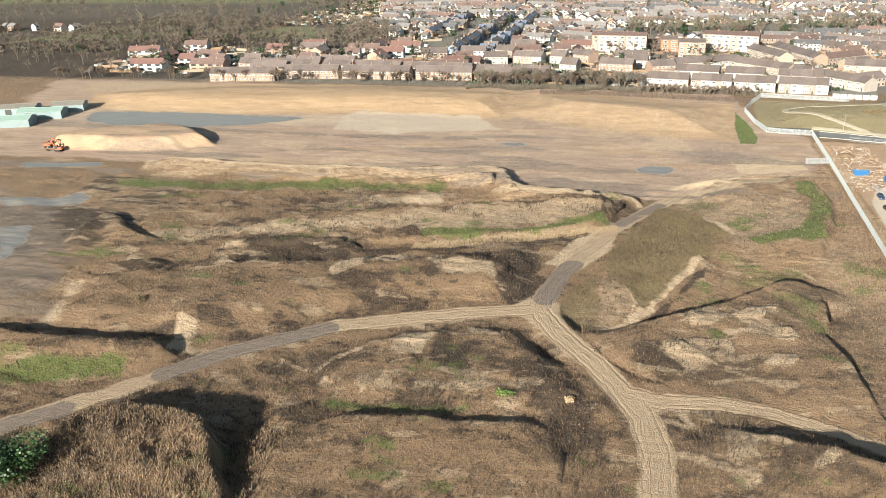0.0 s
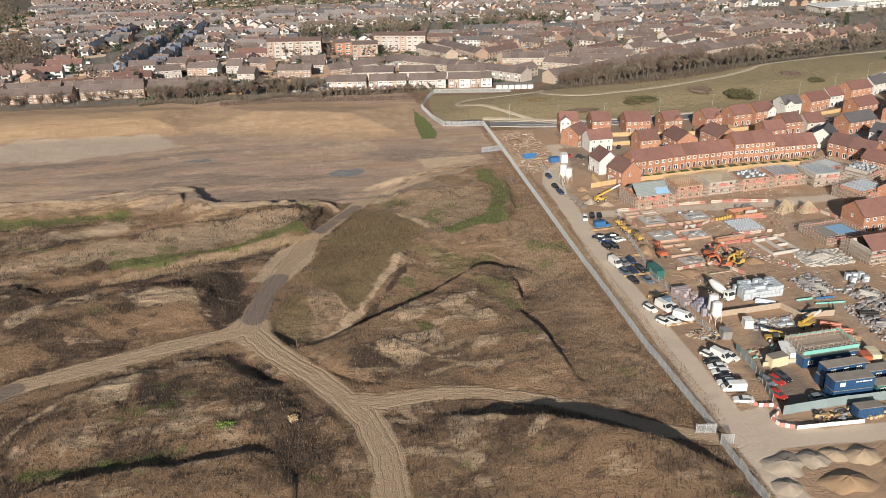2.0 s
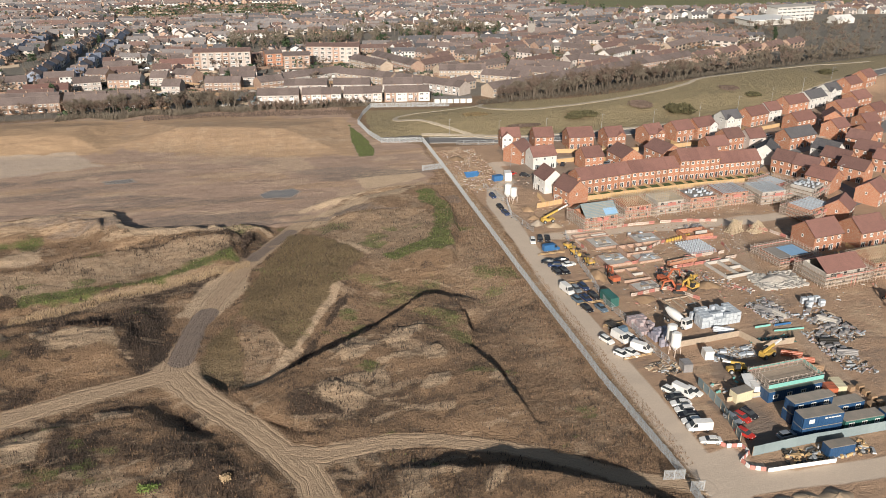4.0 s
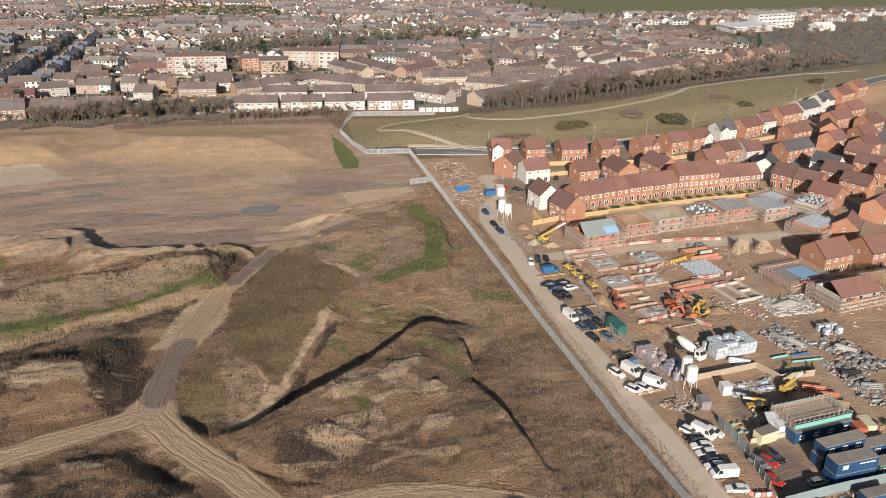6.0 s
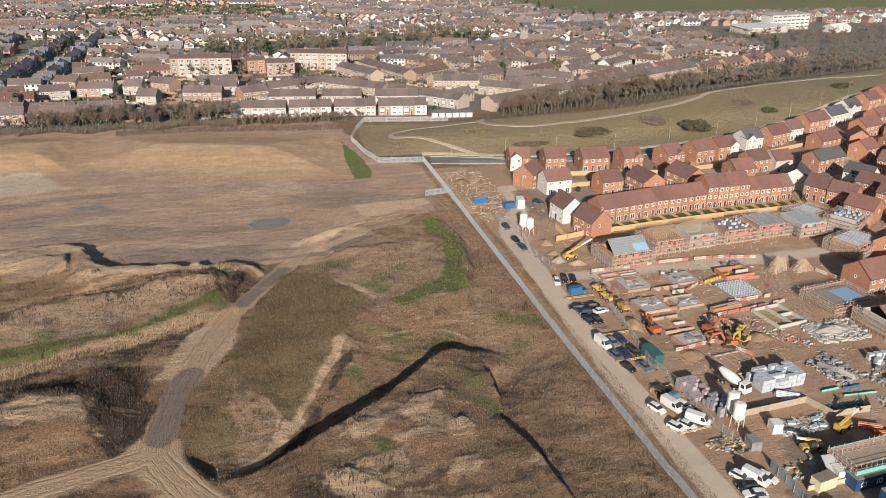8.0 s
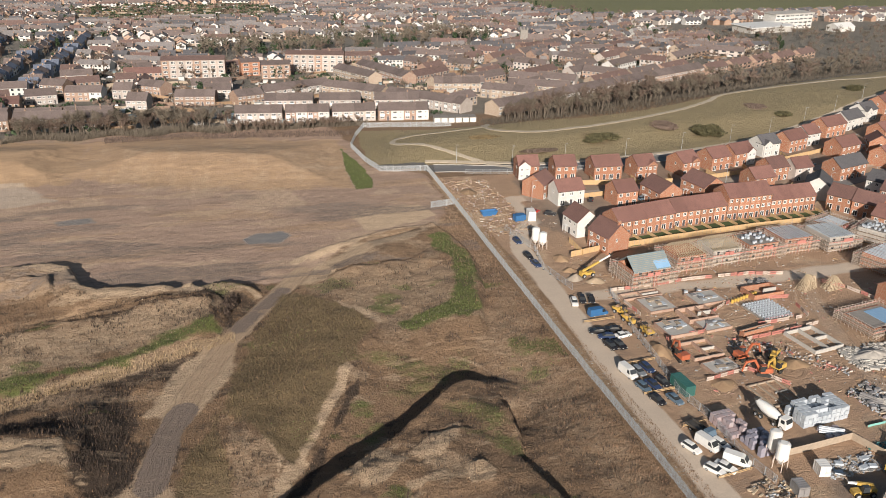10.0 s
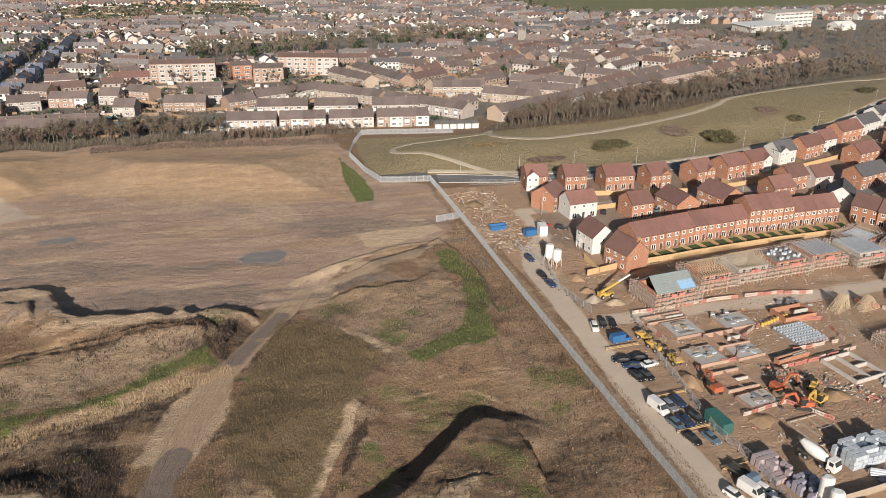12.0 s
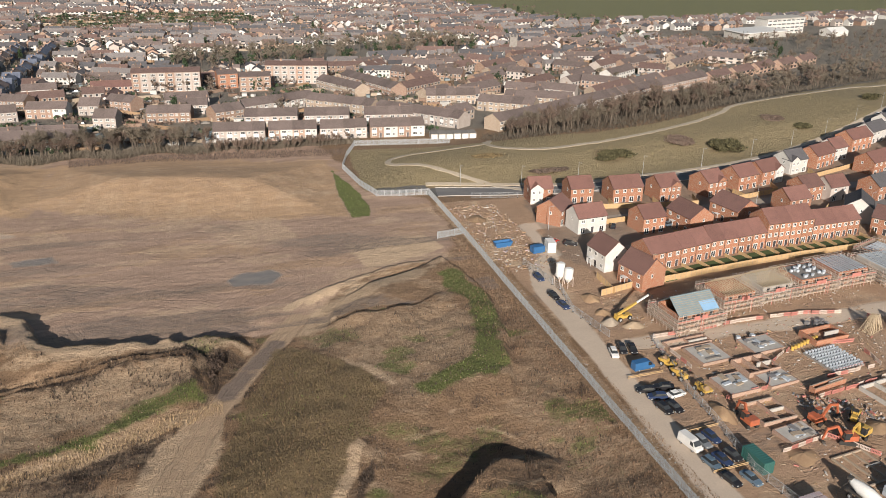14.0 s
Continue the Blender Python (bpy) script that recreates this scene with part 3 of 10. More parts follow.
strip("sand", [(-138, 122), (-124, 121.5), (-116, 124)], 1.6, 0.6, 0.6, 0.8)
area("straw", [(-60, 193), (-31.6, 202.7), (-21, 206.9), (-9.7, 210.3), (0, 214.6), (1.1, 211.9), (-9.8, 206.5), (-21, 202), (-30, 197.5), (-60, 188)], 1.0, 0.5, 1.0)
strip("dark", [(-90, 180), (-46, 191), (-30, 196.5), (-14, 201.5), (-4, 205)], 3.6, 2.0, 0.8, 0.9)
# thicket hollow at the berm end, its shade laid into the dark cover
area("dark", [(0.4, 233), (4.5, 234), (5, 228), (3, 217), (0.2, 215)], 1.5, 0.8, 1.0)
# shade on the far side of the berm crest, painted as a dark line
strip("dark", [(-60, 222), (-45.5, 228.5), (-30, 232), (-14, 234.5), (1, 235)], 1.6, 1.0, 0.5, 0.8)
area("sand", [(-190, 258), (-90, 254), (-56, 260), (-46, 261), (-39, 258), (-36, 243), (-9, 238), (11, 235), (11, 232), (-9, 235.5), (-37, 237), (-56, 250), (-90, 247), (-190, 250)], 1.2, 1.4, 0.45)
area("straw", [(-70, 214), (-30, 227), (-2, 229.5), (-1, 221), (-14, 216), (-22, 212), (-60, 200)], 1.5, 2.0, 0.7)
area("sand", [(-83, 231), (-60, 240), (-58, 228), (-78, 223)], 2.0, 1.5, 0.8)
area("straw", [(-150, 190), (-97, 203), (-56, 213), (-54, 205), (-90, 196), (-150, 184)], 2.0, 2.0, 0.8)
# shadow in the basin pit, put into the ground as dark cover
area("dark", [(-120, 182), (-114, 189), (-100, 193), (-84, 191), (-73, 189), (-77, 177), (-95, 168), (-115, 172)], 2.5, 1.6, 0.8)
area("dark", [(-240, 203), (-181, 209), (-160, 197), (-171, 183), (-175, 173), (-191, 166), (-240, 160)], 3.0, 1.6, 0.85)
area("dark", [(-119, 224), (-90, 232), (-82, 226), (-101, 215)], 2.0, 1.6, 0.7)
# steep-bank shadow beside the track, painted with the dark cover
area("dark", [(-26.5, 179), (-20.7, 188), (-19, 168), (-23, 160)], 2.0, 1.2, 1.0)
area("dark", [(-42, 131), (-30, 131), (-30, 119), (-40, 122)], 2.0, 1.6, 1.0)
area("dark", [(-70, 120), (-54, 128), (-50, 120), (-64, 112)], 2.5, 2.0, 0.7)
area("straw", [(-60, 128), (-46, 134), (-42, 130), (-52, 124)], 1.5, 1.8, 0.75)
area("straw", [(-62, 112), (-50, 117), (-46, 110), (-58, 107)], 1.5, 1.8, 0.6)
strip("straw", [(-40, 112), (-28, 114), (-14, 116)], 2.4, 1.0, 1.0, 0.7)
area("dark", [(30, 104), (46, 100), (50, 90), (34, 92)], 2.5, 2.0, 0.6)
area("straw", [(24, 106), (34, 107), (40, 100), (28, 98)], 1.5, 1.8, 0.7)
# shadow band along the basin crest, painted dark
strip("dark", [(-119, 176), (-108, 183), (-97, 186)], 3.0, 1.5, 0.8, 1.0)
area("straw", [(-52, 177), (-47, 177), (-31.4, 174), (-30.7, 166.5), (-46, 170)], 1.2, 1.0, 1.0)
area("sand", [(-50, 131), (-42, 133), (-42, 128), (-49, 127)], 1.5, 1.5, 0.7)
area("clay", [(-75, 232), (-30, 234), (-28, 228), (-70, 224)], 2.0, 1.2, 0.6)
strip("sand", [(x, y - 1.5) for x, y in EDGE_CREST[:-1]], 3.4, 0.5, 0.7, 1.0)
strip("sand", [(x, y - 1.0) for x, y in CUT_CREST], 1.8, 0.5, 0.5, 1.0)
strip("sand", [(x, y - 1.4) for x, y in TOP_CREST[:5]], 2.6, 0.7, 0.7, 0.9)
# darker brown band just beyond the edge crest
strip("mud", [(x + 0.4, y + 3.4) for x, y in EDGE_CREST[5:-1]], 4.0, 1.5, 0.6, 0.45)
area("green", [(-60, 201), (-30, 206), (-21, 210), (-15.3, 214.4), (-0.8, 222), (-0.4, 216), (-9.5, 211), (-20, 206.5), (-31, 202), (-60, 194)], 1.2, 1.0, 0.8)
area("green", [(-190, 238), (-95, 246), (-62, 246), (-62, 239), (-110, 236), (-190, 230)], 2.5, 1.6, 0.75)
area("green", [(55, 362), (58.5, 341), (60.5, 323), (58, 312), (52, 312), (52, 330)], 0.8, 0.4, 1.0)
area("green", [(63, 260), (70, 262), (73, 248), (71, 232), (66.5, 211), (60.4, 203), (56, 208), (62, 222), (67, 238), (66, 250)], 1.6, 1.2, 1.0)
area("green", [(41.8, 207.3), (52.7, 210.5), (58, 213), (56, 206), (47.3, 200.8), (41.2, 202.5)], 1.5, 1.3, 0.9)
area("green", [(24, 238), (36, 236.5), (36, 230), (28, 230)], 2.0, 1.5, 0.5)
area("green", [(34, 185), (45, 188.6), (52, 185), (45, 181), (34.6, 177.5)], 2.5, 1.5, 0.5)
area("green", [(-160, 104), (-112, 112), (-112, 106), (-160, 92)], 2.0, 1.2, 0.85)
area("green", [(46, 168), (57, 172), (57, 158), (50, 160)], 2.5, 1.6, 0.6)
area("green", [(-60, 104.5), (-28, 107), (-28, 104), (-60, 101)], 1.5, 1.0, 0.8)
area("green", [(26, 196), (58, 193), (56, 184), (42, 186)], 3.0, 1.8, 0.45)
area("olive", [(16.6, 234.3), (12.6, 224.2), (3.5, 201.6), (-2, 183.5), (-6.7, 170.9), (-10.7, 159.5), (-10.6, 153.8), (-6.8, 146.2), (-1.7, 146.4), (-1.8, 157.6), (-2, 180), (8.7, 165.9), (10.8, 163.3), (17.9, 175.6), (26.4, 192.4), (37.1, 207), (30.1, 222.7), (21.9, 233.7)], 1.2, 0.7, 0.92)
strip("straw", [(17.5, 234), (27.4, 226), (38.2, 212)], 1.8, 0.8, 0.5, 1.0)
area("straw", [(32, 226), (36, 236), (50, 237), (62, 242), (66, 236), (58, 216), (50, 213), (40, 214)], 3.0, 2.6, 0.55)
area("sand", [(28, 247), (40, 257), (55, 264), (66, 267), (68, 262), (58, 256), (44, 250), (34, 243)], 1.5, 1.4, 0.8)
area("straw", [(58, 196), (72, 226), (78, 262), (81, 300), (81, 100), (70, 104), (64, 150)], 6.0, 2.0, 0.44)
area("straw", [(22, 240), (62, 246), (68, 230), (58, 204), (40, 196), (28, 214)], 4.0, 2.0, 0.50)
area("straw", [(20, 152), (28, 156), (28, 148), (22, 147)], 1.5, 1.4, 0.9)
area("straw", [(34, 152), (44, 160), (47, 146), (35, 142)], 2.5, 2.2, 0.6)
area("straw", [(14, 138), (19, 139), (26, 132), (22, 130)], 1.5, 1.4, 0.9)
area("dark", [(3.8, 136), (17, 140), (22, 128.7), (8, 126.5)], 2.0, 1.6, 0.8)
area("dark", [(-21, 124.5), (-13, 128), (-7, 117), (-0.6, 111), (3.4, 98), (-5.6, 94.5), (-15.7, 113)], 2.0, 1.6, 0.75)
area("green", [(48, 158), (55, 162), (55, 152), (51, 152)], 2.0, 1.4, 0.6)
# bramble at the bench end, with its bank shadow laid into the dark cover
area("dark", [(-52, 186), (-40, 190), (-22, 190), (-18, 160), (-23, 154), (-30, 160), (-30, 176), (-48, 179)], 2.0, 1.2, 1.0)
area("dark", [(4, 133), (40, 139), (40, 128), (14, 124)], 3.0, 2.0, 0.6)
# trails pressed into the scrub by wheels
TRAILS = [
    [(17.9, 147.3), (24.4, 151.5), (32.4, 154.7), (44.3, 161.7)],
    [(29.6, 147.8), (35, 145.3), (42.7, 147), (47.5, 143.4)],
    [(18.6, 138.1), (27.3, 132.2), (33.8, 131.5), (43.3, 136.8), (47.1, 137.2)],
    [(25.4, 156.4), (31.9, 158), (37.6, 155.5), (39.8, 149.7)],
    [(30, 144.2), (31, 138.5), (28.1, 135.7)],
    [(16.4, 112.7), (22.6, 106), (26.5, 101.4), (28, 94.8)],
    [(17, 108.2), (24.7, 104.6), (33.6, 107.5), (35.3, 109.7)],
    [(25.7, 125.4), (34.1, 128.3), (42.5, 124)],
    [(22.5, 113), (27, 104.1), (32.6, 97.3), (43, 92.9)],
    [(17.6, 138.2), (26.7, 140.1), (38.2, 148.7)],
    [(-56.1, 128.2), (-48.7, 130.7), (-40.6, 130.6)],
    [(-48.9, 115.2), (-39.9, 118.7), (-27.6, 118), (-21, 120.5)],
    [(-47.1, 141.4), (-36.6, 135.6), (-25.8, 136.7)],
    [(-75.7, 118.6), (-65.8, 115), (-62, 120.7), (-53.2, 130.2)],
    [(-52.4, 107.5), (-47.7, 120.4), (-36.1, 124.7)],
    [(17.6, 114.3), (21.7, 104.7), (28.1, 101.9)],
    [(15.7, 98), (23.1, 93.9), (31.2, 91.8)],
    [(-139.9, 165), (-122, 159.5), (-108.4, 165.4)],
    [(-151.3, 144.1), (-147.8, 131), (-143.5, 122.2)],
    [(36.3, 251.5), (44.7, 253.1), (55.8, 258), (63.8, 262.1)],
    [(33.5, 245.1), (42, 248.2), (54.9, 254.3)],
    [(16.6, 230.2), (24.3, 225.2), (30.5, 213.7), (34.9, 208.6)],
    [(4.2, 183.8), (8.3, 180.8), (11.7, 172.8)],
    [(-0.6, 176.1), (4.2, 171.5), (7.9, 167.2)],
    [(-47.3, 235.8), (-33.9, 237.7), (-18.4, 236.5)],
]
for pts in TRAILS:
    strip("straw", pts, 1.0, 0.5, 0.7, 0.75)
    # painted shadow of the trail's raised straw, shifted away from the sun
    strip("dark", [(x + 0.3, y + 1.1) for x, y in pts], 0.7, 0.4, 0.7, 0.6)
for pts in STRAW_PADS:
    area("straw", pts, 0.4, 0.5, 1.0)
for pts, w in ((TRACK_WEST, 6.4), (TRACK_SOUTH, 7.4), (TRACK_EAST, 4.6), (TRACK_NORTH, 5.6)):
    strip("track", pts, w, 0.8, 0.35)
area("track", [(-26, 152), (-17, 163), (-12, 158), (-8, 145), (-14, 143), (-20, 149)], 1.5, 0.6)
area("track", [(2, 124), (14, 118.5), (26, 118), (12, 110), (6, 112)], 1.5, 0.8)
strip("mud", [(-102, 108.5), (-91.4, 120.3), (-70, 136)], 6.4, 0.6, 0.25)
strip("mud", [(-15.5, 160), (-12.9, 175), (-9.5, 184.5)], 5.6, 0.6, 0.25)
strip("mud", [(4, 217), (13.6, 231.2), (17, 236)], 4.4, 1.0, 0.4, 0.9)
strip("mud", [(-160, 62), (-127.7, 83.5), (-118, 91)], 6.0, 1.0, 0.5, 0.8)
area("mud", [(-240, 230), (-196, 205), (-160, 160), (-150, 130), (-190, 140), (-240, 190)], 6.0, 3.0, 0.6)
area("water", [(9, 275), (13, 278.7), (22, 278.8), (25, 274), (19, 270), (11, 271.4)], 1.2, 0.7, 0.8)
area("water", [(-50, 303), (-38, 304), (-36, 299), (-48, 298)], 1.2, 0.7, 0.7)
area("water", [(-226, 213.4), (-201.7, 216.4), (-197.7, 223.1), (-189.7, 217.9), (-193, 210.4), (-219.9, 205.3)], 0.8, 0.4)
area("water", [(-206, 187), (-195, 188.5), (-189.5, 177.9), (-188.2, 168.9), (-186.9, 161.7)], 0.8, 0.4)
area("dark", [(-218.7, 203.7), (-186.7, 207.8), (-173.9, 207.2), (-176.6, 192), (-175.6, 177.5), (-185.1, 176.2), (-196.6, 189.3), (-207.5, 188.9)], 1.5, 1.0, 0.75)
area("water", [(-258.2, 318.3), (-263.4, 334.9), (-240.6, 337.1), (-178.1, 335.4), (-142.6, 334.7), (-172.5, 315.8), (-207.6, 310.3), (-240.6, 310.9)], 1.5, 0.6, 0.75)
area("water", [(-244, 252), (-210, 257), (-208, 252), (-239, 247)], 1.0, 0.4, 0.9)
spots("mud", -320, 80, 244, 318, 8, 0.16, 0.62, 1, 0.16, 5.0)
spots("road", -320, 80, 244, 345, 10, 0.22, 0.25, 21, 0.16, 5.0)
spots("clay", -320, 80, 244, 345, 9, 0.16, 0.5, 22, 0.2, 4.0)
spots("sand", -50, 54, 322, 388, 7, 0.16, 0.35, 24, 0.25, 0.6)
spots("sand", -320, 80, 244, 345, 7, 0.20, 0.45, 2, 0.16, 3.0)
area("sand", [(4, 318), (28, 320), (34, 299), (14, 297)], 3.0, 2.5, 0.5)
area("road", [(-320, 330), (-205, 336), (-126, 342), (-128, 316), (-204, 320), (-320, 312)], 3.0, 2.0, 0.35)
area("straw", [(-300, 374), (-50, 374), (-46, 400), (-300, 400)], 3.0, 2.0, 0.6)
strip("mud", [(-320, 308), (-204, 311), (-120, 306), (-60, 308)], 5.0, 2.0, 1.2, 0.7)
spots("straw", -200, 80, 50, 240, 4, 0.33, 0.55, 3, 0.08, 2.4)
spots("straw", -200, 80, 50, 240, 1.6, 0.30, 0.3, 13, 0.07, 3.4)
spots("dark", -200, 18, 50, 240, 9, 0.24, 0.7, 4, 0.16, 1.4)
spots("dark", 18, 80, 50, 240, 8, 0.30, 0.4, 4, 0.16, 1.4)
spots("dark", -200, 18, 50, 240, 2.6, 0.30, 0.6, 14, 0.08, 1.8)
spots("dark", 18, 80, 50, 240, 2.6, 0.28, 0.5, 14, 0.08, 1.8)
spots("green", -200, 80, 50, 245, 9, 0.44, 0.6, 5, 0.12, 1.6)
area("road", [(112, 262), (112, 296), (206, 298), (262, 316), (320, 330), (320, 300), (240, 256), (206, 258)], 3.0, 1.0, 0.35)
spots("straw", -200, 20, 190, 240, 3.5, 0.18, 0.5, 6, 0.14, 5.0)

# the building site, its road and parking, and the new streets
SITE = [(84, 40), (84, 92), (84.6, 170), (86.8, 220), (86, 262), (82.5, 318), (130, 316), (200, 318), (256, 334), (420, 410), (420, 40)]
area("site", SITE, 0.8, 0.2)
strip("road", [(86.9, 60), (87, 104), (87.1, 165), (89.8, 219), (91.2, 247), (95, 259)], 6.4, 0.5, 0.08)
area("road", [(84, 80), (84, 96), (96, 99), (97, 93), (104, 88.4), (400, 87), (400, 82), (140, 81), (92, 84)], 0.7, 0.15)
strip("road", [(95, 259), (103, 268), (104, 290), (150, 289), (200, 291), (232, 297), (262, 296)], 5.5, 0.5, 0.05)
strip("asphalt", [(205, 262), (222, 274), (262, 286), (300, 300), (330, 330)], 6.0, 0.4, 0.0)
strip("asphalt", [(228, 274), (226, 250), (224, 222), (200, 213)], 6.0, 0.4, 0.0)
strip("road", [(98, 213), (130, 212), (165, 211), (200, 213)], 6.5, 1.2, 0.4, 0.8)
strip("road", [(165, 211), (152, 180), (142, 150), (136, 120), (134, 90)], 6.0, 1.5, 0.5, 0.35)
area("asphalt", [(109, 131), (126, 128.4), (123, 119), (106, 121)], 1.5, 0.5, 0.5)
area("asphalt", [(99.5, 115), (111, 113), (111, 96.5), (99.5, 95.5)], 1.2, 0.4, 0.55)
spots("mud", 84, 260, 95, 245, 7, 0.30, 0.4, 7, 0.2, 1.6)
spots("clay", 84, 260, 95, 245, 8, 0.24, 0.5, 17, 0.2, 1.3)
spots("sand", 84, 260, 95, 245, 6, 0.30, 0.5, 8, 0.2, 1.6)
spots("sand", 82, 98, 262, 318, 4, 0.18, 0.7, 9, 0.2, 1.6)
strip("straw", [(82.6, 60), (82.6, 170), (84, 250), (82.5, 315)], 3.0, 0.6, 0.3, 0.6)
strip("asphalt", ESTATE_ROAD, 8.5, 0.4, 0.0)
area("asphalt", [(63, 338), (66, 331), (84, 330), (84, 335)], 0.5, 0.1)
area("asphalt", [(104, 264), (111, 250), (116, 262), (128, 268), (200, 264), (232, 272), (262, 300), (340, 362), (300, 357), (256, 336), (203, 322), (137, 317), (112, 314), (108, 290)], 0.5, 0.1, 0.45)
area("straw", [(128, 286), (172, 288), (172, 303), (128, 303)], 1.5, 1.2, 0.5)
area("straw", [(180, 290), (214, 296), (214, 308), (180, 303)], 1.5, 1.2, 0.5)
area("meadow", MEADOW, 1.0, 0.3)
for bx, by, br in ((164, 345, 9), (200, 355, 6), (219, 347, 8), (264, 376, 5), (270, 362, 4), (133, 337, 6), (115, 353, 6), (341, 399, 6)):
    area("olive", [(bx - br, by - 1), (bx - br * .5, by + br * .6), (bx + br * .6, by + br * .5), (bx + br, by), (bx + br * .4, by - br * .5), (bx - br * .6, by - br * .5)], 2.0, 0.8, 0.7)
COVER["clay"] *= 1 - COVER["green"]
COVER["mud"] *= 1 - COVER["green"]
COVER["road"] *= 1 - COVER["green"] * (GX < 82)
COVER["sand"] *= 1 - 0.8 * COVER["green"]
COVER["straw"] *= 1 - 0.85 * COVER["olive"]
COVER["dark"] *= 1 - 0.6 * COVER["olive"]
town = smooth(402, 412, GY) * (1 - COVER["meadow"]) * np.maximum(smooth(-330, -230, GX), smooth(760, 840, GY))
COVER["town"] = np.maximum(COVER["town"], town)
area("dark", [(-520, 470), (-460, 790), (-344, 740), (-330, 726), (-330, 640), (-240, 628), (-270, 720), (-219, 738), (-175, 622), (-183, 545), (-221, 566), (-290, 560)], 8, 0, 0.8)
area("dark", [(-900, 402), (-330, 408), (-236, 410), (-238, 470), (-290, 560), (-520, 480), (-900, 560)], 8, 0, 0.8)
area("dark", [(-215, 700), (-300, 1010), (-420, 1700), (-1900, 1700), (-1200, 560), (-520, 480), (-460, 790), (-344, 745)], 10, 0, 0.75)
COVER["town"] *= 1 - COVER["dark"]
area("field", [(-900, 1020), (-420, 1060), (-440, 1180), (-950, 1150)], 10, 0)
area("field", [(-110, 1040), (60, 1010), (110, 1250), (-90, 1260)], 10, 0)
area("field", [(440, 960), (1400, 900), (1600, 1700), (460, 1500)], 14, 0)
area("field", [(-500, 585), (-390, 640), (-370, 690), (-500, 640)], 8, 0)
area("field", [(-316, 642), (-320, 728), (-277, 720), (-250, 632)], 8, 0)


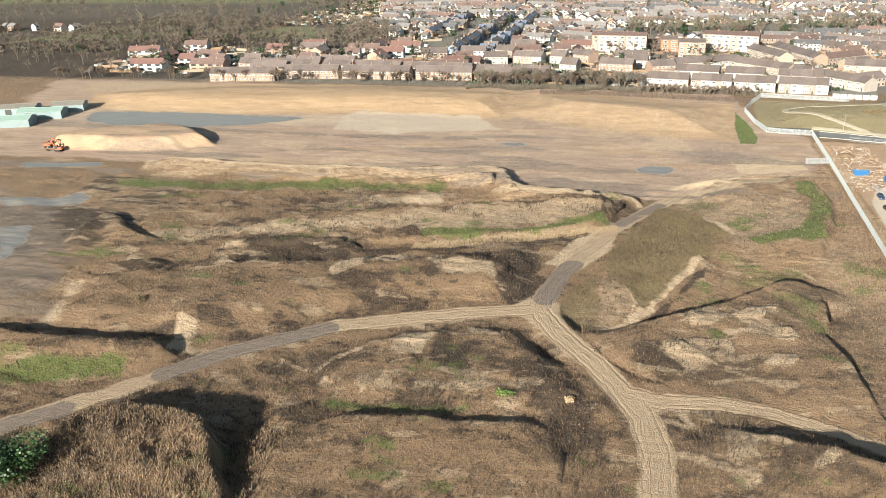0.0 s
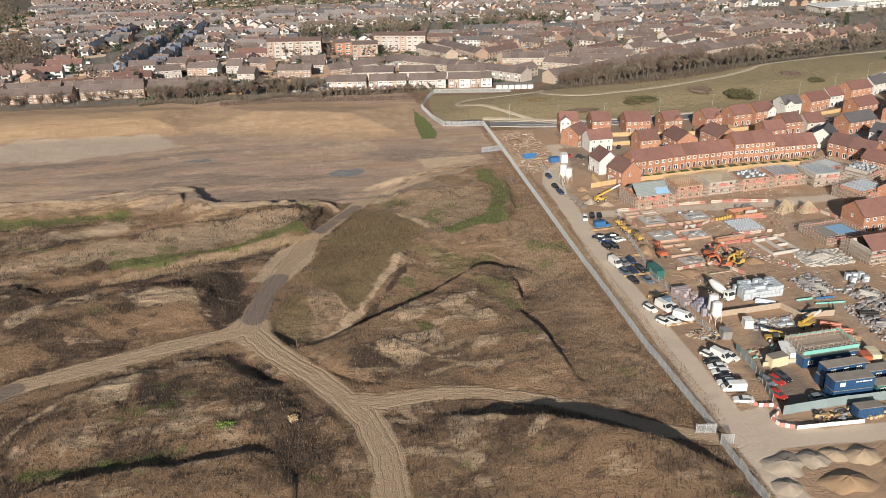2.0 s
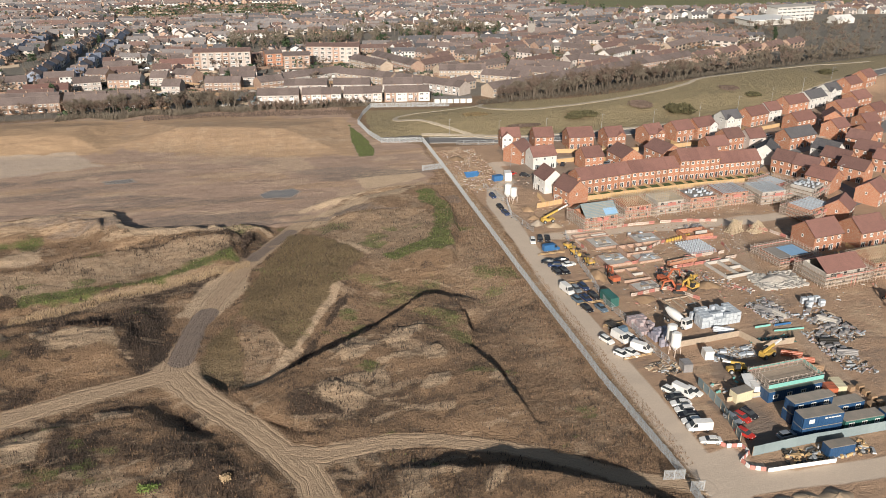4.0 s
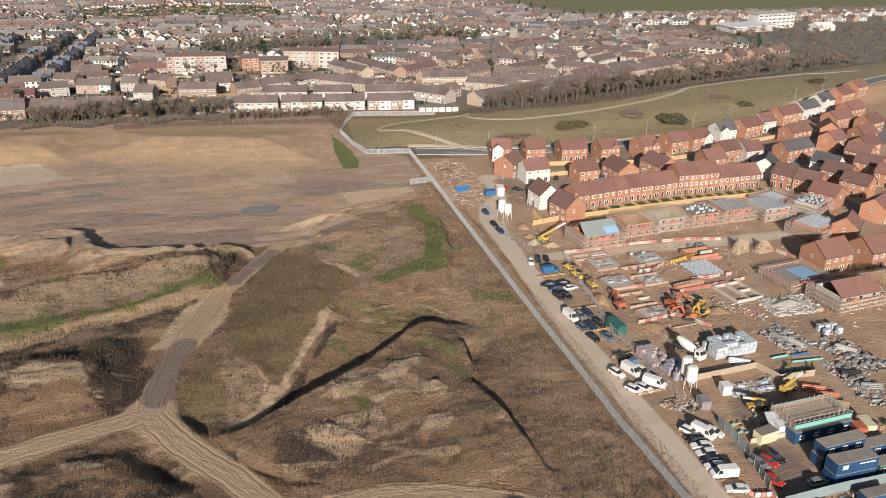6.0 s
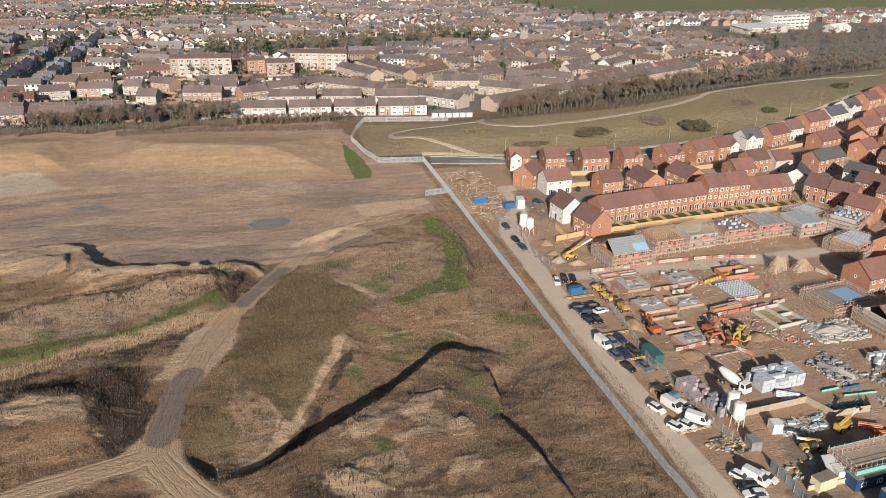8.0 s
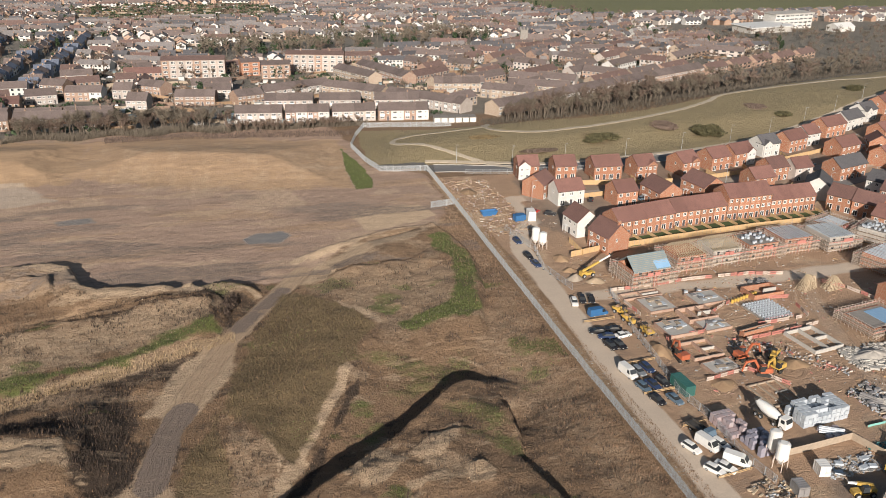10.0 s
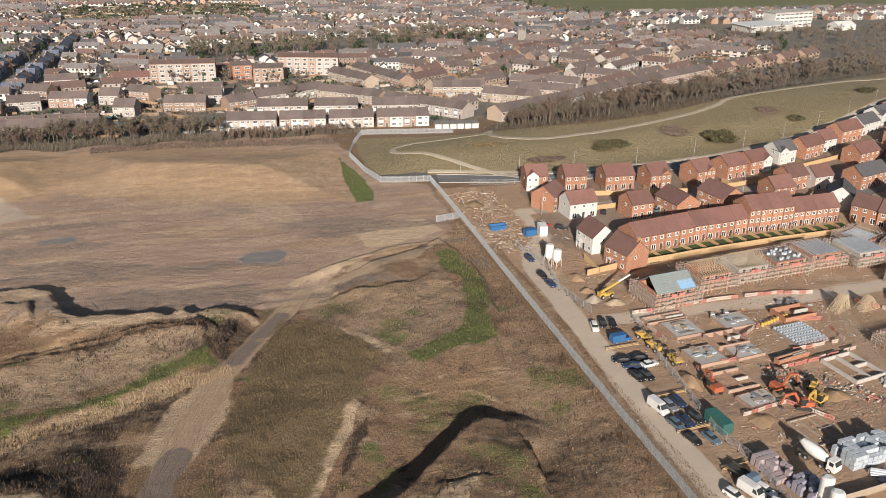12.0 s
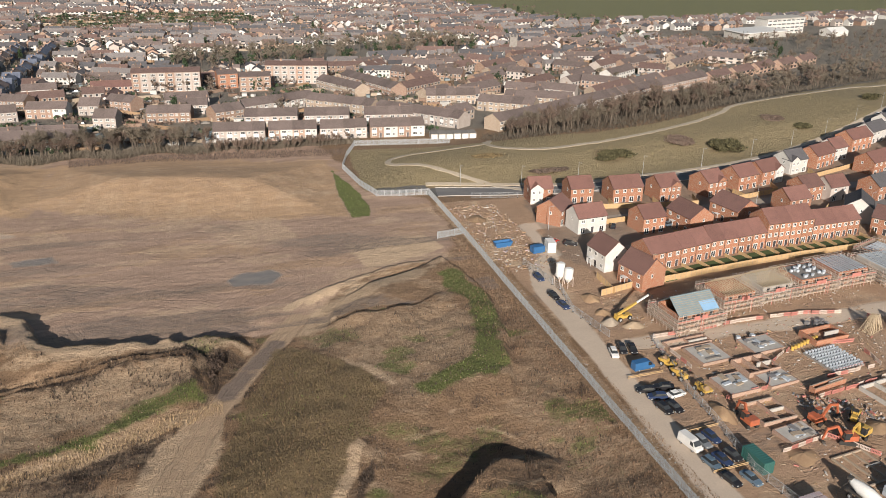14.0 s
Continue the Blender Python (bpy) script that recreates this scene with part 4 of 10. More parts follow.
def ground_material():
    m, n, l, p = nodes_of("ground_cover")
    pos = n.new("ShaderNodeNewGeometry").outputs["Position"]
    st = n.new("ShaderNodeMapping")
    st.inputs["Scale"].default_value = (0.45, 1.0, 1.0)
    l.new(pos, st.inputs["Vector"])
    big = contrast(n, l, noise_tex(n, l, 0.045, 5, pos), 0.3, 0.7)
    mid = contrast(n, l, noise_tex(n, l, 0.32, 6, st.outputs[0], 0.7), 0.3, 0.7)
    fine = contrast(n, l, noise_tex(n, l, 1.9, 6, pos, 0.75), 0.28, 0.72)
    gritty = contrast(n, l, noise_tex(n, l, 5.5, 4, pos, 0.8), 0.3, 0.7)
    frayed = contrast(n, l, noise_tex(n, l, 0.75, 6, st.outputs[0], 0.75), 0.3, 0.7)
    # combed streaks of fallen stalks
    bend = n.new("ShaderNodeMapping")
    bend.inputs["Scale"].default_value, bend.inputs["Rotation"].default_value = (0.28, 2.6, 1.0), (0, 0, 0.18)
    warp = n.new("ShaderNodeVectorMath")
    warp.operation = "MULTIPLY_ADD"
    wn_ = n.new("ShaderNodeTexNoise")
    wn_.inputs["Scale"].default_value, wn_.inputs["Detail"].default_value = 0.11, 2.0
    l.new(pos, wn_.inputs["Vector"])
    l.new(wn_.outputs["Color"], warp.inputs[0])
    warp.inputs[1].default_value = (7.0, 7.0, 0.0)
    l.new(pos, warp.inputs[2])
    l.new(warp.outputs[0], bend.inputs["Vector"])
    combed = contrast(n, l, noise_tex(n, l, 1.0, 5, bend.outputs[0], 0.7), 0.3, 0.7)
    sweep = n.new("ShaderNodeMapping")
    sweep.inputs["Scale"].default_value, sweep.inputs["Rotation"].default_value = (0.045, 0.42, 1.0), (0, 0, -0.1)
    l.new(warp.outputs[0], sweep.inputs["Vector"])
    swept = contrast(n, l, noise_tex(n, l, 1.0, 7, sweep.outputs[0], 0.72), 0.32, 0.68)

    def tone(a, b, c):
        col = ramp_mix(n, l, mid, a, b)
        f = n.new("ShaderNodeMath")
        f.operation = "MULTIPLY"
        l.new(fine, f.inputs[0])
        f.inputs[1].default_value = 0.7
        return ramp_mix(n, l, f.outputs[0], col, c)

    def streaky(a, b, c):
        f = n.new("ShaderNodeMath")
        f.operation = "MULTIPLY"
        l.new(combed, f.inputs[0])
        f.inputs[1].default_value = 0.75
        return ramp_mix(n, l, f.outputs[0], ramp_mix(n, l, mid, a, b), c)
    def graded(a, b, c):
        f = n.new("ShaderNodeMath")
        f.operation = "MULTIPLY"
        l.new(swept, f.inputs[0])
        f.inputs[1].default_value = 0.85
        return ramp_mix(n, l, f.outputs[0], ramp_mix(n, l, combed, a, b), c)
    scrub = tone((0.335, 0.214, 0.128), (0.42, 0.278, 0.168), (0.135, 0.086, 0.054))
    scrub = ramp_mix(n, l, big, scrub, streaky((0.38, 0.252, 0.152), (0.275, 0.178, 0.107), (0.135, 0.088, 0.057)))
    tones = {
        "bare": graded((0.57, 0.405, 0.308), (0.45, 0.315, 0.237), (0.28, 0.190, 0.138)),
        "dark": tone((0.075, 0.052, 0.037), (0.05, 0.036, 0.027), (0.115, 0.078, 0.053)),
        "straw": streaky((0.66, 0.50, 0.345), (0.52, 0.385, 0.26), (0.27, 0.185, 0.118)),
        "green": tone((0.145, 0.175, 0.047), (0.19, 0.195, 0.066), (0.088, 0.108, 0.03)),
        "clay": graded((0.62, 0.43, 0.265), (0.53, 0.355, 0.215), (0.35, 0.228, 0.140)),
        "site": tone((0.56, 0.38, 0.255), (0.45, 0.30, 0.198), (0.33, 0.215, 0.14)),
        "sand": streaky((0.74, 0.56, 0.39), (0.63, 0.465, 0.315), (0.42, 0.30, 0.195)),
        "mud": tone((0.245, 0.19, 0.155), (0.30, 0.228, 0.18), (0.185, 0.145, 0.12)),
        "track": tone((0.56, 0.41, 0.275), (0.48, 0.345, 0.23), (0.38, 0.275, 0.185)),
        "road": tone((0.66, 0.55, 0.44), (0.60, 0.49, 0.39), (0.50, 0.41, 0.325)),
        "asphalt": tone((0.115, 0.115, 0.118), (0.145, 0.14, 0.135), (0.095, 0.094, 0.094)),
        "meadow": tone((0.33, 0.268, 0.152), (0.27, 0.222, 0.122), (0.39, 0.31, 0.195)),
        "field": tone((0.21, 0.215, 0.10), (0.25, 0.24, 0.12), (0.18, 0.19, 0.09)),
        "town": tone((0.235, 0.205, 0.165), (0.165, 0.15, 0.105), (0.37, 0.33, 0.295)),
        "water": (0.25, 0.225, 0.20),
        "olive": tone((0.25, 0.182, 0.100), (0.31, 0.224, 0.124), (0.115, 0.086, 0.052)),
    }
    col = scrub
    groups = (("bare", "dark", "straw", "green"), ("clay", "site", "sand", "track"), ("town", "meadow", "field", "mud"), ("road", "asphalt", "water", "olive"))
    covers = {}
    for i, four in enumerate(groups):
        at = n.new("ShaderNodeAttribute")
        at.attribute_name = f"cover_{i}"
        sp = n.new("ShaderNodeSeparateColor")
        l.new(at.outputs["Color"], sp.inputs[0])
        for k, out in zip(four, (*sp.outputs[:3], at.outputs["Alpha"])):
            if k not in ("town", "field"):
                ragged = n.new("ShaderNodeMath")
                ragged.operation = "MULTIPLY_ADD"
                l.new(frayed, ragged.inputs[0])
                ragged.inputs[1].default_value = 0.12 if k in ("road", "asphalt", "water") else 0.6
                l.new(out, ragged.inputs[2])
                off = ragged.inputs[1].default_value / 2
                out = contrast(n, l, ragged.outputs[0], 0.22 + off, 0.78 + off)
            covers[k] = out
            col = ramp_mix(n, l, out, col, tones[k])
            if k == "water":
                rr = n.new("ShaderNodeMapRange")
                l.new(out, rr.inputs[0])
                rr.inputs[3].default_value, rr.inputs[4].default_value = 0.95, 0.12
                l.new(rr.outputs[0], p.inputs["Roughness"])
                wet = out
    grit = n.new("ShaderNodeMath")
    grit.operation = "MULTIPLY"
    l.new(gritty, grit.inputs[0])
    grit.inputs[1].default_value = 0.30
    hs = n.new("ShaderNodeHueSaturation")
    hs.inputs["Value"].default_value = 0.55
    l.new(col, hs.inputs["Color"])
    col = ramp_mix(n, l, grit.outputs[0], col, hs.outputs[0])
    l.new(col, p.inputs["Base Color"])
    bp = n.new("ShaderNodeBump")
    bp.inputs["Distance"].default_value = 0.35
    # trodden and rolled ground is smoother than the wild scrub
    firm = wet
    for k, w in (("road", 0.85), ("track", 0.35), ("bare", 0.62), ("clay", 0.5), ("asphalt", 0.9), ("site", 0.35), ("mud", 0.4)):
        ma = n.new("ShaderNodeMath")
        ma.operation = "MULTIPLY"
        l.new(covers[k], ma.inputs[0])
        ma.inputs[1].default_value = w
        mm = n.new("ShaderNodeMath")
        mm.operation = "MAXIMUM"
        l.new(firm, mm.inputs[0]), l.new(ma.outputs[0], mm.inputs[1])
        firm = mm.outputs[0]
    dry = n.new("ShaderNodeMapRange")
    l.new(firm, dry.inputs[0])
    dry.inputs[3].default_value, dry.inputs[4].default_value = 1.0, 0.0
    l.new(dry.outputs[0], bp.inputs["Strength"])
    # wheel ruts that run along the tracks and curl over the bare soil
    at = n.new("ShaderNodeAttribute")
    at.attribute_name = "wheel_ruts"
    sp = n.new("ShaderNodeSeparateColor")
    l.new(at.outputs["Color"], sp.inputs[0])
    jit = n.new("ShaderNodeMath")
    jit.operation = "MULTIPLY_ADD"
    l.new(noise_tex(n, l, 0.18, 4, pos), jit.inputs[0])
    jit.inputs[1].default_value = 9.0
    ang = n.new("ShaderNodeMath")
    ang.operation = "MULTIPLY"
    l.new(sp.outputs[0], ang.inputs[0])
    ang.inputs[1].default_value = 3.4
    l.new(ang.outputs[0], jit.inputs[2])
    stripes = n.new("ShaderNodeTexNoise")
    stripes.noise_dimensions = "1D"
    stripes.inputs["Scale"].default_value, stripes.inputs["Detail"].default_value = 0.42, 4.0
    l.new(jit.outputs[0], stripes.inputs["W"])
    sn = n.new("ShaderNodeMapRange")
    l.new(stripes.outputs["Fac"], sn.inputs[0])
    sn.inputs[1].default_value, sn.inputs[2].default_value = 0.32, 0.68
    sn.inputs[3].default_value, sn.inputs[4].default_value = -1.0, 1.0
    gate = n.new("ShaderNodeMath")
    gate.operation = "MULTIPLY"
    l.new(sp.outputs[1], gate.inputs[0]), l.new(sp.outputs[2], gate.inputs[1])
    rut = n.new("ShaderNodeMath")
    rut.operation = "MULTIPLY"
    l.new(sn.outputs[0], rut.inputs[0]), l.new(gate.outputs[0], rut.inputs[1])
    trough = n.new("ShaderNodeMapRange")
    l.new(rut.outputs[0], trough.inputs[0])
    trough.inputs[1].default_value, trough.inputs[2].default_value = 0.15, -0.8
    trough.inputs[3].default_value, trough.inputs[4].default_value = 0.0, 0.75
    # shade in the rut troughs is put into the colour
    rut_shade = n.new("ShaderNodeHueSaturation")
    rut_shade.inputs["Value"].default_value = 0.86
    l.new(col, rut_shade.inputs["Color"])
    l.new(ramp_mix(n, l, trough.outputs[0], col, rut_shade.outputs[0]), p.inputs["Base Color"])
    both = n.new("ShaderNodeMath")
    both.operation = "MULTIPLY_ADD"
    l.new(rut.outputs[0], both.inputs[0])
    both.inputs[1].default_value = 0.9
    relief = n.new("ShaderNodeMath")
    relief.operation = "MULTIPLY_ADD"
    l.new(swept, relief.inputs[0])
    relief.inputs[1].default_value = 1.2
    l.new(fine, relief.inputs[2])
    l.new(relief.outputs[0], both.inputs[2])
    l.new(both.outputs[0], bp.inputs["Height"])
    l.new(bp.outputs[0], p.inputs["Normal"])
    return m, groups


def build_ground():
    mat, groups = ground_material()
    ny, nx = GX.shape
    me = bpy.data.meshes.new("ground")
    me.vertices.add(nx * ny)
    me.vertices.foreach_set("co", np.stack([GX, GY, GZ], -1).astype(np.float32).ravel())
    a = (np.arange(ny - 1)[:, None] * nx + np.arange(nx - 1)[None]).ravel()
    quads = np.stack([a, a + 1, a + nx + 1, a + nx], -1).astype(np.int32).ravel()
    me.loops.add(len(quads))
    me.loops.foreach_set("vertex_index", quads)
    me.polygons.add(len(a))
    me.polygons.foreach_set("loop_start", (np.arange(len(a)) * 4).astype(np.int32))
    me.polygons.foreach_set("use_smooth", np.ones(len(a), bool))
    me.update(calc_edges=True)
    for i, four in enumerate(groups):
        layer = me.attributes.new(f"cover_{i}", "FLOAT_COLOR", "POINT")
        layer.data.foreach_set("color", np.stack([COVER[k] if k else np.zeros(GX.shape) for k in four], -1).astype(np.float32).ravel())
    lines = [TRACK_WEST, TRACK_SOUTH, TRACK_EAST, TRACK_NORTH, [(24, 247), (34, 268), (20, 290), (-20, 300), (-90, 296), (-200, 300)], [(22, 244), (0, 262), (-30, 272), (-60, 284), (-150, 286), (-260, 276)],
             [(40, 270), (60, 300), (30, 308), (-30, 312), (-60, 330)], [(-30, 252), (-36, 266), (-26, 276), (-12, 270), (-16, 258)], [(-40, 300), (-52, 318), (-40, 332)],
             [(-30, 288), (-24, 294), (-17, 290), (-20, 284)], [(20, 262), (30, 268), (34, 280), (26, 290), (10, 292)], [(-52, 330), (-40, 322), (-32, 306), (-36, 296)], [(-24, 246), (-10, 252), (6, 258), (20, 272)],
             [(-60, 268), (-20, 262), (14, 258), (44, 276)], [(50, 280), (72, 286)], [(97, 213), (130, 211), (165, 210), (200, 212)], [(165, 210), (152, 180), (142, 150), (136, 120)], [(108, 160), (130, 158), (150, 160)], [(100, 160), (104, 180), (108, 200), (104, 212)], [(128, 165), (132, 180), (128, 196)], [(-58, 285), (-40, 282), (-20, 270), (4, 252), (14, 246)]]
    d, w, on_track = np.full(GX.shape, 60.0), np.zeros(GX.shape), np.zeros(GX.shape)
    near = (GX > -320) & (GX < 210) & (GY > 50) & (GY < 400)
    for k, pts in enumerate(lines):
        q = line_dist(GX[near], GY[near], pts)
        d[near] = np.minimum(d[near], q)
        on_track[near] = np.maximum(on_track[near], (k < 4) * (1 - smooth(3, 4.5, q)))
        w[near] = np.maximum(w[near], (1 - smooth(3, 4.5, q)) if k < 4 else 0.9 * (1 - smooth(2, 6, q)))
    layer = me.attributes.new("wheel_ruts", "FLOAT_COLOR", "POINT")
    layer.data.foreach_set("color", np.stack([d, w, np.where(near, on_track + (1 - on_track) * smooth(-0.10, 0.22, fbm(GX / 2, GY, 9, 3, 81)), 0), d * 0 + 1], -1).astype(np.float32).ravel())
    me.materials.append(mat)
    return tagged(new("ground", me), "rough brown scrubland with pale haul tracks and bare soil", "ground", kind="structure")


build_ground()

# ---- shapes ----
class Solid:
    """Gathers boxes, prisms and tubes into one mesh."""

    def __init__(self):
        self.v, self.f, self.m, self.k = [], [], [], 0

    def add(self, verts, faces):
        b = len(self.v)
        self.v.extend(verts)
        self.f.extend([tuple(b + i for i in f) for f in faces])
        self.m.extend([self.k] * len(faces))
        return self

    def box(self, cx, cy, z0, sx, sy, sz, turn=0.0, taper=1.0):
        c, s = math.cos(turn), math.sin(turn)
        pts = []
        for h, k in ((0, 1.0), (1, taper)):
            for ux, uy in ((-.5, -.5), (.5, -.5), (.5, .5), (-.5, .5)):
                x, y = ux * sx * k, uy * sy * k
                pts.append((cx + x * c - y * s, cy + x * s + y * c, z0 + h * sz))
        return self.add(pts, [(3, 2, 1, 0), (4, 5, 6, 7), (0, 1, 5, 4), (1, 2, 6, 5), (2, 3, 7, 6), (3, 0, 4, 7)])

    def bar(self, a, b, w, h=None):
        """A beam of square section from a to b."""
        a, b = Vector(a), Vector(b)
        d = (b - a)
        if d.length < 1e-6:
            return self
        d.normalize()
        side = d.cross(Vector((0, 0, 1)))
        if side.length < 1e-3:
            side = Vector((1, 0, 0))
        side.normalize()
        up = side.cross(d)
        h = h or w
        pts = [tuple(p + side * (u * w / 2) + up * (t * h / 2)) for p in (a, b) for u, t in ((-1, -1), (1, -1), (1, 1), (-1, 1))]
        return self.add(pts, [(3, 2, 1, 0), (4, 5, 6, 7), (0, 1, 5, 4), (1, 2, 6, 5), (2, 3, 7, 6), (3, 0, 4, 7)])

    def tube(self, a, b, r0, r1=None, n=8, caps=True):
        a, b = Vector(a), Vector(b)
        r1 = r0 if r1 is None else r1
        d = (b - a).normalized()
        side = d.cross(Vector((0, 0, 1)))
        if side.length < 1e-3:
            side = Vector((1, 0, 0))
        side.normalize()
        up = side.cross(d)
        pts = []
        for p, r in ((a, r0), (b, r1)):
            for i in range(n):
                t = 2 * math.pi * i / n
                pts.append(tuple(p + side * (r * math.cos(t)) + up * (r * math.sin(t))))
        faces = [(i, (i + 1) % n, n + (i + 1) % n, n + i) for i in range(n)]
        if caps:
            faces += [tuple(reversed(range(n))), tuple(range(n, 2 * n))]
        return self.add(pts, faces)

    def loft(self, rings):
        """Closed rings of equal length, joined one to the next and capped."""
        n = len(rings[0])
        pts = [p for r in rings for p in r]
        faces = []
        for k in range(len(rings) - 1):
            for i in range(n):
                j = (i + 1) % n
                faces.append((k * n + i, k * n + j, (k + 1) * n + j, (k + 1) * n + i))
        faces += [tuple(reversed(range(n))), tuple(range((len(rings) - 1) * n, len(rings) * n))]
        return self.add(pts, faces)

    def side(self, k):
        self.k = k
        return self

    def mesh(self, name, mats, flat=True):
        me = bpy.data.meshes.new(name)
        me.from_pydata(self.v, [], self.f)
        for mt in (mats if isinstance(mats, (list, tuple)) else [mats]):
            me.materials.append(mt)
        if any(self.m):
            me.polygons.foreach_set("material_index", np.array(self.m, dtype=np.int32))
        if not flat:
            me.polygons.foreach_set("use_smooth", np.ones(len(self.f), bool))
        me.update()
        return me


def part(name, solid, mats, parent=None, label="", m=None, flat=True):
    me = solid if isinstance(solid, bpy.types.Mesh) else solid.mesh(name, mats, flat)
    ob = new(name, me)
    if parent is not None:
        ob.parent = parent
    if m is not None:
        ob.matrix_basis = m
    return tagged(ob, label)


def thing(name, x, y, z, turn=0.0, label="", category="", group="", kind=""):
    ob = new(name)
    ob.empty_display_size = 0.2
    ob.matrix_basis = pose(x, y, z, 0, 0, turn)
    return tagged(ob, label, category, group, kind)


@functools.lru_cache(None)
def box_mesh(name, sx, sy, sz, mat):
    return Solid().box(0, 0, 0, sx, sy, sz).mesh(name, mat)


# ---- houses ----
@functools.lru_cache(None)
def window_mesh(w, h, bars=1):
    """One moulded frame with a sill, and its panes set back in it."""
    f, panes = 0.15, bars + 1
    xs = [-w / 2]
    for i in range(panes):
        xs += [-w / 2 + f + (w - f) * i / panes, -w / 2 + (w - f) * (i + 1) / panes]
    xs.append(w / 2)
    zs = [-h / 2 - 0.05, -h / 2 + f, h / 2 - f, h / 2]
    nx = len(xs)
    v = [(x, -0.11 if j == 0 else -0.06, z) for j, z in enumerate(zs) for x in xs]
    frame_f, pane_f = [], []
    for j in range(3):
        for i in range(nx - 1):
            q = (j * nx + i, j * nx + i + 1, (j + 1) * nx + i + 1, (j + 1) * nx + i)
            if j == 1 and i % 2 == 1:
                b0 = len(v)
                v += [(v[k][0], -0.015, v[k][2]) for k in q]
                pane_f.append((b0, b0 + 1, b0 + 2, b0 + 3))
                frame_f += [(q[k], q[(k + 1) % 4], b0 + (k + 1) % 4, b0 + k) for k in range(4)]
            else:
                frame_f.append(q)
    rim = [*range(nx), *(j * nx + nx - 1 for j in (1, 2)), *range(4 * nx - 1, 3 * nx - 1, -1), 2 * nx, nx]
    b0 = len(v)
    v += [(v[k][0], 0.0, v[k][2]) for k in rim]
    n = len(rim)
    frame_f += [(rim[k], b0 + k, b0 + (k + 1) % n, rim[(k + 1) % n]) for k in range(n)]
    s = Solid().add(v, frame_f)
    s.f += pane_f
    s.m += [1] * len(pane_f)
    return s.mesh("window", [FRAME_WHITE, GLASS])


@functools.lru_cache(None)
def door_mesh(w, h, mat):
    s = Solid()
    s.box(0, -0.03, 0, w + 0.16, 0.06, h + 0.08)
    s.side(1).box(0, -0.05, 0.02, w, 0.06, h)
    return s.mesh("door", [FRAME_WHITE, mat])


def gable_walls(w, d, eave, rise, hip=0.0):
    """Four walls with pointed ends at +-x."""
    s = Solid()
    v = [(-w / 2, -d / 2, -0.6), (w / 2, -d / 2, -0.6), (w / 2, d / 2, -0.6), (-w / 2, d / 2, -0.6),
         (-w / 2, -d / 2, eave), (w / 2, -d / 2, eave), (w / 2, d / 2, eave), (-w / 2, d / 2, eave)]
    f = [(0, 1, 5, 4), (2, 3, 7, 6), (3, 2, 1, 0)]
    if hip:
        f += [(1, 2, 6, 5), (3, 0, 4, 7), (4, 5, 6, 7)]
    else:
        v += [(-w / 2, 0, eave + rise), (w / 2, 0, eave + rise)]
        f += [(1, 2, 6, 9, 5), (3, 0, 4, 8, 7), (4, 5, 9, 8), (6, 7, 8, 9)]
    return s.add(v, f)


def gable_roof(w, d, eave, rise, over=0.35, verge=0.25, thick=0.14, hip=0.0):
    s = Solid()
    e = eave - rise * over / (d / 2)
    x, y, t = w / 2 + verge, d / 2 + over, thick
    v = []
    for dz in (0.03, 0.03 + t):
        v += [(-x, -y, e + dz), (x, -y, e + dz), (x - hip, 0, eave + rise + dz), (-x + hip, 0, eave + rise + dz), (x, y, e + dz), (-x, y, e + dz)]
    f = [(6, 7, 8, 9), (9, 8, 10, 11), (3, 2, 1, 0), (5, 4, 2, 3), (0, 1, 7, 6), (4, 5, 11, 10)]
    if hip:
        f += [(7, 10, 8), (11, 6, 9), (1, 2, 4)[::-1], (5, 3, 0)[::-1], (1, 4, 10, 7), (5, 0, 6, 11)]
    else:
        f += [(1, 2, 8, 7), (2, 4, 10, 8), (3, 0, 6, 9), (5, 3, 9, 11)]
    s.add(v, f)
    # ridge tiles
    s.bar((-x + hip, 0, eave + rise + t + 0.02), (x - hip, 0, eave + rise + t + 0.02), 0.24, 0.14)
    return s


def openings(ob, w, d, cols, storeys, front=True, back=True, sh=2.6, door=True, french=True, gable=True, seed=0):
    rnd = random.Random(seed)
    big, small = window_mesh(1.25, 1.2), window_mesh(0.8, 1.05, 0)
    for face, show in ((0, front), (180, back)):
        if not show:
            continue
        spin = pose(0, 0, 0, 0, 0, face)
        for st in range(storeys):
            for c in range(cols):
                x = -w / 2 + w * (c + 0.5) / cols
                if st == 0 and face == 0 and french and c % 2 == 0:
                    part("patio_door", window_mesh(1.7, 2.05), None, ob, m=spin @ pose(x, -d / 2, 1.06))
                elif st == 0 and door and c % 2 == 1:
                    part("door", door_mesh(0.95, 2.05, DOOR_DARK), None, ob, m=spin @ pose(x, -d / 2, 0.02))
                else:
                    part("window", big if (c + st) % 3 else small, None, ob, m=spin @ pose(x, -d / 2, 1.55 + sh * st))
    if gable:
        for face in (90, -90):
            spin = pose(0, 0, 0, 0, 0, face)
            part("window", small, None, ob, m=spin @ pose(rnd.uniform(-1.2, 1.2), -w / 2, 1.55 + sh * (storeys - 1)))


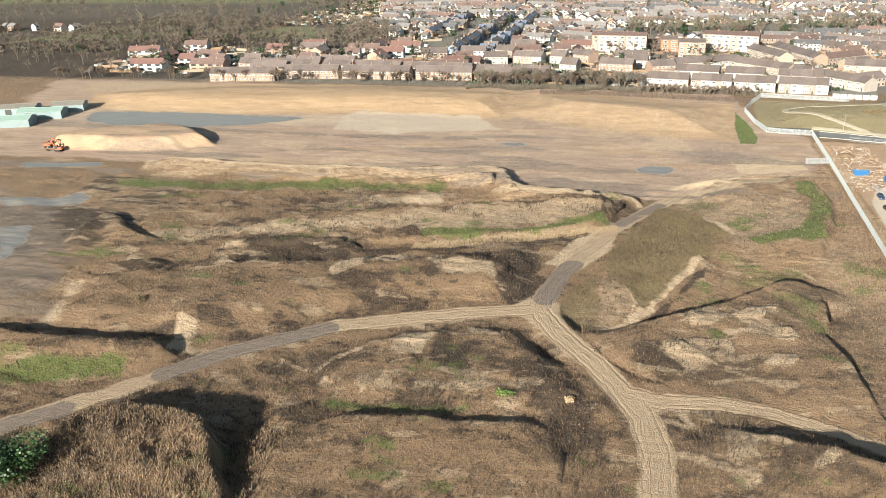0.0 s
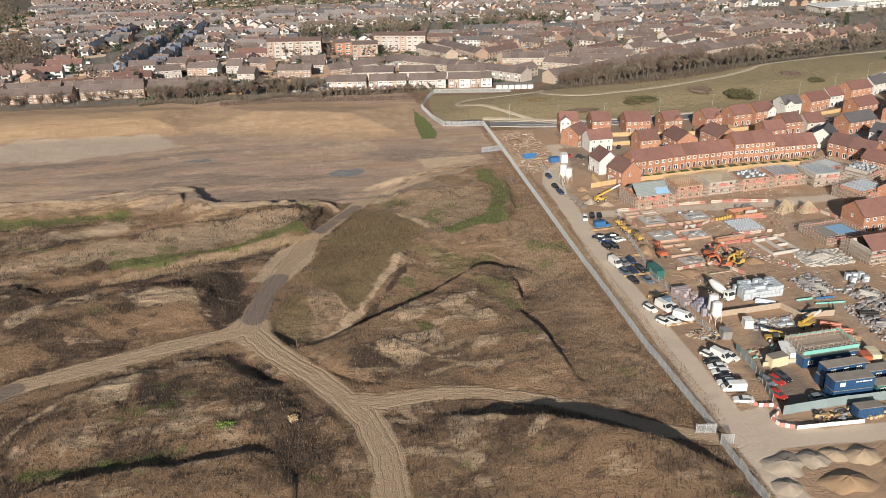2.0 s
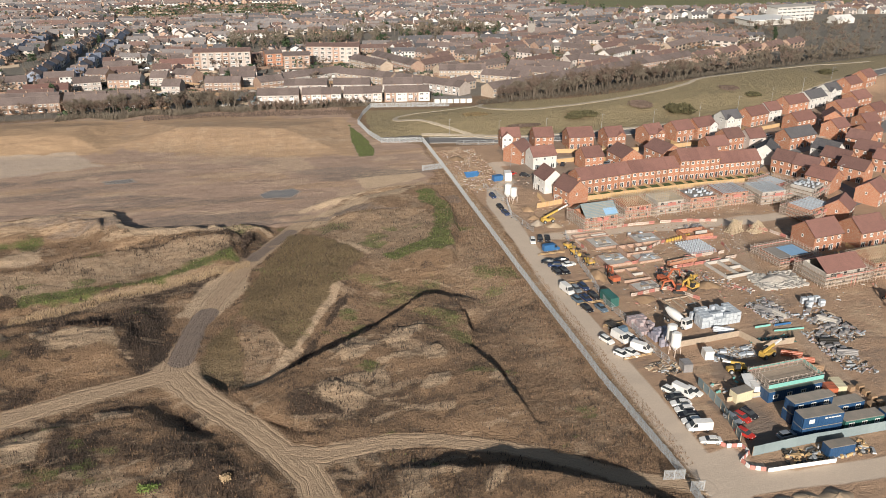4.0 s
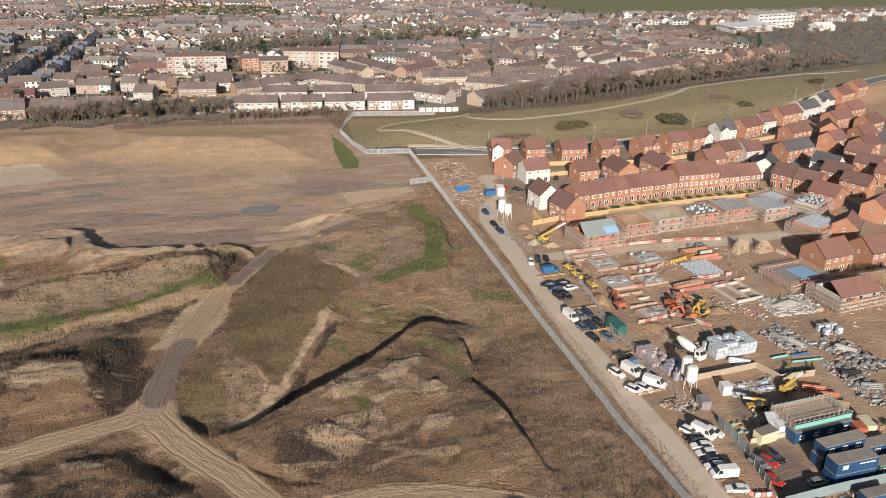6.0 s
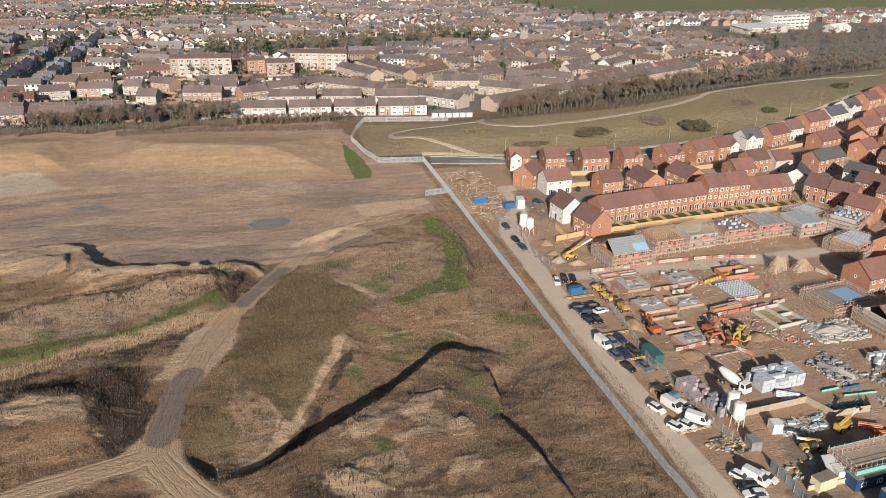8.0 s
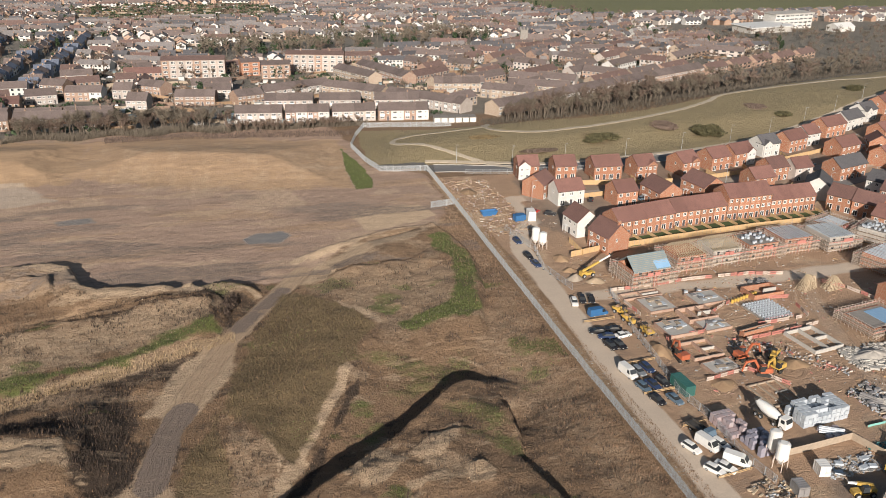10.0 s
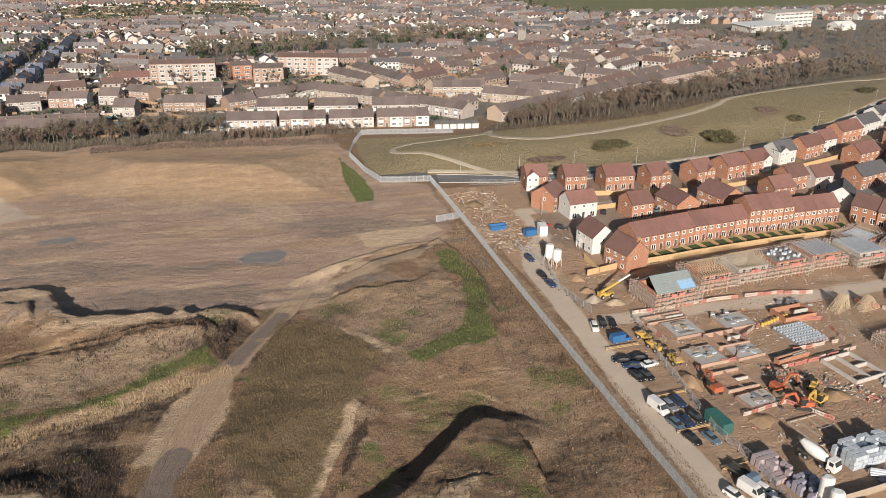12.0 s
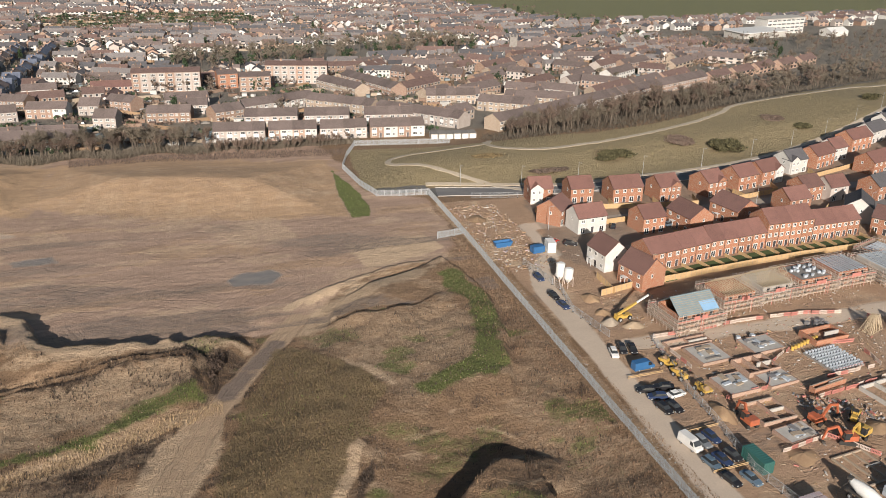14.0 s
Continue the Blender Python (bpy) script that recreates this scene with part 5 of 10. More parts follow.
def new_house(x, y, turn, w=8.0, d=8.5, storeys=2, wall=None, roof=None, rise=3.0, cols=3, wing=None, wing_white=False, porch=True, label="", group="new estate houses", chimney=False, seed=0):
    """A new-build house; (x, y) is the middle of its long south side."""
    wall, roof = wall or BRICK, roof or ROOF_RED
    eave = 0.3 + 2.55 * storeys
    a = radians(turn)
    cx, cy = x - math.sin(a) * d / 2, y + math.cos(a) * d / 2
    ob = thing("house", cx, cy, gz(x, y), turn, label, "house", group)
    part("wall", gable_walls(w, d, eave, rise), wall, ob)
    part("roof", gable_roof(w, d, eave, rise), roof, ob)
    openings(ob, w, d, cols, storeys, seed=seed)
    s = Solid().bar((-w / 2 - 0.2, -d / 2 - 0.42, eave - 0.22), (w / 2 + 0.2, -d / 2 - 0.42, eave - 0.22), 0.11)
    part("gutter", s, DARK_METAL, ob)
    if wing is not None:
        wx, ww, wd = wing
        wm = RENDER_WHITE if wing_white else wall
        wr = rise * min(1.0, ww / d)
        wm_ob = part("wing", gable_walls(wd + d / 2, ww, eave, wr), wm, ob, m=pose(wx, -d / 4 - wd / 2, 0, 0, 0, 90), label="white rendered gabled wing" if wing_white else "")
        part("wing_roof", gable_roof(wd + d / 2, ww, eave, wr), roof, ob, m=pose(wx, -d / 4 - wd / 2, 0.02, 0, 0, 90))
        for st in range(storeys):
            for k in (-1, 1):
                part("window", window_mesh(1.0, 1.15), None, wm_ob, m=pose(-(wd + d / 2) / 2, k * ww / 4, 1.55 + 2.6 * st, 0, 0, -90))
    if porch:
        s = Solid()
        s.box(w / 6, d / 2 + 0.6, 2.3, 1.8, 1.2, 0.12).box(w / 6 - 0.8, d / 2 + 1.1, 0, 0.12, 0.12, 2.3).box(w / 6 + 0.8, d / 2 + 1.1, 0, 0.12, 0.12, 2.3)
        part("porch", s, FRAME_WHITE, ob)
    if chimney:
        s = Solid().box(-w / 2 + 0.6, 0, eave + rise - 0.8, 0.6, 0.9, 1.8).box(-w / 2 + 0.6, 0, eave + rise + 1.0, 0.75, 1.05, 0.12)
        part("chimney", s, BRICK, ob)
    return ob


def garden_fence(pts, height=1.8, label="new orange close-boarded timber garden fence"):
    """Close boards between posts along a line."""
    x0, y0 = pts[0]
    ob = thing("garden_fence", x0, y0, gz(x0, y0), 0, label, "fence", "garden fences")
    for (ax, ay), (bx, by) in zip(pts, pts[1:]):
        n = max(1, round(math.hypot(bx - ax, by - ay) / 1.83))
        turn = math.degrees(math.atan2(by - ay, bx - ax))
        step = math.hypot(bx - ax, by - ay) / n
        s = Solid()
        edge = [(-step / 2 + step * k / 24, 0.02 * (k % 2) - 0.02) for k in range(25)]
        edge += [(u, v + 0.03) for u, v in reversed(edge)]
        s.loft([[(u, v, z) for u, v in edge] for z in (0.03, height)])
        panel = s.mesh("panel", TIMBER)
        post = box_mesh("post", 0.1, 0.1, height + 0.05, TIMBER_GREY)
        for k in range(n):
            mx, my = ax + (bx - ax) * (k + 0.5) / n, ay + (by - ay) * (k + 0.5) / n
            px, py = ax + (bx - ax) * k / n, ay + (by - ay) * k / n
            z0 = gz(x0, y0)
            part("panel", panel, None, ob, m=pose(mx - x0, my - y0, gz(mx, my) - z0, 0, 0, turn))
            part("post", post, None, ob, m=pose(px - x0, py - y0, gz(px, py) - z0, 0, 0, turn))
    return ob

# ---- the new estate ----
B, W = "new orange-red brick house with a brown tiled roof", "new white rendered house"
new_house(117.7, 309, -6, 8.0, 8.0, wing=(-1.8, 4.4, 0.5), wing_white=True, cols=3, seed=1, label="new red brick house with a white rendered front gable")
new_house(131.6, 305.8, -4, 8.4, 8.5, cols=3, seed=2, label=B)
new_house(147.5, 302.3, -2, 11.4, 9.0, cols=4, seed=3, label="new orange-red brick semi-detached pair with tiled roof")
new_house(162.6, 299.8, 4, 8.4, 9.0, wing=(2.2, 4.2, 0.4), cols=3, seed=4, label="new red brick house with a front gable")
new_house(182, 300.2, 12, 8.6, 9.5, wing=(2.2, 4.2, 0.4), cols=3, seed=5, label="new red brick house with a gabled wing")
new_house(197.5, 303.2, 12, 10, 9.0, cols=3, seed=6, label=B)
new_house(210, 306.2, 14, 11, 8.5, cols=3, seed=7, wing=(3.6, 4.4, 0.6), wing_white=True, label="new red brick house with a white gable end")
new_house(228.7, 314.5, 10, 9.5, 8.5, wall=RENDER_WHITE, roof=ROOF_SLATE, cols=3, seed=8, wing=(-2.4, 4.2, 0.6), wing_white=True, label="new white rendered house with a grey slate roof")
new_house(245, 318.5, 18, 12.5, 8.5, cols=4, seed=9, label=B)
new_house(257.5, 324.5, 14, 8.5, 8.5, wall=RENDER_WHITE, cols=3, seed=10, label="new white rendered house with a brown roof")
new_house(277.4, 334.5, 16, 14.5, 8.5, cols=4, seed=11, label=B)
new_house(295, 343, 20, 14, 8.5, wall=RENDER_WHITE, roof=ROOF_SLATE, cols=4, seed=12, label="new white rendered house with a grey slate roof")
new_house(314, 354.6, 20, 11, 8.5, wall=RENDER_WHITE, roof=ROOF_SLATE, cols=3, seed=13, wing=(-3, 4.5, 0.8), wing_white=True, label="new white rendered house with a slate roof")
new_house(334, 364, 22, 12, 9, cols=4, seed=14, label=B)
new_house(350, 372, 24, 11, 9, cols=4, seed=15, label=B)
new_house(122.3, 279.9, 4, 10.2, 8.0, wall=RENDER_WHITE, cols=3, seed=16, label="new white rendered house with a red tiled roof")
new_house(118, 290, 40, 9.0, 8.5, roof=ROOF_BROWN, cols=3, seed=17, label="new brick house with a dark brown roof")
new_house(141.4, 274.6, 5, 8.4, 8.5, cols=3, seed=18, label=B)
new_house(160, 277, 98, 11.5, 9.5, roof=ROOF_BROWN, cols=3, seed=19, label="new brick house with a dark brown roof and broad gable")
new_house(178.5, 279.5, 102, 12, 10, roof=ROOF_BROWN, cols=3, seed=20, label="new brick house with a dark brown roof and broad gable")
new_house(198.9, 276.8, 6, 9.6, 8.5, cols=3, seed=21, label=B)
new_house(212.5, 286.5, 10, 9.0, 8.5, roof=ROOF_BROWN, cols=3, seed=22, label="new brick house with a dark brown roof")
new_house(221.8, 284.4, 6, 8.5, 8.0, wall=RENDER_CREAM, cols=2, seed=23, label="new cream rendered house with a red tiled roof")
new_house(219, 266, 48, 11, 8.5, wall=RENDER_WHITE, roof=ROOF_SLATE, cols=3, seed=24, label="new white house with a dark slate roof")
new_house(242.6, 281.9, 14, 16, 8.5, roof=ROOF_SLATE, cols=5, seed=25, label="new brick house row with a dark slate roof")
new_house(261.4, 305.8, 16, 13, 8.5, roof=ROOF_RED, cols=4, seed=26, label=B)
new_house(282, 307.9, 60, 9, 8.5, cols=3, seed=27, label=B)
new_house(269.7, 290.4, 20, 9.5, 8.5, cols=3, seed=28, label=B)
new_house(297.5, 322, 16, 13, 9, cols=4, seed=29, label=B)
new_house(308, 312, 20, 11, 9, cols=4, seed=30, label=B)
new_house(317, 336, 18, 12, 9, cols=4, seed=31, label=B)
new_house(238, 262.5, -62, 10.5, 8.5, wall=RENDER_WHITE, roof=ROOF_SLATE, cols=4, seed=32, label="new white rendered house with a slate roof")
new_house(234.5, 251.3, -62, 11, 8.5, roof=ROOF_BROWN, cols=4, seed=33, label="new red brick house with a brown roof")
new_house(232.9, 238.7, -62, 10.5, 8.5, roof=ROOF_BROWN, cols=3, seed=34, label="new red brick house with a brown roof")
new_house(212.4, 253, -58, 9, 8.5, roof=ROOF_BROWN, cols=3, seed=35, label="new red brick house with a brown roof")
new_house(216.6, 245, -58, 9.5, 8.5, roof=ROOF_BROWN, cols=3, seed=36, label="new red brick house with a brown roof")
new_house(213.2, 231.7, -62, 10, 9.5, cols=3, seed=37, label="new red brick house with a broad gable")
new_house(181, 182.1, 8, 11.5, 10, cols=4, rise=3.6, seed=38, label="new red-brown brick house pair behind a scaffold")
new_house(197.5, 181.5, 8, 11.5, 10, cols=4, rise=3.6, seed=39, label="new red-brown brick house pair")
new_house(262.6, 272.8, -60, 10, 8.5, roof=ROOF_BROWN, cols=3, seed=40, label="new red brick house with a brown roof")
new_house(278, 280, 15, 10, 8.5, cols=3, seed=41, label=B)
new_house(290, 296, 12, 10, 8.5, cols=3, seed=42, label=B)
new_house(255, 258, -60, 10, 8.5, roof=ROOF_BROWN, cols=3, seed=43, label="new red brick house with a brown roof")
new_house(253, 244, -60, 10, 8.5, cols=3, seed=44, label="new red brick house with a brown roof")
new_house(205, 202, 40, 9, 8, cols=3, seed=45, label="new red brick house with a brown roof")
new_house(228, 214, 30, 10, 8.5, cols=3, seed=46, label="new red brick house with a brown roof")
# white house and brick house that stand by the site compound
new_house(119, 256.8, 97, 9.0, 8.0, wall=RENDER_WHITE, rise=3.4, roof=ROOF_BROWN, cols=3, seed=47, label="new white rendered house with a steep dark roof")
new_house(122.5, 244, 105, 9.5, 8.5, rise=3.6, roof=ROOF_BROWN, cols=3, seed=48, chimney=True, label="new red brick house with a steep dark brown roof")


def terrace(x0, y0, x1, y1, n, storeys, wall, roof, d=8.8, label="", rise=3.0, group="new terrace"):
    """n joined houses along a line, each a thing of its own."""
    turn = math.degrees(math.atan2(y1 - y0, x1 - x0))
    w = math.hypot(x1 - x0, y1 - y0) / n
    for k in range(n):
        t = (k + 0.5) / n
        x, y = x0 + (x1 - x0) * t, y0 + (y1 - y0) * t
        a = radians(turn)
        eave = 0.3 + 2.6 * storeys
        ob = thing("terraced_house", x - math.sin(a) * d / 2, y + math.cos(a) * d / 2, gz(x, y), turn, label, "house", group)
        part("wall", gable_walls(w - 0.01, d, eave, rise), wall, ob)
        part("roof", gable_roof(w - 0.02, d, eave, rise, verge=0.0), roof, ob)
        openings(ob, w, d, 2, storeys, gable=False, seed=k)
        part("downpipe", Solid().bar((w / 2 - 0.06, -d / 2 - 0.06, 0), (w / 2 - 0.06, -d / 2 - 0.06, eave), 0.09), DARK_METAL, ob)
        s = Solid().bar((-w / 2 + 0.02, -d / 2 - 0.4, eave - 0.25), (w / 2 - 0.02, -d / 2 - 0.4, eave - 0.25), 0.11)
        part("gutter", s, DARK_METAL, ob)
        # strip of garden behind the dividing fence
        lawn = Solid().box(0, 0, -0.3, w - 0.25, 5.6, 0.45)
        gx, gy = x + math.sin(a) * 4.6, y - math.cos(a) * 4.6
        tagged(part("lawn", lawn, LAWN, None, m=pose(gx, gy, gz(gx, gy), 0, 0, turn)), "small dark green lawn behind a new terraced house", "lawn", "terrace gardens")
        p, q = w / 2, 1.2
        bx, by = x + math.cos(a) * p + math.sin(a) * 0.6, y + math.sin(a) * p - math.cos(a) * 0.6
        garden_fence([(bx, by), (bx + math.sin(a) * 5.6, by - math.cos(a) * 5.6)], 1.1, "timber fence between two small gardens")


TL = "new red brick terraced house with tiled roof and white windows"
terrace(124.5, 248.6, 147, 252.2, 4, 2, BRICK, ROOF_RED, label=TL)
terrace(147.1, 252.6, 168.1, 254.4, 4, 2, BRICK, ROOF_RED, label=TL)
terrace(168.1, 254.2, 186, 255.2, 4, 3, BRICK, ROOF_RED, label="new three-storey red brick terraced house with white windows", rise=3.2)
terrace(186.1, 255.6, 205, 256.2, 4, 2, BRICK, ROOF_RED, label=TL)
garden_fence([(116, 240.6), (152.7, 244.2), (176, 246), (205, 247), (210, 256)], 1.9)
garden_fence([(112, 301), (124, 300), (136, 298.5), (156, 294.5), (170, 293), (172, 300)])
garden_fence([(124, 300), (124.5, 307)])
garden_fence([(140, 298), (141, 304)])
garden_fence([(156, 294.5), (156.6, 301)])
garden_fence([(128, 285), (138, 286), (150, 284.5), (152, 276)])
garden_fence([(176, 292), (190, 294.5), (206, 297), (208, 304)])
garden_fence([(190, 294.5), (189.5, 301)])
garden_fence([(146, 271), (157, 270.5), (170, 271)])
garden_fence([(188, 272), (205, 273), (213, 279)])
garden_fence([(216, 303), (232, 308), (246, 312), (262, 317)])
garden_fence([(232, 308), (233, 314)])
garden_fence([(171, 176.5), (188, 178), (206, 178)])
garden_fence([(188, 178), (188.5, 183)])
garden_fence([(104, 238.5), (116, 241)], 1.9, "close-boarded orange timber site fence")
garden_fence([(108, 249), (108, 238.5)], 1.9, "close-boarded orange timber site fence")

# ---- paths and roads laid on the ground ----
PATH_GRAVEL = surface("pale_gravel_path", (0.52, 0.45, 0.35), (0.44, 0.37, 0.29), 0.5, 0.95, bump=0.02, vary=0.02)
ASPHALT = surface("grey_asphalt", (0.16, 0.16, 0.165), (0.20, 0.195, 0.19), 0.3, 0.9, bump=0.01, vary=0.02)
KERB = surface("pale_concrete_kerb", (0.50, 0.47, 0.43), (0.42, 0.39, 0.36), 0.6, 0.9, vary=0.02)


def ribbon(name, pts, width, mat, label, category, lift=0.1, shift=0.0, thick=0.25):
    """A strip that follows the ground along a smooth curve through pts."""
    q = [Vector((*p, 0)) for p in pts]
    q = [q[0] * 2 - q[1]] + q + [q[-1] * 2 - q[-2]]
    line = []
    for k in range(1, len(q) - 2):
        n = max(2, int((q[k + 1] - q[k]).length / 1.6))
        for i in range(n):
            t = i / n
            line.append(0.5 * (2 * q[k] + (q[k + 1] - q[k - 1]) * t + (2 * q[k - 1] - 5 * q[k] + 4 * q[k + 1] - q[k + 2]) * t * t + (3 * q[k] - q[k - 1] - 3 * q[k + 1] + q[k + 2]) * t ** 3))
    line.append(q[-2])
    rings = []
    for k, p in enumerate(line):
        d = (line[min(k + 1, len(line) - 1)] - line[max(k - 1, 0)]).normalized()
        side = Vector((-d.y, d.x, 0))
        ring_ = []
        for u, dz in ((-0.5, -thick), (-0.5, lift), (0.0, lift + 0.03), (0.5, lift), (0.5, -thick)):
            e = p + side * (shift + u * width * (1 + 0.12 * math.sin(k * 1.3)) if lift > 0.09 and width < 3 else shift + u * width)
            ring_.append((e.x, e.y, gz(e.x, e.y) + dz))
        rings.append(ring_)
    return tagged(part(name, Solid().loft(rings), mat), label, category, kind="structure")


ribbon("path", [(118.6, 321.9), (108, 330.5), (90.1, 346), (78.9, 356.3), (77.3, 363.9), (84.6, 370), (107.8, 372.3), (121.6, 374.6), (125.7, 381.1)], 2.3, PATH_GRAVEL, "pale gravel path looping over the meadow", "path", 0.14)
ribbon("path", [(122.8, 378.6), (121.6, 368.5), (124.6, 362), (140.6, 357.3), (167.6, 360.9), (194.2, 367.9), (222.5, 378.6), (246.1, 391), (257.1, 399.8), (273.6, 407.8), (300.7, 416.8), (354.4, 430), (371.3, 430.2), (398.6, 433.6)], 2.4, PATH_GRAVEL, "pale gravel path along the meadow trees", "path", 0.14)
ribbon("pavement", [(84, 335.4), (118, 329), (137, 325.5), (170, 327.4), (203, 330.6), (230, 337), (257, 346.6), (305, 366.6), (346, 386.6), (450, 436)], 2.0, PATH_GRAVEL, "pale footway beside the estate road", "pavement", 0.16)
ribbon("road", ESTATE_ROAD, 7.4, ASPHALT, "grey asphalt road past the new estate", "road", 0.08)
for off in (-3.9, 3.9):
    ribbon("kerb", ESTATE_ROAD, 0.3, KERB, "pale concrete kerb of the estate road", "kerb", 0.2, off)
ribbon("road", [(205, 262), (222, 274), (262, 286), (300, 300), (330, 330)], 5.6, ASPHALT, "grey asphalt street between the new houses", "road", 0.08)
ribbon("road", [(228, 274), (226, 250), (224, 222), (200, 213)], 5.6, ASPHALT, "grey asphalt street between the new houses", "road", 0.06)

# ---- boundary fences ----
@functools.lru_cache(None)
def palisade_mesh(length):
    s = Solid()
    n = max(2, round(length / 0.16))
    for k in range(n):
        s.box(-length / 2 + length * (k + 0.5) / n, 0, 0.05, 0.075, 0.02, 2.35)
    s.box(0, 0.03, 0.45, length, 0.05, 0.06).box(0, 0.03, 1.95, length, 0.05, 0.06)
    return s.mesh("panel", STEEL)


def palisade(pts, label):
    x0, y0 = pts[0]
    z0 = gz(x0, y0)
    ob = thing("palisade_fence", x0, y0, z0, 0, label, "fence", "palisade fences")
    post = box_mesh("post", 0.1, 0.12, 2.55, STEEL)
    for (ax, ay), (bx, by) in zip(pts, pts[1:]):
        ln = math.hypot(bx - ax, by - ay)
        n = max(1, round(ln / 2.75))
        turn = math.degrees(math.atan2(by - ay, bx - ax))
        for k in range(n):
            mx, my = ax + (bx - ax) * (k + 0.5) / n, ay + (by - ay) * (k + 0.5) / n
            px, py = ax + (bx - ax) * k / n, ay + (by - ay) * k / n
            tagged(part("panel", palisade_mesh(round(ln / n, 2)), None, ob, m=pose(mx - x0, my - y0, gz(mx, my) - z0, 0, 0, turn)), kind="stuff")
            part("post", post, None, ob, m=pose(px - x0, py - y0, gz(px, py) - z0 - 0.1, 0, 0, turn))


palisade([(77.3, 92), (81.4, 91.3), (80.4, 124), (80.6, 163), (81, 207), (81.7, 247), (82.6, 293), (82.7, 327), (64.6, 330), (61.3, 343), (59.3, 363.5), (64, 378), (70.5, 393), (110, 386)], "grey galvanised palisade fence along the site edge")
palisade([(83.4, 87.4), (80.8, 87.8), (80.2, 60)], "grey galvanised palisade fence by the sand heaps")
palisade([(73.5, 288), (82.3, 289.5)], "short spur of galvanised palisade fence")


def mesh_panels(pts, label="steel mesh site fence on rubber feet", h=2.0):
    x0, y0 = pts[0]
    z0 = gz(x0, y0)
    ob = thing("mesh_fence", x0, y0, z0, 0, label, "fence", "mesh site fences")
    for (ax, ay), (bx, by) in zip(pts, pts[1:]):
        ln = math.hypot(bx - ax, by - ay)
        n = max(1, round(ln / 3.5))
        w = round(ln / n, 2)
        turn = math.degrees(math.atan2(by - ay, bx - ax))
        s = Solid()
        for u in (-w / 2 + 0.05, w / 2 - 0.05):
            s.bar((u, 0, 0.1), (u, 0, h), 0.05)
        for v in (0.2, h):
            s.bar((-w / 2 + 0.05, 0, v), (w / 2 - 0.05, 0, v), 0.05)
        for k in range(1, 16):
            u = -w / 2 + w * k / 16
            s.bar((u, 0, 0.2), (u, 0, h), 0.014)
        for k in range(1, 5):
            s.bar((-w / 2 + .05, 0, 0.2 + k * .36), (w / 2 - .05, 0, 0.2 + k * .36), 0.014)
        me = s.mesh("panel", STEEL)
        foot = box_mesh("foot", 0.7, 0.22, 0.14, RUBBER)
        for k in range(n):
            mx, my = ax + (bx - ax) * (k + 0.5) / n, ay + (by - ay) * (k + 0.5) / n
            px, py = ax + (bx - ax) * k / n, ay + (by - ay) * k / n
            tagged(part("panel", me, None, ob, m=pose(mx - x0, my - y0, gz(mx, my) - z0, 0, 0, turn)), kind="stuff")
            part("foot", foot, None, ob, m=pose(px - x0, py - y0, gz(px, py) - z0, 0, 0, turn + 90))


mesh_panels([(104.5, 213), (102.5, 203), (100.5, 191.6), (99.2, 178.5), (96.9, 163.5), (98.5, 153)])
mesh_panels([(91.5, 263), (95, 245), (92.5, 232), (95, 217)])
mesh_panels([(98.5, 153), (97.5, 140), (99, 131)])
mesh_panels([(96, 320), (112, 316.5), (150, 314)], "steel railings beside the estate road")


def rail_barrier(x, y, turn, ln, label="low timber rail at the parking bays"):
    ob = thing("timber_barrier", x, y, gz(x, y), turn, label, "barrier", "parking rails")
    part("rail", Solid().box(0, 0, 0.7, ln, 0.05, 0.16), TIMBER, ob)
    part("rail", Solid().box(0, 0, 0.35, ln, 0.05, 0.16), TIMBER, ob)
    for k in range(4):
        part("post", box_mesh("post", 0.09, 0.09, 0.95, TIMBER_GREY), None, ob, m=pose(-ln / 2 + 0.1 + k * (ln - 0.2) / 3, 0.06, -0.05))


rail_barrier(93, 165, 3, 8)
rail_barrier(94.5, 177.5, 4, 9)
rail_barrier(94.5, 199, 2, 9)
rail_barrier(93, 135.5, 6, 8)
rail_barrier(94, 152, 6, 6)

# ---- vehicles ----
def ring(x, half, low, belt, top, in_top):
    return [(x, -half * 0.92, low), (x, -half, low + 0.15), (x, -half, belt), (x, -half * in_top, top), (x, half * in_top, top), (x, half, belt), (x, half, low + 0.15), (x, half * 0.92, low)]


def wheels(ob, xs, half, r, width=0.22):
    s = Solid().tube((0, -width / 2, 0), (0, width / 2, 0), r, r, 14)
    tyre = s.mesh("tyre", RUBBER)
    rim = Solid().tube((0, -width / 2 - 0.01, 0), (0, width / 2 + 0.01, 0), r * 0.6, r * 0.6, 10).mesh("rim", STEEL)
    for x in xs:
        for sy in (-1, 1):
            w = part("wheel", tyre, None, ob, m=pose(x, sy * half, r))
            part("rim", rim, None, w)


CAR_KINDS = {}


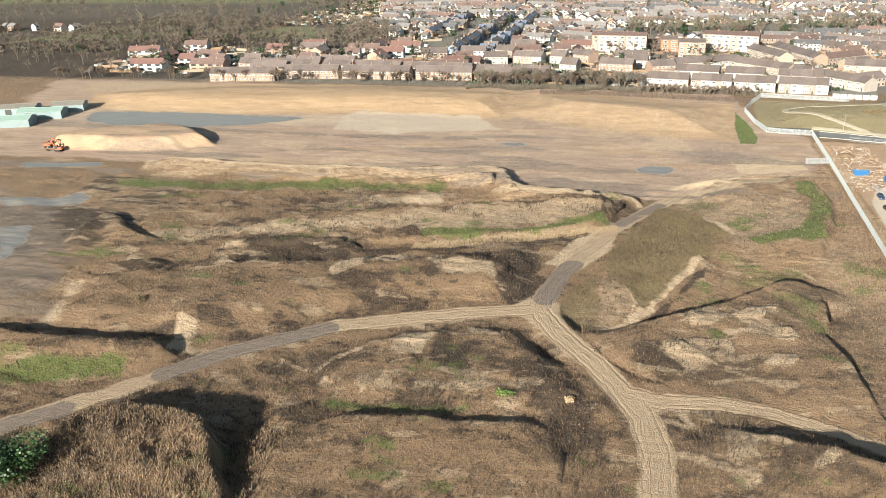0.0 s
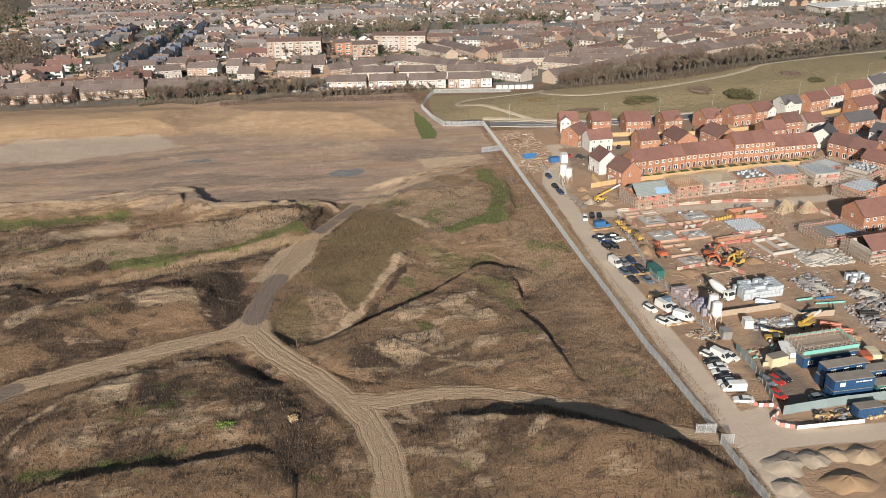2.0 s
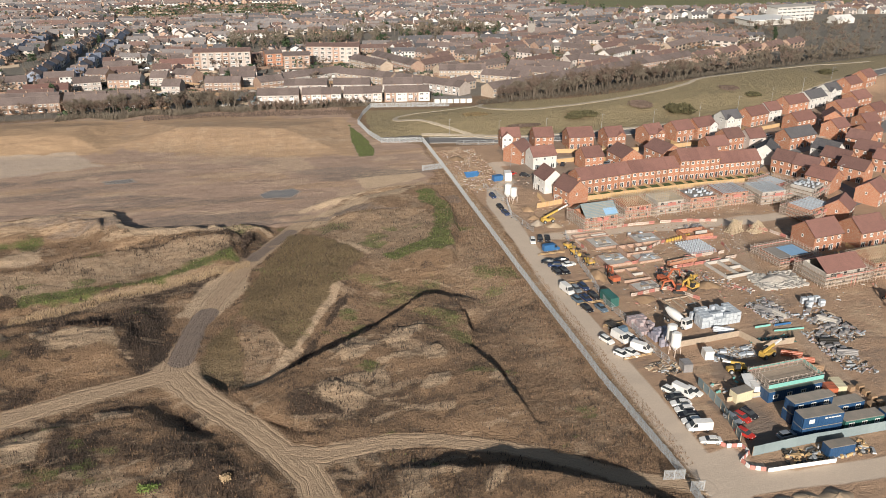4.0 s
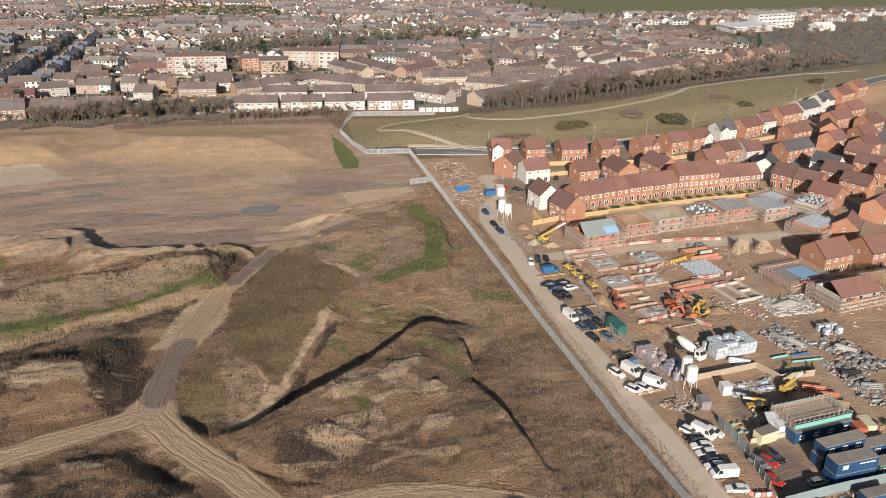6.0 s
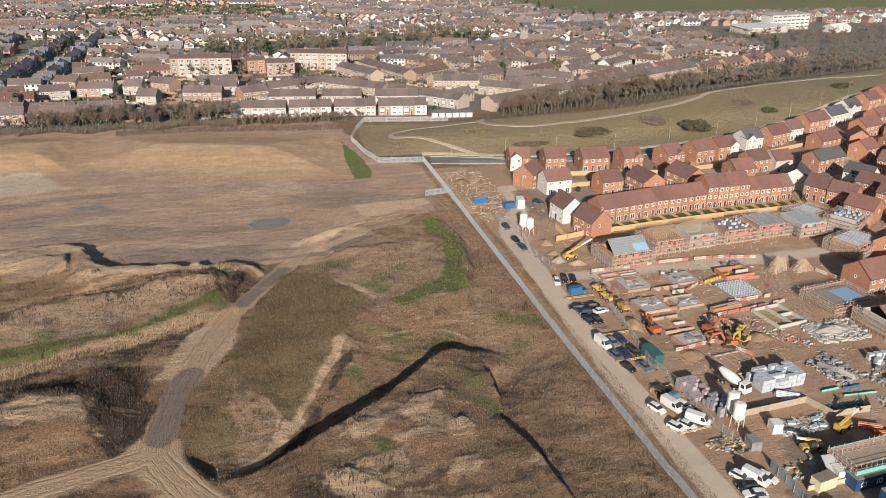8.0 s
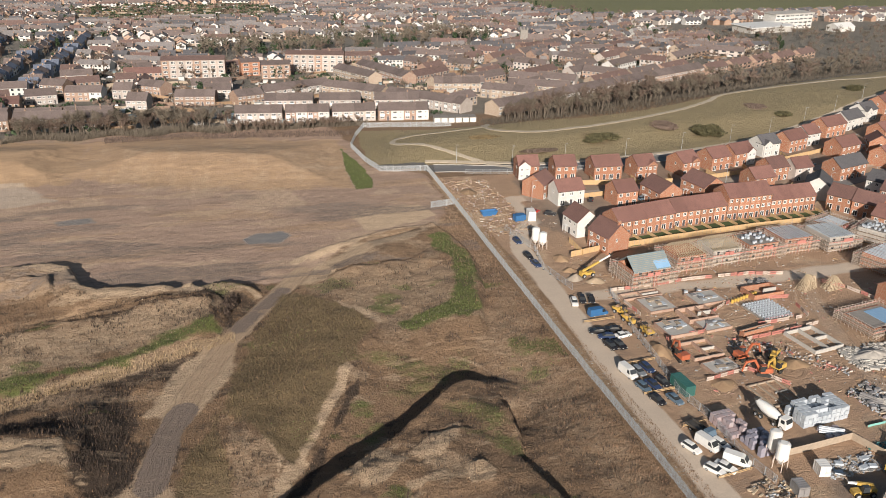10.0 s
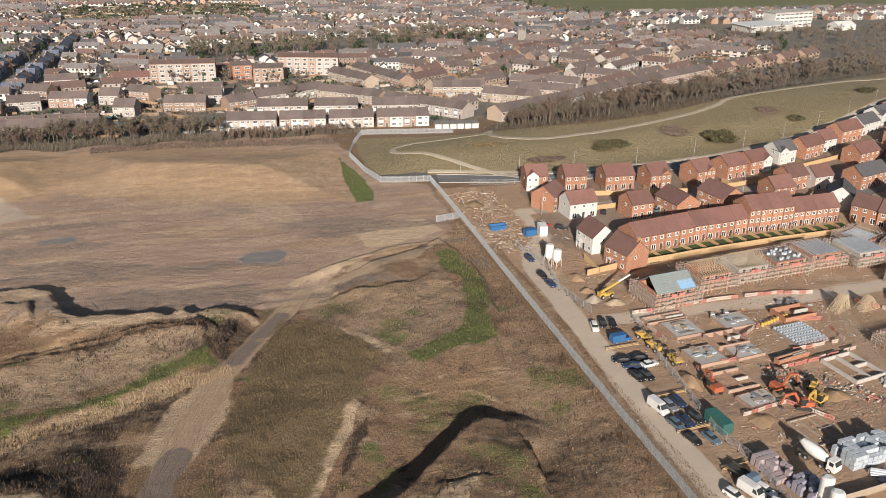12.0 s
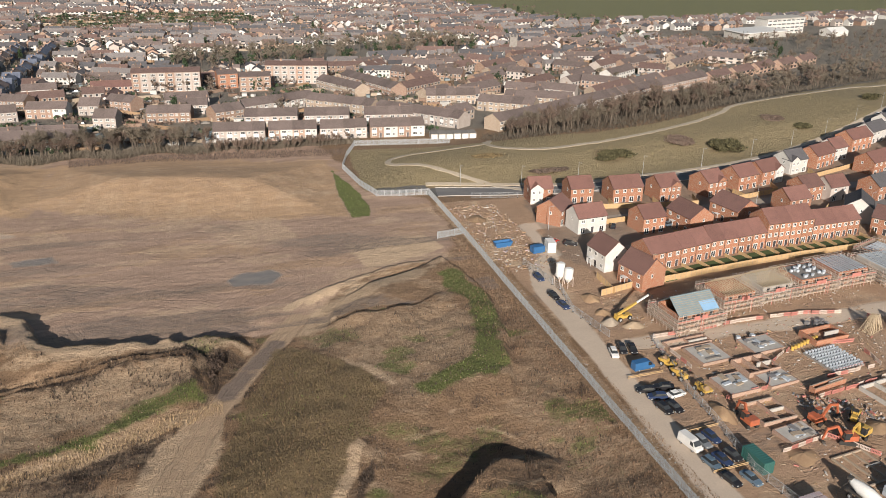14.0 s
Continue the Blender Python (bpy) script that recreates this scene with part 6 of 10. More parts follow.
def car_kind(key, paint, kind, label):
    """A parked car at the origin, nose to +x."""
    ob = thing("car" if kind != "van" else "van", 0, 0, 0, 0, label, "car" if kind != "van" else "van", "parked cars")
    if kind == "van":
        L, h, belt = 5.4, 2.25, 1.25
        body = Solid().loft([ring(-L / 2, 0.92, 0.35, 1.2, h - 0.06, 0.86), ring(-L / 2 + 0.1, 0.98, 0.3, 1.25, h, 0.88), ring(0.9, 0.98, 0.3, 1.25, h, 0.88), ring(1.35, 0.98, 0.3, 1.22, h - 0.15, 0.86), ring(2.0, 0.97, 0.3, 1.15, 1.28, 0.9), ring(L / 2 - 0.1, 0.92, 0.32, 0.95, 1.05, 0.9), ring(L / 2, 0.85, 0.38, 0.8, 0.85, 0.9)])
        part("body", body, paint, ob, flat=True)
        g = Solid().add([(1.4, -0.8, h - 0.14), (1.4, 0.8, h - 0.14), (2.04, 0.84, 1.29), (2.04, -0.84, 1.29)], [(3, 2, 1, 0)])
        part("windscreen", g, GLASS, ob, m=pose(0.02, 0, 0.03))
        for sy in (-1, 1):
            g = Solid().add([(0.75, sy * 0.985, 1.28), (1.85, sy * 0.985, 1.24), (1.42, sy * 0.89, h - 0.22), (0.75, sy * 0.885, h - 0.16)], [(0, 1, 2, 3), (3, 2, 1, 0)])
            part("side_window", g, GLASS, ob)
        wheels(ob, (-1.6, 1.65), 0.86, 0.34)
        ends = L / 2
    else:
        L = 4.3 if kind == "hatch" else 4.6
        h = 1.48 if kind == "hatch" else 1.45
        tail = -L / 2
        body = Solid().loft([ring(tail, 0.8, 0.35, 0.8, 0.86, 0.9), ring(tail + 0.12, 0.88, 0.25, 0.88, 0.95, 0.92), ring(-1.2, 0.9, 0.22, 0.92, 0.97, 0.93), ring(0.9, 0.9, 0.22, 0.9, 0.96, 0.93), ring(L / 2 - 0.5, 0.87, 0.24, 0.76, 0.8, 0.93), ring(L / 2 - 0.1, 0.82, 0.28, 0.64, 0.68, 0.9), ring(L / 2, 0.7, 0.34, 0.52, 0.56, 0.9)])
        part("body", body, paint, ob)
        r0 = tail + (0.2 if kind == "hatch" else 0.75)
        cab = Solid().loft([[(r0, -0.78, 0.93), (r0, 0.78, 0.93), (r0 + 0.02, 0.76, 0.98), (r0 + 0.02, -0.76, 0.98)], [(r0 + 0.45, -0.8, 0.93), (r0 + 0.45, 0.8, 0.93), (r0 + 0.45, 0.62, h - 0.04), (r0 + 0.45, -0.62, h - 0.04)], [(0.2, -0.82, 0.93), (0.2, 0.82, 0.93), (0.2, 0.63, h - 0.04), (0.2, -0.63, h - 0.04)], [(1.05, -0.78, 0.9), (1.05, 0.78, 0.9), (1.03, 0.76, 0.95), (1.03, -0.76, 0.95)]])
        part("cabin_glass", cab, GLASS, ob)
        part("roof", Solid().loft([[(r0 + 0.3, -0.6, h - 0.07), (r0 + 0.3, 0.6, h - 0.07), (r0 + 0.34, 0.58, h - 0.02), (r0 + 0.34, -0.58, h - 0.02)], [(0.0, -0.64, h - 0.05), (0.0, 0.64, h - 0.05), (0.0, 0.58, h), (0.0, -0.58, h)], [(0.35, -0.62, h - 0.1), (0.35, 0.62, h - 0.1), (0.32, 0.58, h - 0.05), (0.32, -0.58, h - 0.05)]]), paint, ob)
        wheels(ob, (-1.3, 1.35), 0.8, 0.31)
        ends = L / 2
    for sy in (-1, 1):
        part("headlight", box_mesh("headlight", 0.1, 0.3, 0.14, LAMP_CLEAR), None, ob, m=pose(ends - 0.12, sy * 0.6, 0.6))
        part("tail_light", box_mesh("tail_light", 0.06, 0.16, 0.3, LAMP_RED), None, ob, m=pose(-ends + 0.04, sy * 0.72, 0.62))
    CAR_KINDS[key] = [ob, True]


CAR_PAINT = {
    "white": PAINT_WHITE, "black": surface("black_car_paint", (0.02, 0.02, 0.024), (0.03, 0.03, 0.034), 0.6, 0.25),
    "blue": surface("dark_blue_car_paint", (0.03, 0.05, 0.11), (0.04, 0.06, 0.13), 0.6, 0.25), "silver": surface("silver_car_paint", (0.40, 0.43, 0.46), (0.34, 0.37, 0.40), 0.6, 0.3, 0.5),
    "red": PAINT_RED, "steel_blue": surface("steel_blue_car_paint", (0.13, 0.20, 0.27), (0.16, 0.23, 0.30), 0.6, 0.3, 0.3),
}
for c, paint in CAR_PAINT.items():
    for k in ("hatch", "saloon", "van"):
        if k == "van" and c not in ("white",):
            continue
        if k == "saloon" and c in ("red", "silver"):
            continue
        word = c.replace("_", " ")
        car_kind((c, k), paint, k, f"{word} panel van parked on bare ground" if k == "van" else f"{word} {'hatchback' if k == 'hatch' else 'saloon'} car parked on bare ground")
car_kind(("blue_van", "van"), PAINT_BLUE_BRIGHT, "van", "bright blue panel van parked on bare ground")


def park(x, y, turn, c, k="hatch"):
    entry = CAR_KINDS[(c, k)]
    m = pose(x, y, gz(x, y), 0, 0, turn)
    if entry[1]:
        entry[0].matrix_basis, entry[1] = m, False
    else:
        copy_thing(entry[0], m)


park(92.2, 209.6, -105, "white"), park(95.0, 210.6, -105, "black"), park(97.4, 210.2, -105, "black", "saloon")
park(95.6, 202.2, 5, "blue_van", "van")
park(91.3, 193.4, 160, "black"), park(92.4, 190.6, 165, "blue"), park(95.8, 193.6, 160, "black", "saloon"), park(96.8, 190.2, 10, "white", "saloon")
park(91.4, 186.0, -80, "black"), park(93.8, 186.0, -80, "black", "saloon")
park(89.6, 173.6, -80, "white", "van"), park(92.4, 173.6, -82, "silver"), park(95.0, 174.4, -80, "blue")
park(90.2, 167.2, -80, "steel_blue"), park(92.9, 167.6, -80, "blue", "saloon"), park(95.6, 168.2, -80, "black")
park(90.8, 162.0, -78, "black", "saloon"), park(94.7, 161.2, -80, "steel_blue", "saloon")
park(92.0, 252.6, -86, "blue"), park(91.2, 241, -84, "black"), park(91.4, 235.4, -84, "blue", "saloon")
park(111.4, 272.6, -30, "black"), park(107, 276, 20, "red"), park(128, 283, 60, "silver"), park(131, 282, 60, "black"), park(150, 279, 15, "steel_blue")
park(88.8, 144.6, -70, "white"), park(92.6, 144.8, -72, "white", "van"), park(95.4, 144.4, -70, "white")
park(95.4, 138.6, -48, "white", "van"), park(89.6, 137.4, -60, "white"), park(92.2, 137.6, -60, "white", "saloon")
park(93.4, 119.6, -60, "white"), park(95.9, 118.4, -62, "white", "van"), park(98.4, 118.2, -60, "white")
park(93.0, 116.8, 170, "black"), park(93.2, 114.6, 172, "white", "saloon"), park(92.8, 112.2, 172, "white"), park(92.6, 110.2, 172, "black", "saloon"), park(92.2, 108, 172, "white"), park(92.6, 105.4, 172, "white", "van"), park(92.6, 100.8, 165, "white", "saloon")
park(103.6, 106.6, -70, "red"), park(101.4, 106.6, -72, "silver"), park(105.8, 107.4, -70, "black"), park(101, 101.2, -65, "red"), park(109.2, 98.6, 5, "silver")
for x, y, t, c in ((238, 300, 20, "white"), (262, 330, 18, "silver"), (250, 296, 12, "black"), (268, 300, 16, "white"), (283, 316, 80, "black"), (300, 306, 80, "silver"), (222, 262, 40, "blue"), (226, 240, 90, "white"), (204, 268, 10, "red"), (195, 268, 5, "black"), (160, 266, 20, "blue"), (247, 335, 16, "white"), (216, 298, 15, "silver"), (292, 318, 30, "white"), (321, 372, 25, "white")):
    park(x, y, t, c)


def excavator(x, y, turn, swing=0, paint=None, reach=1.0):
    ob = thing("excavator", x, y, gz(x, y), turn, "orange tracked excavator on churned brown soil", "excavator", "excavators")
    for sy in (-1, 1):
        rings = [[(u, sy * 1.0 - 0.28, z), (u, sy * 1.0 + 0.28, z), (u, sy * 1.0 + 0.28, zz), (u, sy * 1.0 - 0.28, zz)] for u, z, zz in ((-1.7, 0.3, 0.55), (-1.45, 0.0, 0.85), (1.45, 0.0, 0.85), (1.7, 0.3, 0.55))]
        part("track", Solid().loft(rings), RUBBER, ob)
    part("body", Solid().loft([[(u, -hw, 0.95), (u, hw, 0.95), (u, hw * .95, zt), (u, -hw * .95, zt)] for u, hw, zt in ((-1.9, 1.0, 1.7), (-1.6, 1.25, 2.05), (0.2, 1.25, 2.05), (0.3, 1.2, 1.5), (1.3, 1.2, 1.4))]), paint or PAINT_ORANGE, ob, m=pose(0, 0, 0, 0, 0, swing))
    cab = part("cab", Solid().box(0.6, 0.7, 1.35, 1.5, 0.95, 1.5, 0, 0.9), GLASS, ob, "glazed cab", m=pose(0, 0, 0, 0, 0, swing))
    part("cab_roof", Solid().box(0.6, 0.7, 2.85, 1.4, 0.92, 0.1), paint or PAINT_ORANGE, cab)
    boom = Solid().bar((1.0, -0.2, 1.4), (2.6 * reach, -0.2, 3.9), 0.42, 0.55).bar((2.5 * reach, -0.2, 3.85), (4.8 * reach, -0.2, 3.3), 0.38, 0.48)
    part("boom", boom, paint or PAINT_ORANGE, ob, m=pose(0, 0, 0, 0, 0, swing))
    part("arm", Solid().bar((4.5 * reach, -0.2, 3.7), (5.3 * reach, -0.2, 1.0), 0.3, 0.36), paint or PAINT_ORANGE, ob, m=pose(0, 0, 0, 0, 0, swing))
    bucket = Solid().loft([[(u, -0.75, z), (u, 0.35, z), (u + 0.25, 0.35, z + 0.5), (u + 0.25, -0.75, z + 0.5)] for u, z in ((4.6 * reach, 0.2), (5.1 * reach, 0.05), (5.5 * reach, 0.5))])
    part("bucket", bucket, DARK_METAL, ob, m=pose(0, 0, 0, 0, 0, swing))


excavator(105.4, 176.6, -95, 190, reach=0.8)
excavator(119.6, 173.2, 30, -25)
excavator(120.6, 165.8, 150, 20)
excavator(125.0, 166.6, 40, 160, PAINT_YELLOW, 0.8)
excavator(176, 148, 200, 30)
excavator(182, 142, 20, 60, reach=0.9)
excavator(-247, 274, 10, 0), excavator(-239, 270, 170, 20)


def dumper(x, y, turn):
    ob = thing("dumper", x, y, gz(x, y), turn, "yellow site dumper with a muddy skip", "dumper", "dumpers")
    part("chassis", Solid().box(-0.4, 0, 0.55, 3.0, 1.3, 0.6).box(-1.4, 0, 1.1, 1.1, 1.2, 0.5), PAINT_YELLOW, ob)
    part("skip", Solid().loft([[(u, -w, z0), (u, w, z0), (u, w * 1.1, z1), (u, -w * 1.1, z1)] for u, w, z0, z1 in ((0.1, 0.7, 1.0, 1.9), (1.3, 0.95, 0.9, 1.75), (2.2, 0.95, 1.2, 1.6))]), PAINT_YELLOW, ob)
    part("load", Solid().loft([[(u, -w, 1.6), (u, w, 1.6), (u, w * .5, z), (u, -w * .5, z)] for u, w, z in ((0.2, 0.5, 1.85), (1.2, 0.85, 2.2), (2.0, 0.7, 1.7))]), SPOIL, ob)
    s = Solid()
    for sx in (-1.5, -0.5):
        for sy in (-0.55, 0.55):
            s.bar((sx, sy, 1.1), (sx, sy, 2.7), 0.08)
    s.box(-1.0, 0, 2.68, 1.3, 1.3, 0.08)
    part("roll_frame", s, DARK_METAL, ob)
    wheels(ob, (-1.4, 1.1), 0.85, 0.55, 0.42)


dumper(101.8, 201.6, 110), dumper(101.8, 196.6, 100), dumper(103.2, 190, -85), dumper(128, 172, 40)


def telehandler(x, y, turn, ln=9.0, up=25, label="yellow telehandler with its long boom raised"):
    ob = thing("telehandler", x, y, gz(x, y), turn, label, "telehandler", "telehandlers")
    part("chassis", Solid().box(0, 0, 0.6, 4.6, 1.5, 0.75).box(-1.4, 0.0, 1.3, 1.6, 1.7, 0.5), PAINT_YELLOW, ob)
    part("cab", Solid().box(0.1, 0.65, 1.2, 1.4, 0.9, 1.4, 0, 0.9), GLASS, ob)
    c, s_ = math.cos(radians(up)), math.sin(radians(up))
    part("boom", Solid().bar((-1.9, -0.25, 2.0), (-1.9 + c * ln * .6, -0.25, 2.0 + s_ * ln * .6), 0.5, 0.55), PAINT_YELLOW, ob)
    part("inner_boom", Solid().bar((-1.9 + c * ln * .58, -0.25, 2.0 + s_ * ln * .58), (-1.9 + c * ln, -0.25, 2.0 + s_ * ln), 0.36, 0.4), PAINT_WHITE, ob)
    part("forks", Solid().box(-1.9 + c * ln + 0.5, -0.6, 1.8 + s_ * ln, 1.2, 0.12, 0.08).box(-1.9 + c * ln + 0.5, 0.1, 1.8 + s_ * ln, 1.2, 0.12, 0.08).box(-1.9 + c * ln, -0.25, 1.8 + s_ * ln, 0.12, 1.2, 0.7), DARK_METAL, ob)
    wheels(ob, (-1.5, 1.5), 0.95, 0.6, 0.42)


telehandler(103, 225, 10, 10, 20)
telehandler(124.4, 128.8, 18, 6.5, 16, "yellow telehandler parked in the yard")
telehandler(113.0, 124.2, 172, 6, 12, "yellow telehandler parked in the yard")


def mixer_truck(x, y, turn):
    ob = thing("mixer_truck", x, y, gz(x, y), turn, "white concrete mixer truck on the site track", "truck")
    part("chassis", Solid().box(-0.6, 0, 0.7, 7.6, 0.9, 0.4), DARK_METAL, ob)
    cab = part("cab", Solid().loft([[(u, -1.2, 0.6), (u, 1.2, 0.6), (u, 1.15, z), (u, -1.15, z)] for u, z in ((2.5, 2.9), (3.9, 2.9), (4.3, 1.9), (4.35, 1.0))]), PAINT_WHITE, ob)
    part("windscreen", Solid().add([(3.96, -1.05, 2.8), (3.96, 1.05, 2.8), (4.34, 1.05, 1.9), (4.34, -1.05, 1.9)], [(3, 2, 1, 0)]), GLASS, cab)
    for sy in (-1, 1):
        part("side_window", Solid().box(3.4, sy * 1.18, 1.8, 0.9, 0.04, 0.8), GLASS, cab)
    rings = []
    for u, r, z in ((-4.2, 0.55, 3.0), (-3.6, 0.75, 2.85), (-2.0, 1.2, 2.45), (0.0, 1.2, 2.2), (1.6, 0.8, 2.05), (2.1, 0.5, 2.0)):
        rings.append([(u, r * math.cos(2 * math.pi * k / 14), z + r * math.sin(2 * math.pi * k / 14)) for k in range(14)])
    part("drum", Solid().loft(rings), PAINT_WHITE, ob, flat=False)
    part("chute", Solid().bar((-4.2, 0, 2.5), (-5.0, 0, 1.3), 0.6, 0.15).box(-4.1, 0, 3.2, 0.9, 1.0, 0.5), DARK_METAL, ob)
    wheels(ob, (3.2, 1.4, -1.9, -3.2), 1.0, 0.5, 0.4)


mixer_truck(110.8, 149.2, -72)


def flat_truck(x, y, turn):
    ob = thing("flatbed_truck", x, y, gz(x, y), turn, "flatbed lorry with a steel blue cab", "truck")
    part("cab", Solid().loft([[(u, -1.1, 0.6), (u, 1.1, 0.6), (u, 1.05, z), (u, -1.05, z)] for u, z in ((1.5, 2.5), (2.8, 2.5), (3.2, 1.7), (3.25, 0.9))]), CAR_PAINT["steel_blue"], ob)
    part("bed", Solid().box(-1.0, 0, 0.95, 4.8, 2.2, 0.2).box(-1.0, 1.08, 1.15, 4.8, 0.05, 0.4).box(-1.0, -1.08, 1.15, 4.8, 0.05, 0.4), DARK_METAL, ob)
    wheels(ob, (2.2, -1.8), 0.95, 0.42, 0.32)


flat_truck(93.6, 149.0, -75)


# ---- containers, cabins and plant ----
@functools.lru_cache(None)
def corrugated(ln, w, h, mat):
    prof = []
    def run(ax, ay, bx, by):
        n = max(4, int(math.hypot(bx - ax, by - ay) / 0.14) // 4 * 4)
        nx, ny = (by - ay), -(bx - ax)
        q = math.hypot(nx, ny)
        for k in range(n):
            dep = 0.0 if k % 4 in (0, 1) else -0.04
            prof.append((ax + (bx - ax) * k / n + nx / q * dep, ay + (by - ay) * k / n + ny / q * dep))
    run(-ln / 2, -w / 2, ln / 2, -w / 2), run(ln / 2, -w / 2, ln / 2, w / 2), run(ln / 2, w / 2, -ln / 2, w / 2), run(-ln / 2, w / 2, -ln / 2, -w / 2)
    s = Solid()
    n = len(prof)
    s.add([(x, y, 0.12) for x, y in prof] + [(x, y, h - 0.1) for x, y in prof], [(i, (i + 1) % n, n + (i + 1) % n, n + i) for i in range(n)])
    return s.mesh("shell", mat)


def container(x, y, turn, ln, paint, label, h=2.6, w=2.44, z=0.0, name="shipping_container", roof=None, group="site containers", wins=0):
    ob = thing(name, x, y, gz(x, y) + z, turn, label, "container" if name == "shipping_container" else "site cabin", group)
    part("shell", corrugated(ln, w, h, paint), None, ob)
    s = Solid().box(0, 0, 0, ln, w, 0.14)
    for sx in (-1, 1):
        for sy in (-1, 1):
            s.box(sx * (ln / 2 - 0.06), sy * (w / 2 - 0.06), 0.1, 0.16, 0.16, h - 0.15)
    part("frame", s, paint, ob)
    n = int(ln / 0.3)
    rs = Solid().loft([[(u, -w / 2 - 0.01, h - 0.12), (u, w / 2 + 0.01, h - 0.12), (u, w / 2 + 0.01, t), (u, -w / 2 - 0.01, t)] for u, t in ((-ln / 2 - 0.01 + (ln + 0.02) * k / n, h + (0.05 if k % 2 else 0.01)) for k in range(n + 1))])
    part("roof", rs, roof or paint, ob)
    for k in range(wins):
        part("window", window_mesh(1.3, 1.0), None, ob, m=pose(-ln / 2 + ln * (k + 0.5) / wins, -w / 2 - 0.01, 1.5))
    for sy in (-0.6, 0.6):
        part("door", Solid().box(-ln / 2 - 0.03, sy, 0.2, 0.06, 1.1, h - 0.5), paint, ob)
    return ob


container(98.6, 164.8, -86, 6.1, PAINT_GREEN, "dull green shipping container beside parked cars")
container(120.2, 112.8, 4, 15.2, PAINT_BLUE, "long dark blue site cabin below scaffold with teal netting", h=2.9, w=3.0, name="site_cabin", roof=ROOF_CABIN, wins=4)
container(117.5, 104.2, 4, 10, PAINT_BLUE, "dark blue site cabin stacked on another", name="site_cabin", w=3.0, roof=ROOF_CABIN, wins=3)
container(117.8, 104.2, 4, 10, PAINT_BLUE, "upper dark blue site cabin with a rusty flat roof", name="site_cabin", w=3.0, z=2.66, roof=ROOF_CABIN, wins=3)
container(116.4, 98.8, 1, 9.8, PAINT_BLUE, "dark blue site cabin with a white sign board", name="site_cabin", w=3.2, roof=ROOF_CABIN, wins=0)
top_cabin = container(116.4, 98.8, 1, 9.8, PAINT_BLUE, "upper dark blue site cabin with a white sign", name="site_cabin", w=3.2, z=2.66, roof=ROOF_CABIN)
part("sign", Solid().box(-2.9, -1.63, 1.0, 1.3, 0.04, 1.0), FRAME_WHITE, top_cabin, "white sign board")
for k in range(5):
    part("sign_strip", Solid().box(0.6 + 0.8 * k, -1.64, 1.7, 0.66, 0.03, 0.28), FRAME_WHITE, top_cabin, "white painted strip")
container(126.8, 104.6, 2, 9.8, PAINT_BLUE, "dark blue site cabin with a dark flat roof", name="site_cabin", w=3.0, roof=ROOF_CABIN, wins=3)
container(127.2, 99.0, 1, 9.8, PAINT_GREEN, "dark green site cabin with a grey flat roof", name="site_cabin", w=3.0, roof=ROOF_CABIN, wins=3)
container(138, 99, 1, 9.8, PAINT_BLUE, "dark blue site cabin with a grey flat roof", name="site_cabin", w=3.0, roof=ROOF_CABIN, wins=3)
container(116.2, 91.4, 1, 6.1, PAINT_BLUE, "small blue container with a rusty roof", roof=ROOF_CABIN)
container(128.2, 110.4, 80, 3.0, PAINT_ORANGE, "orange welfare unit beside the cabins", name="site_cabin")
container(130.8, 111.2, 80, 4.2, PAINT_CREAM, "cream welfare unit beside the cabins", name="site_cabin")
container(107.6, 113.6, 10, 4.6, PAINT_CREAM, "cream store container with a red bin on top", roof=ROOF_CABIN)
container(124.0, 107.8, 4, 6, PAINT_CREAM, "cream site cabin behind blue cabins", name="site_cabin", roof=ROOF_CABIN)
container(103.6, 270.6, 80, 4.2, PAINT_WHITE, "white storage container beside the site road", h=3.2)
container(99.4, 270.4, 5, 3.8, PAINT_BLUE_BRIGHT, "bright blue storage box on site", h=2.0, w=2.2)


def skip_bin(x, y, turn):
    ob = thing("skip", x, y, gz(x, y), turn, "open blue waste skip with yellow debris", "skip")
    s = Solid()
    v = [(-2.2, -0.9, 0), (2.2, -0.9, 0), (2.2, 0.9, 0), (-2.2, 0.9, 0), (-2.9, -1.15, 1.7), (2.9, -1.15, 1.7), (2.9, 1.15, 1.7), (-2.9, 1.15, 1.7), (-2.75, -1.0, 1.7), (2.75, -1.0, 1.7), (2.75, 1.0, 1.7), (-2.75, 1.0, 1.7), (-2.3, -0.8, 0.7), (2.3, -0.8, 0.7), (2.3, 0.8, 0.7), (-2.3, 0.8, 0.7)]
    s.add(v, [(3, 2, 1, 0), (0, 1, 5, 4), (1, 2, 6, 5), (2, 3, 7, 6), (3, 0, 4, 7), (4, 5, 9, 8), (5, 6, 10, 9), (6, 7, 11, 10), (7, 4, 8, 11), (8, 9, 13, 12), (9, 10, 14, 13), (10, 11, 15, 14), (11, 8, 12, 15), (12, 13, 14, 15)])
    part("shell", s, PAINT_BLUE_BRIGHT, ob)


skip_bin(90.8, 277, 2)


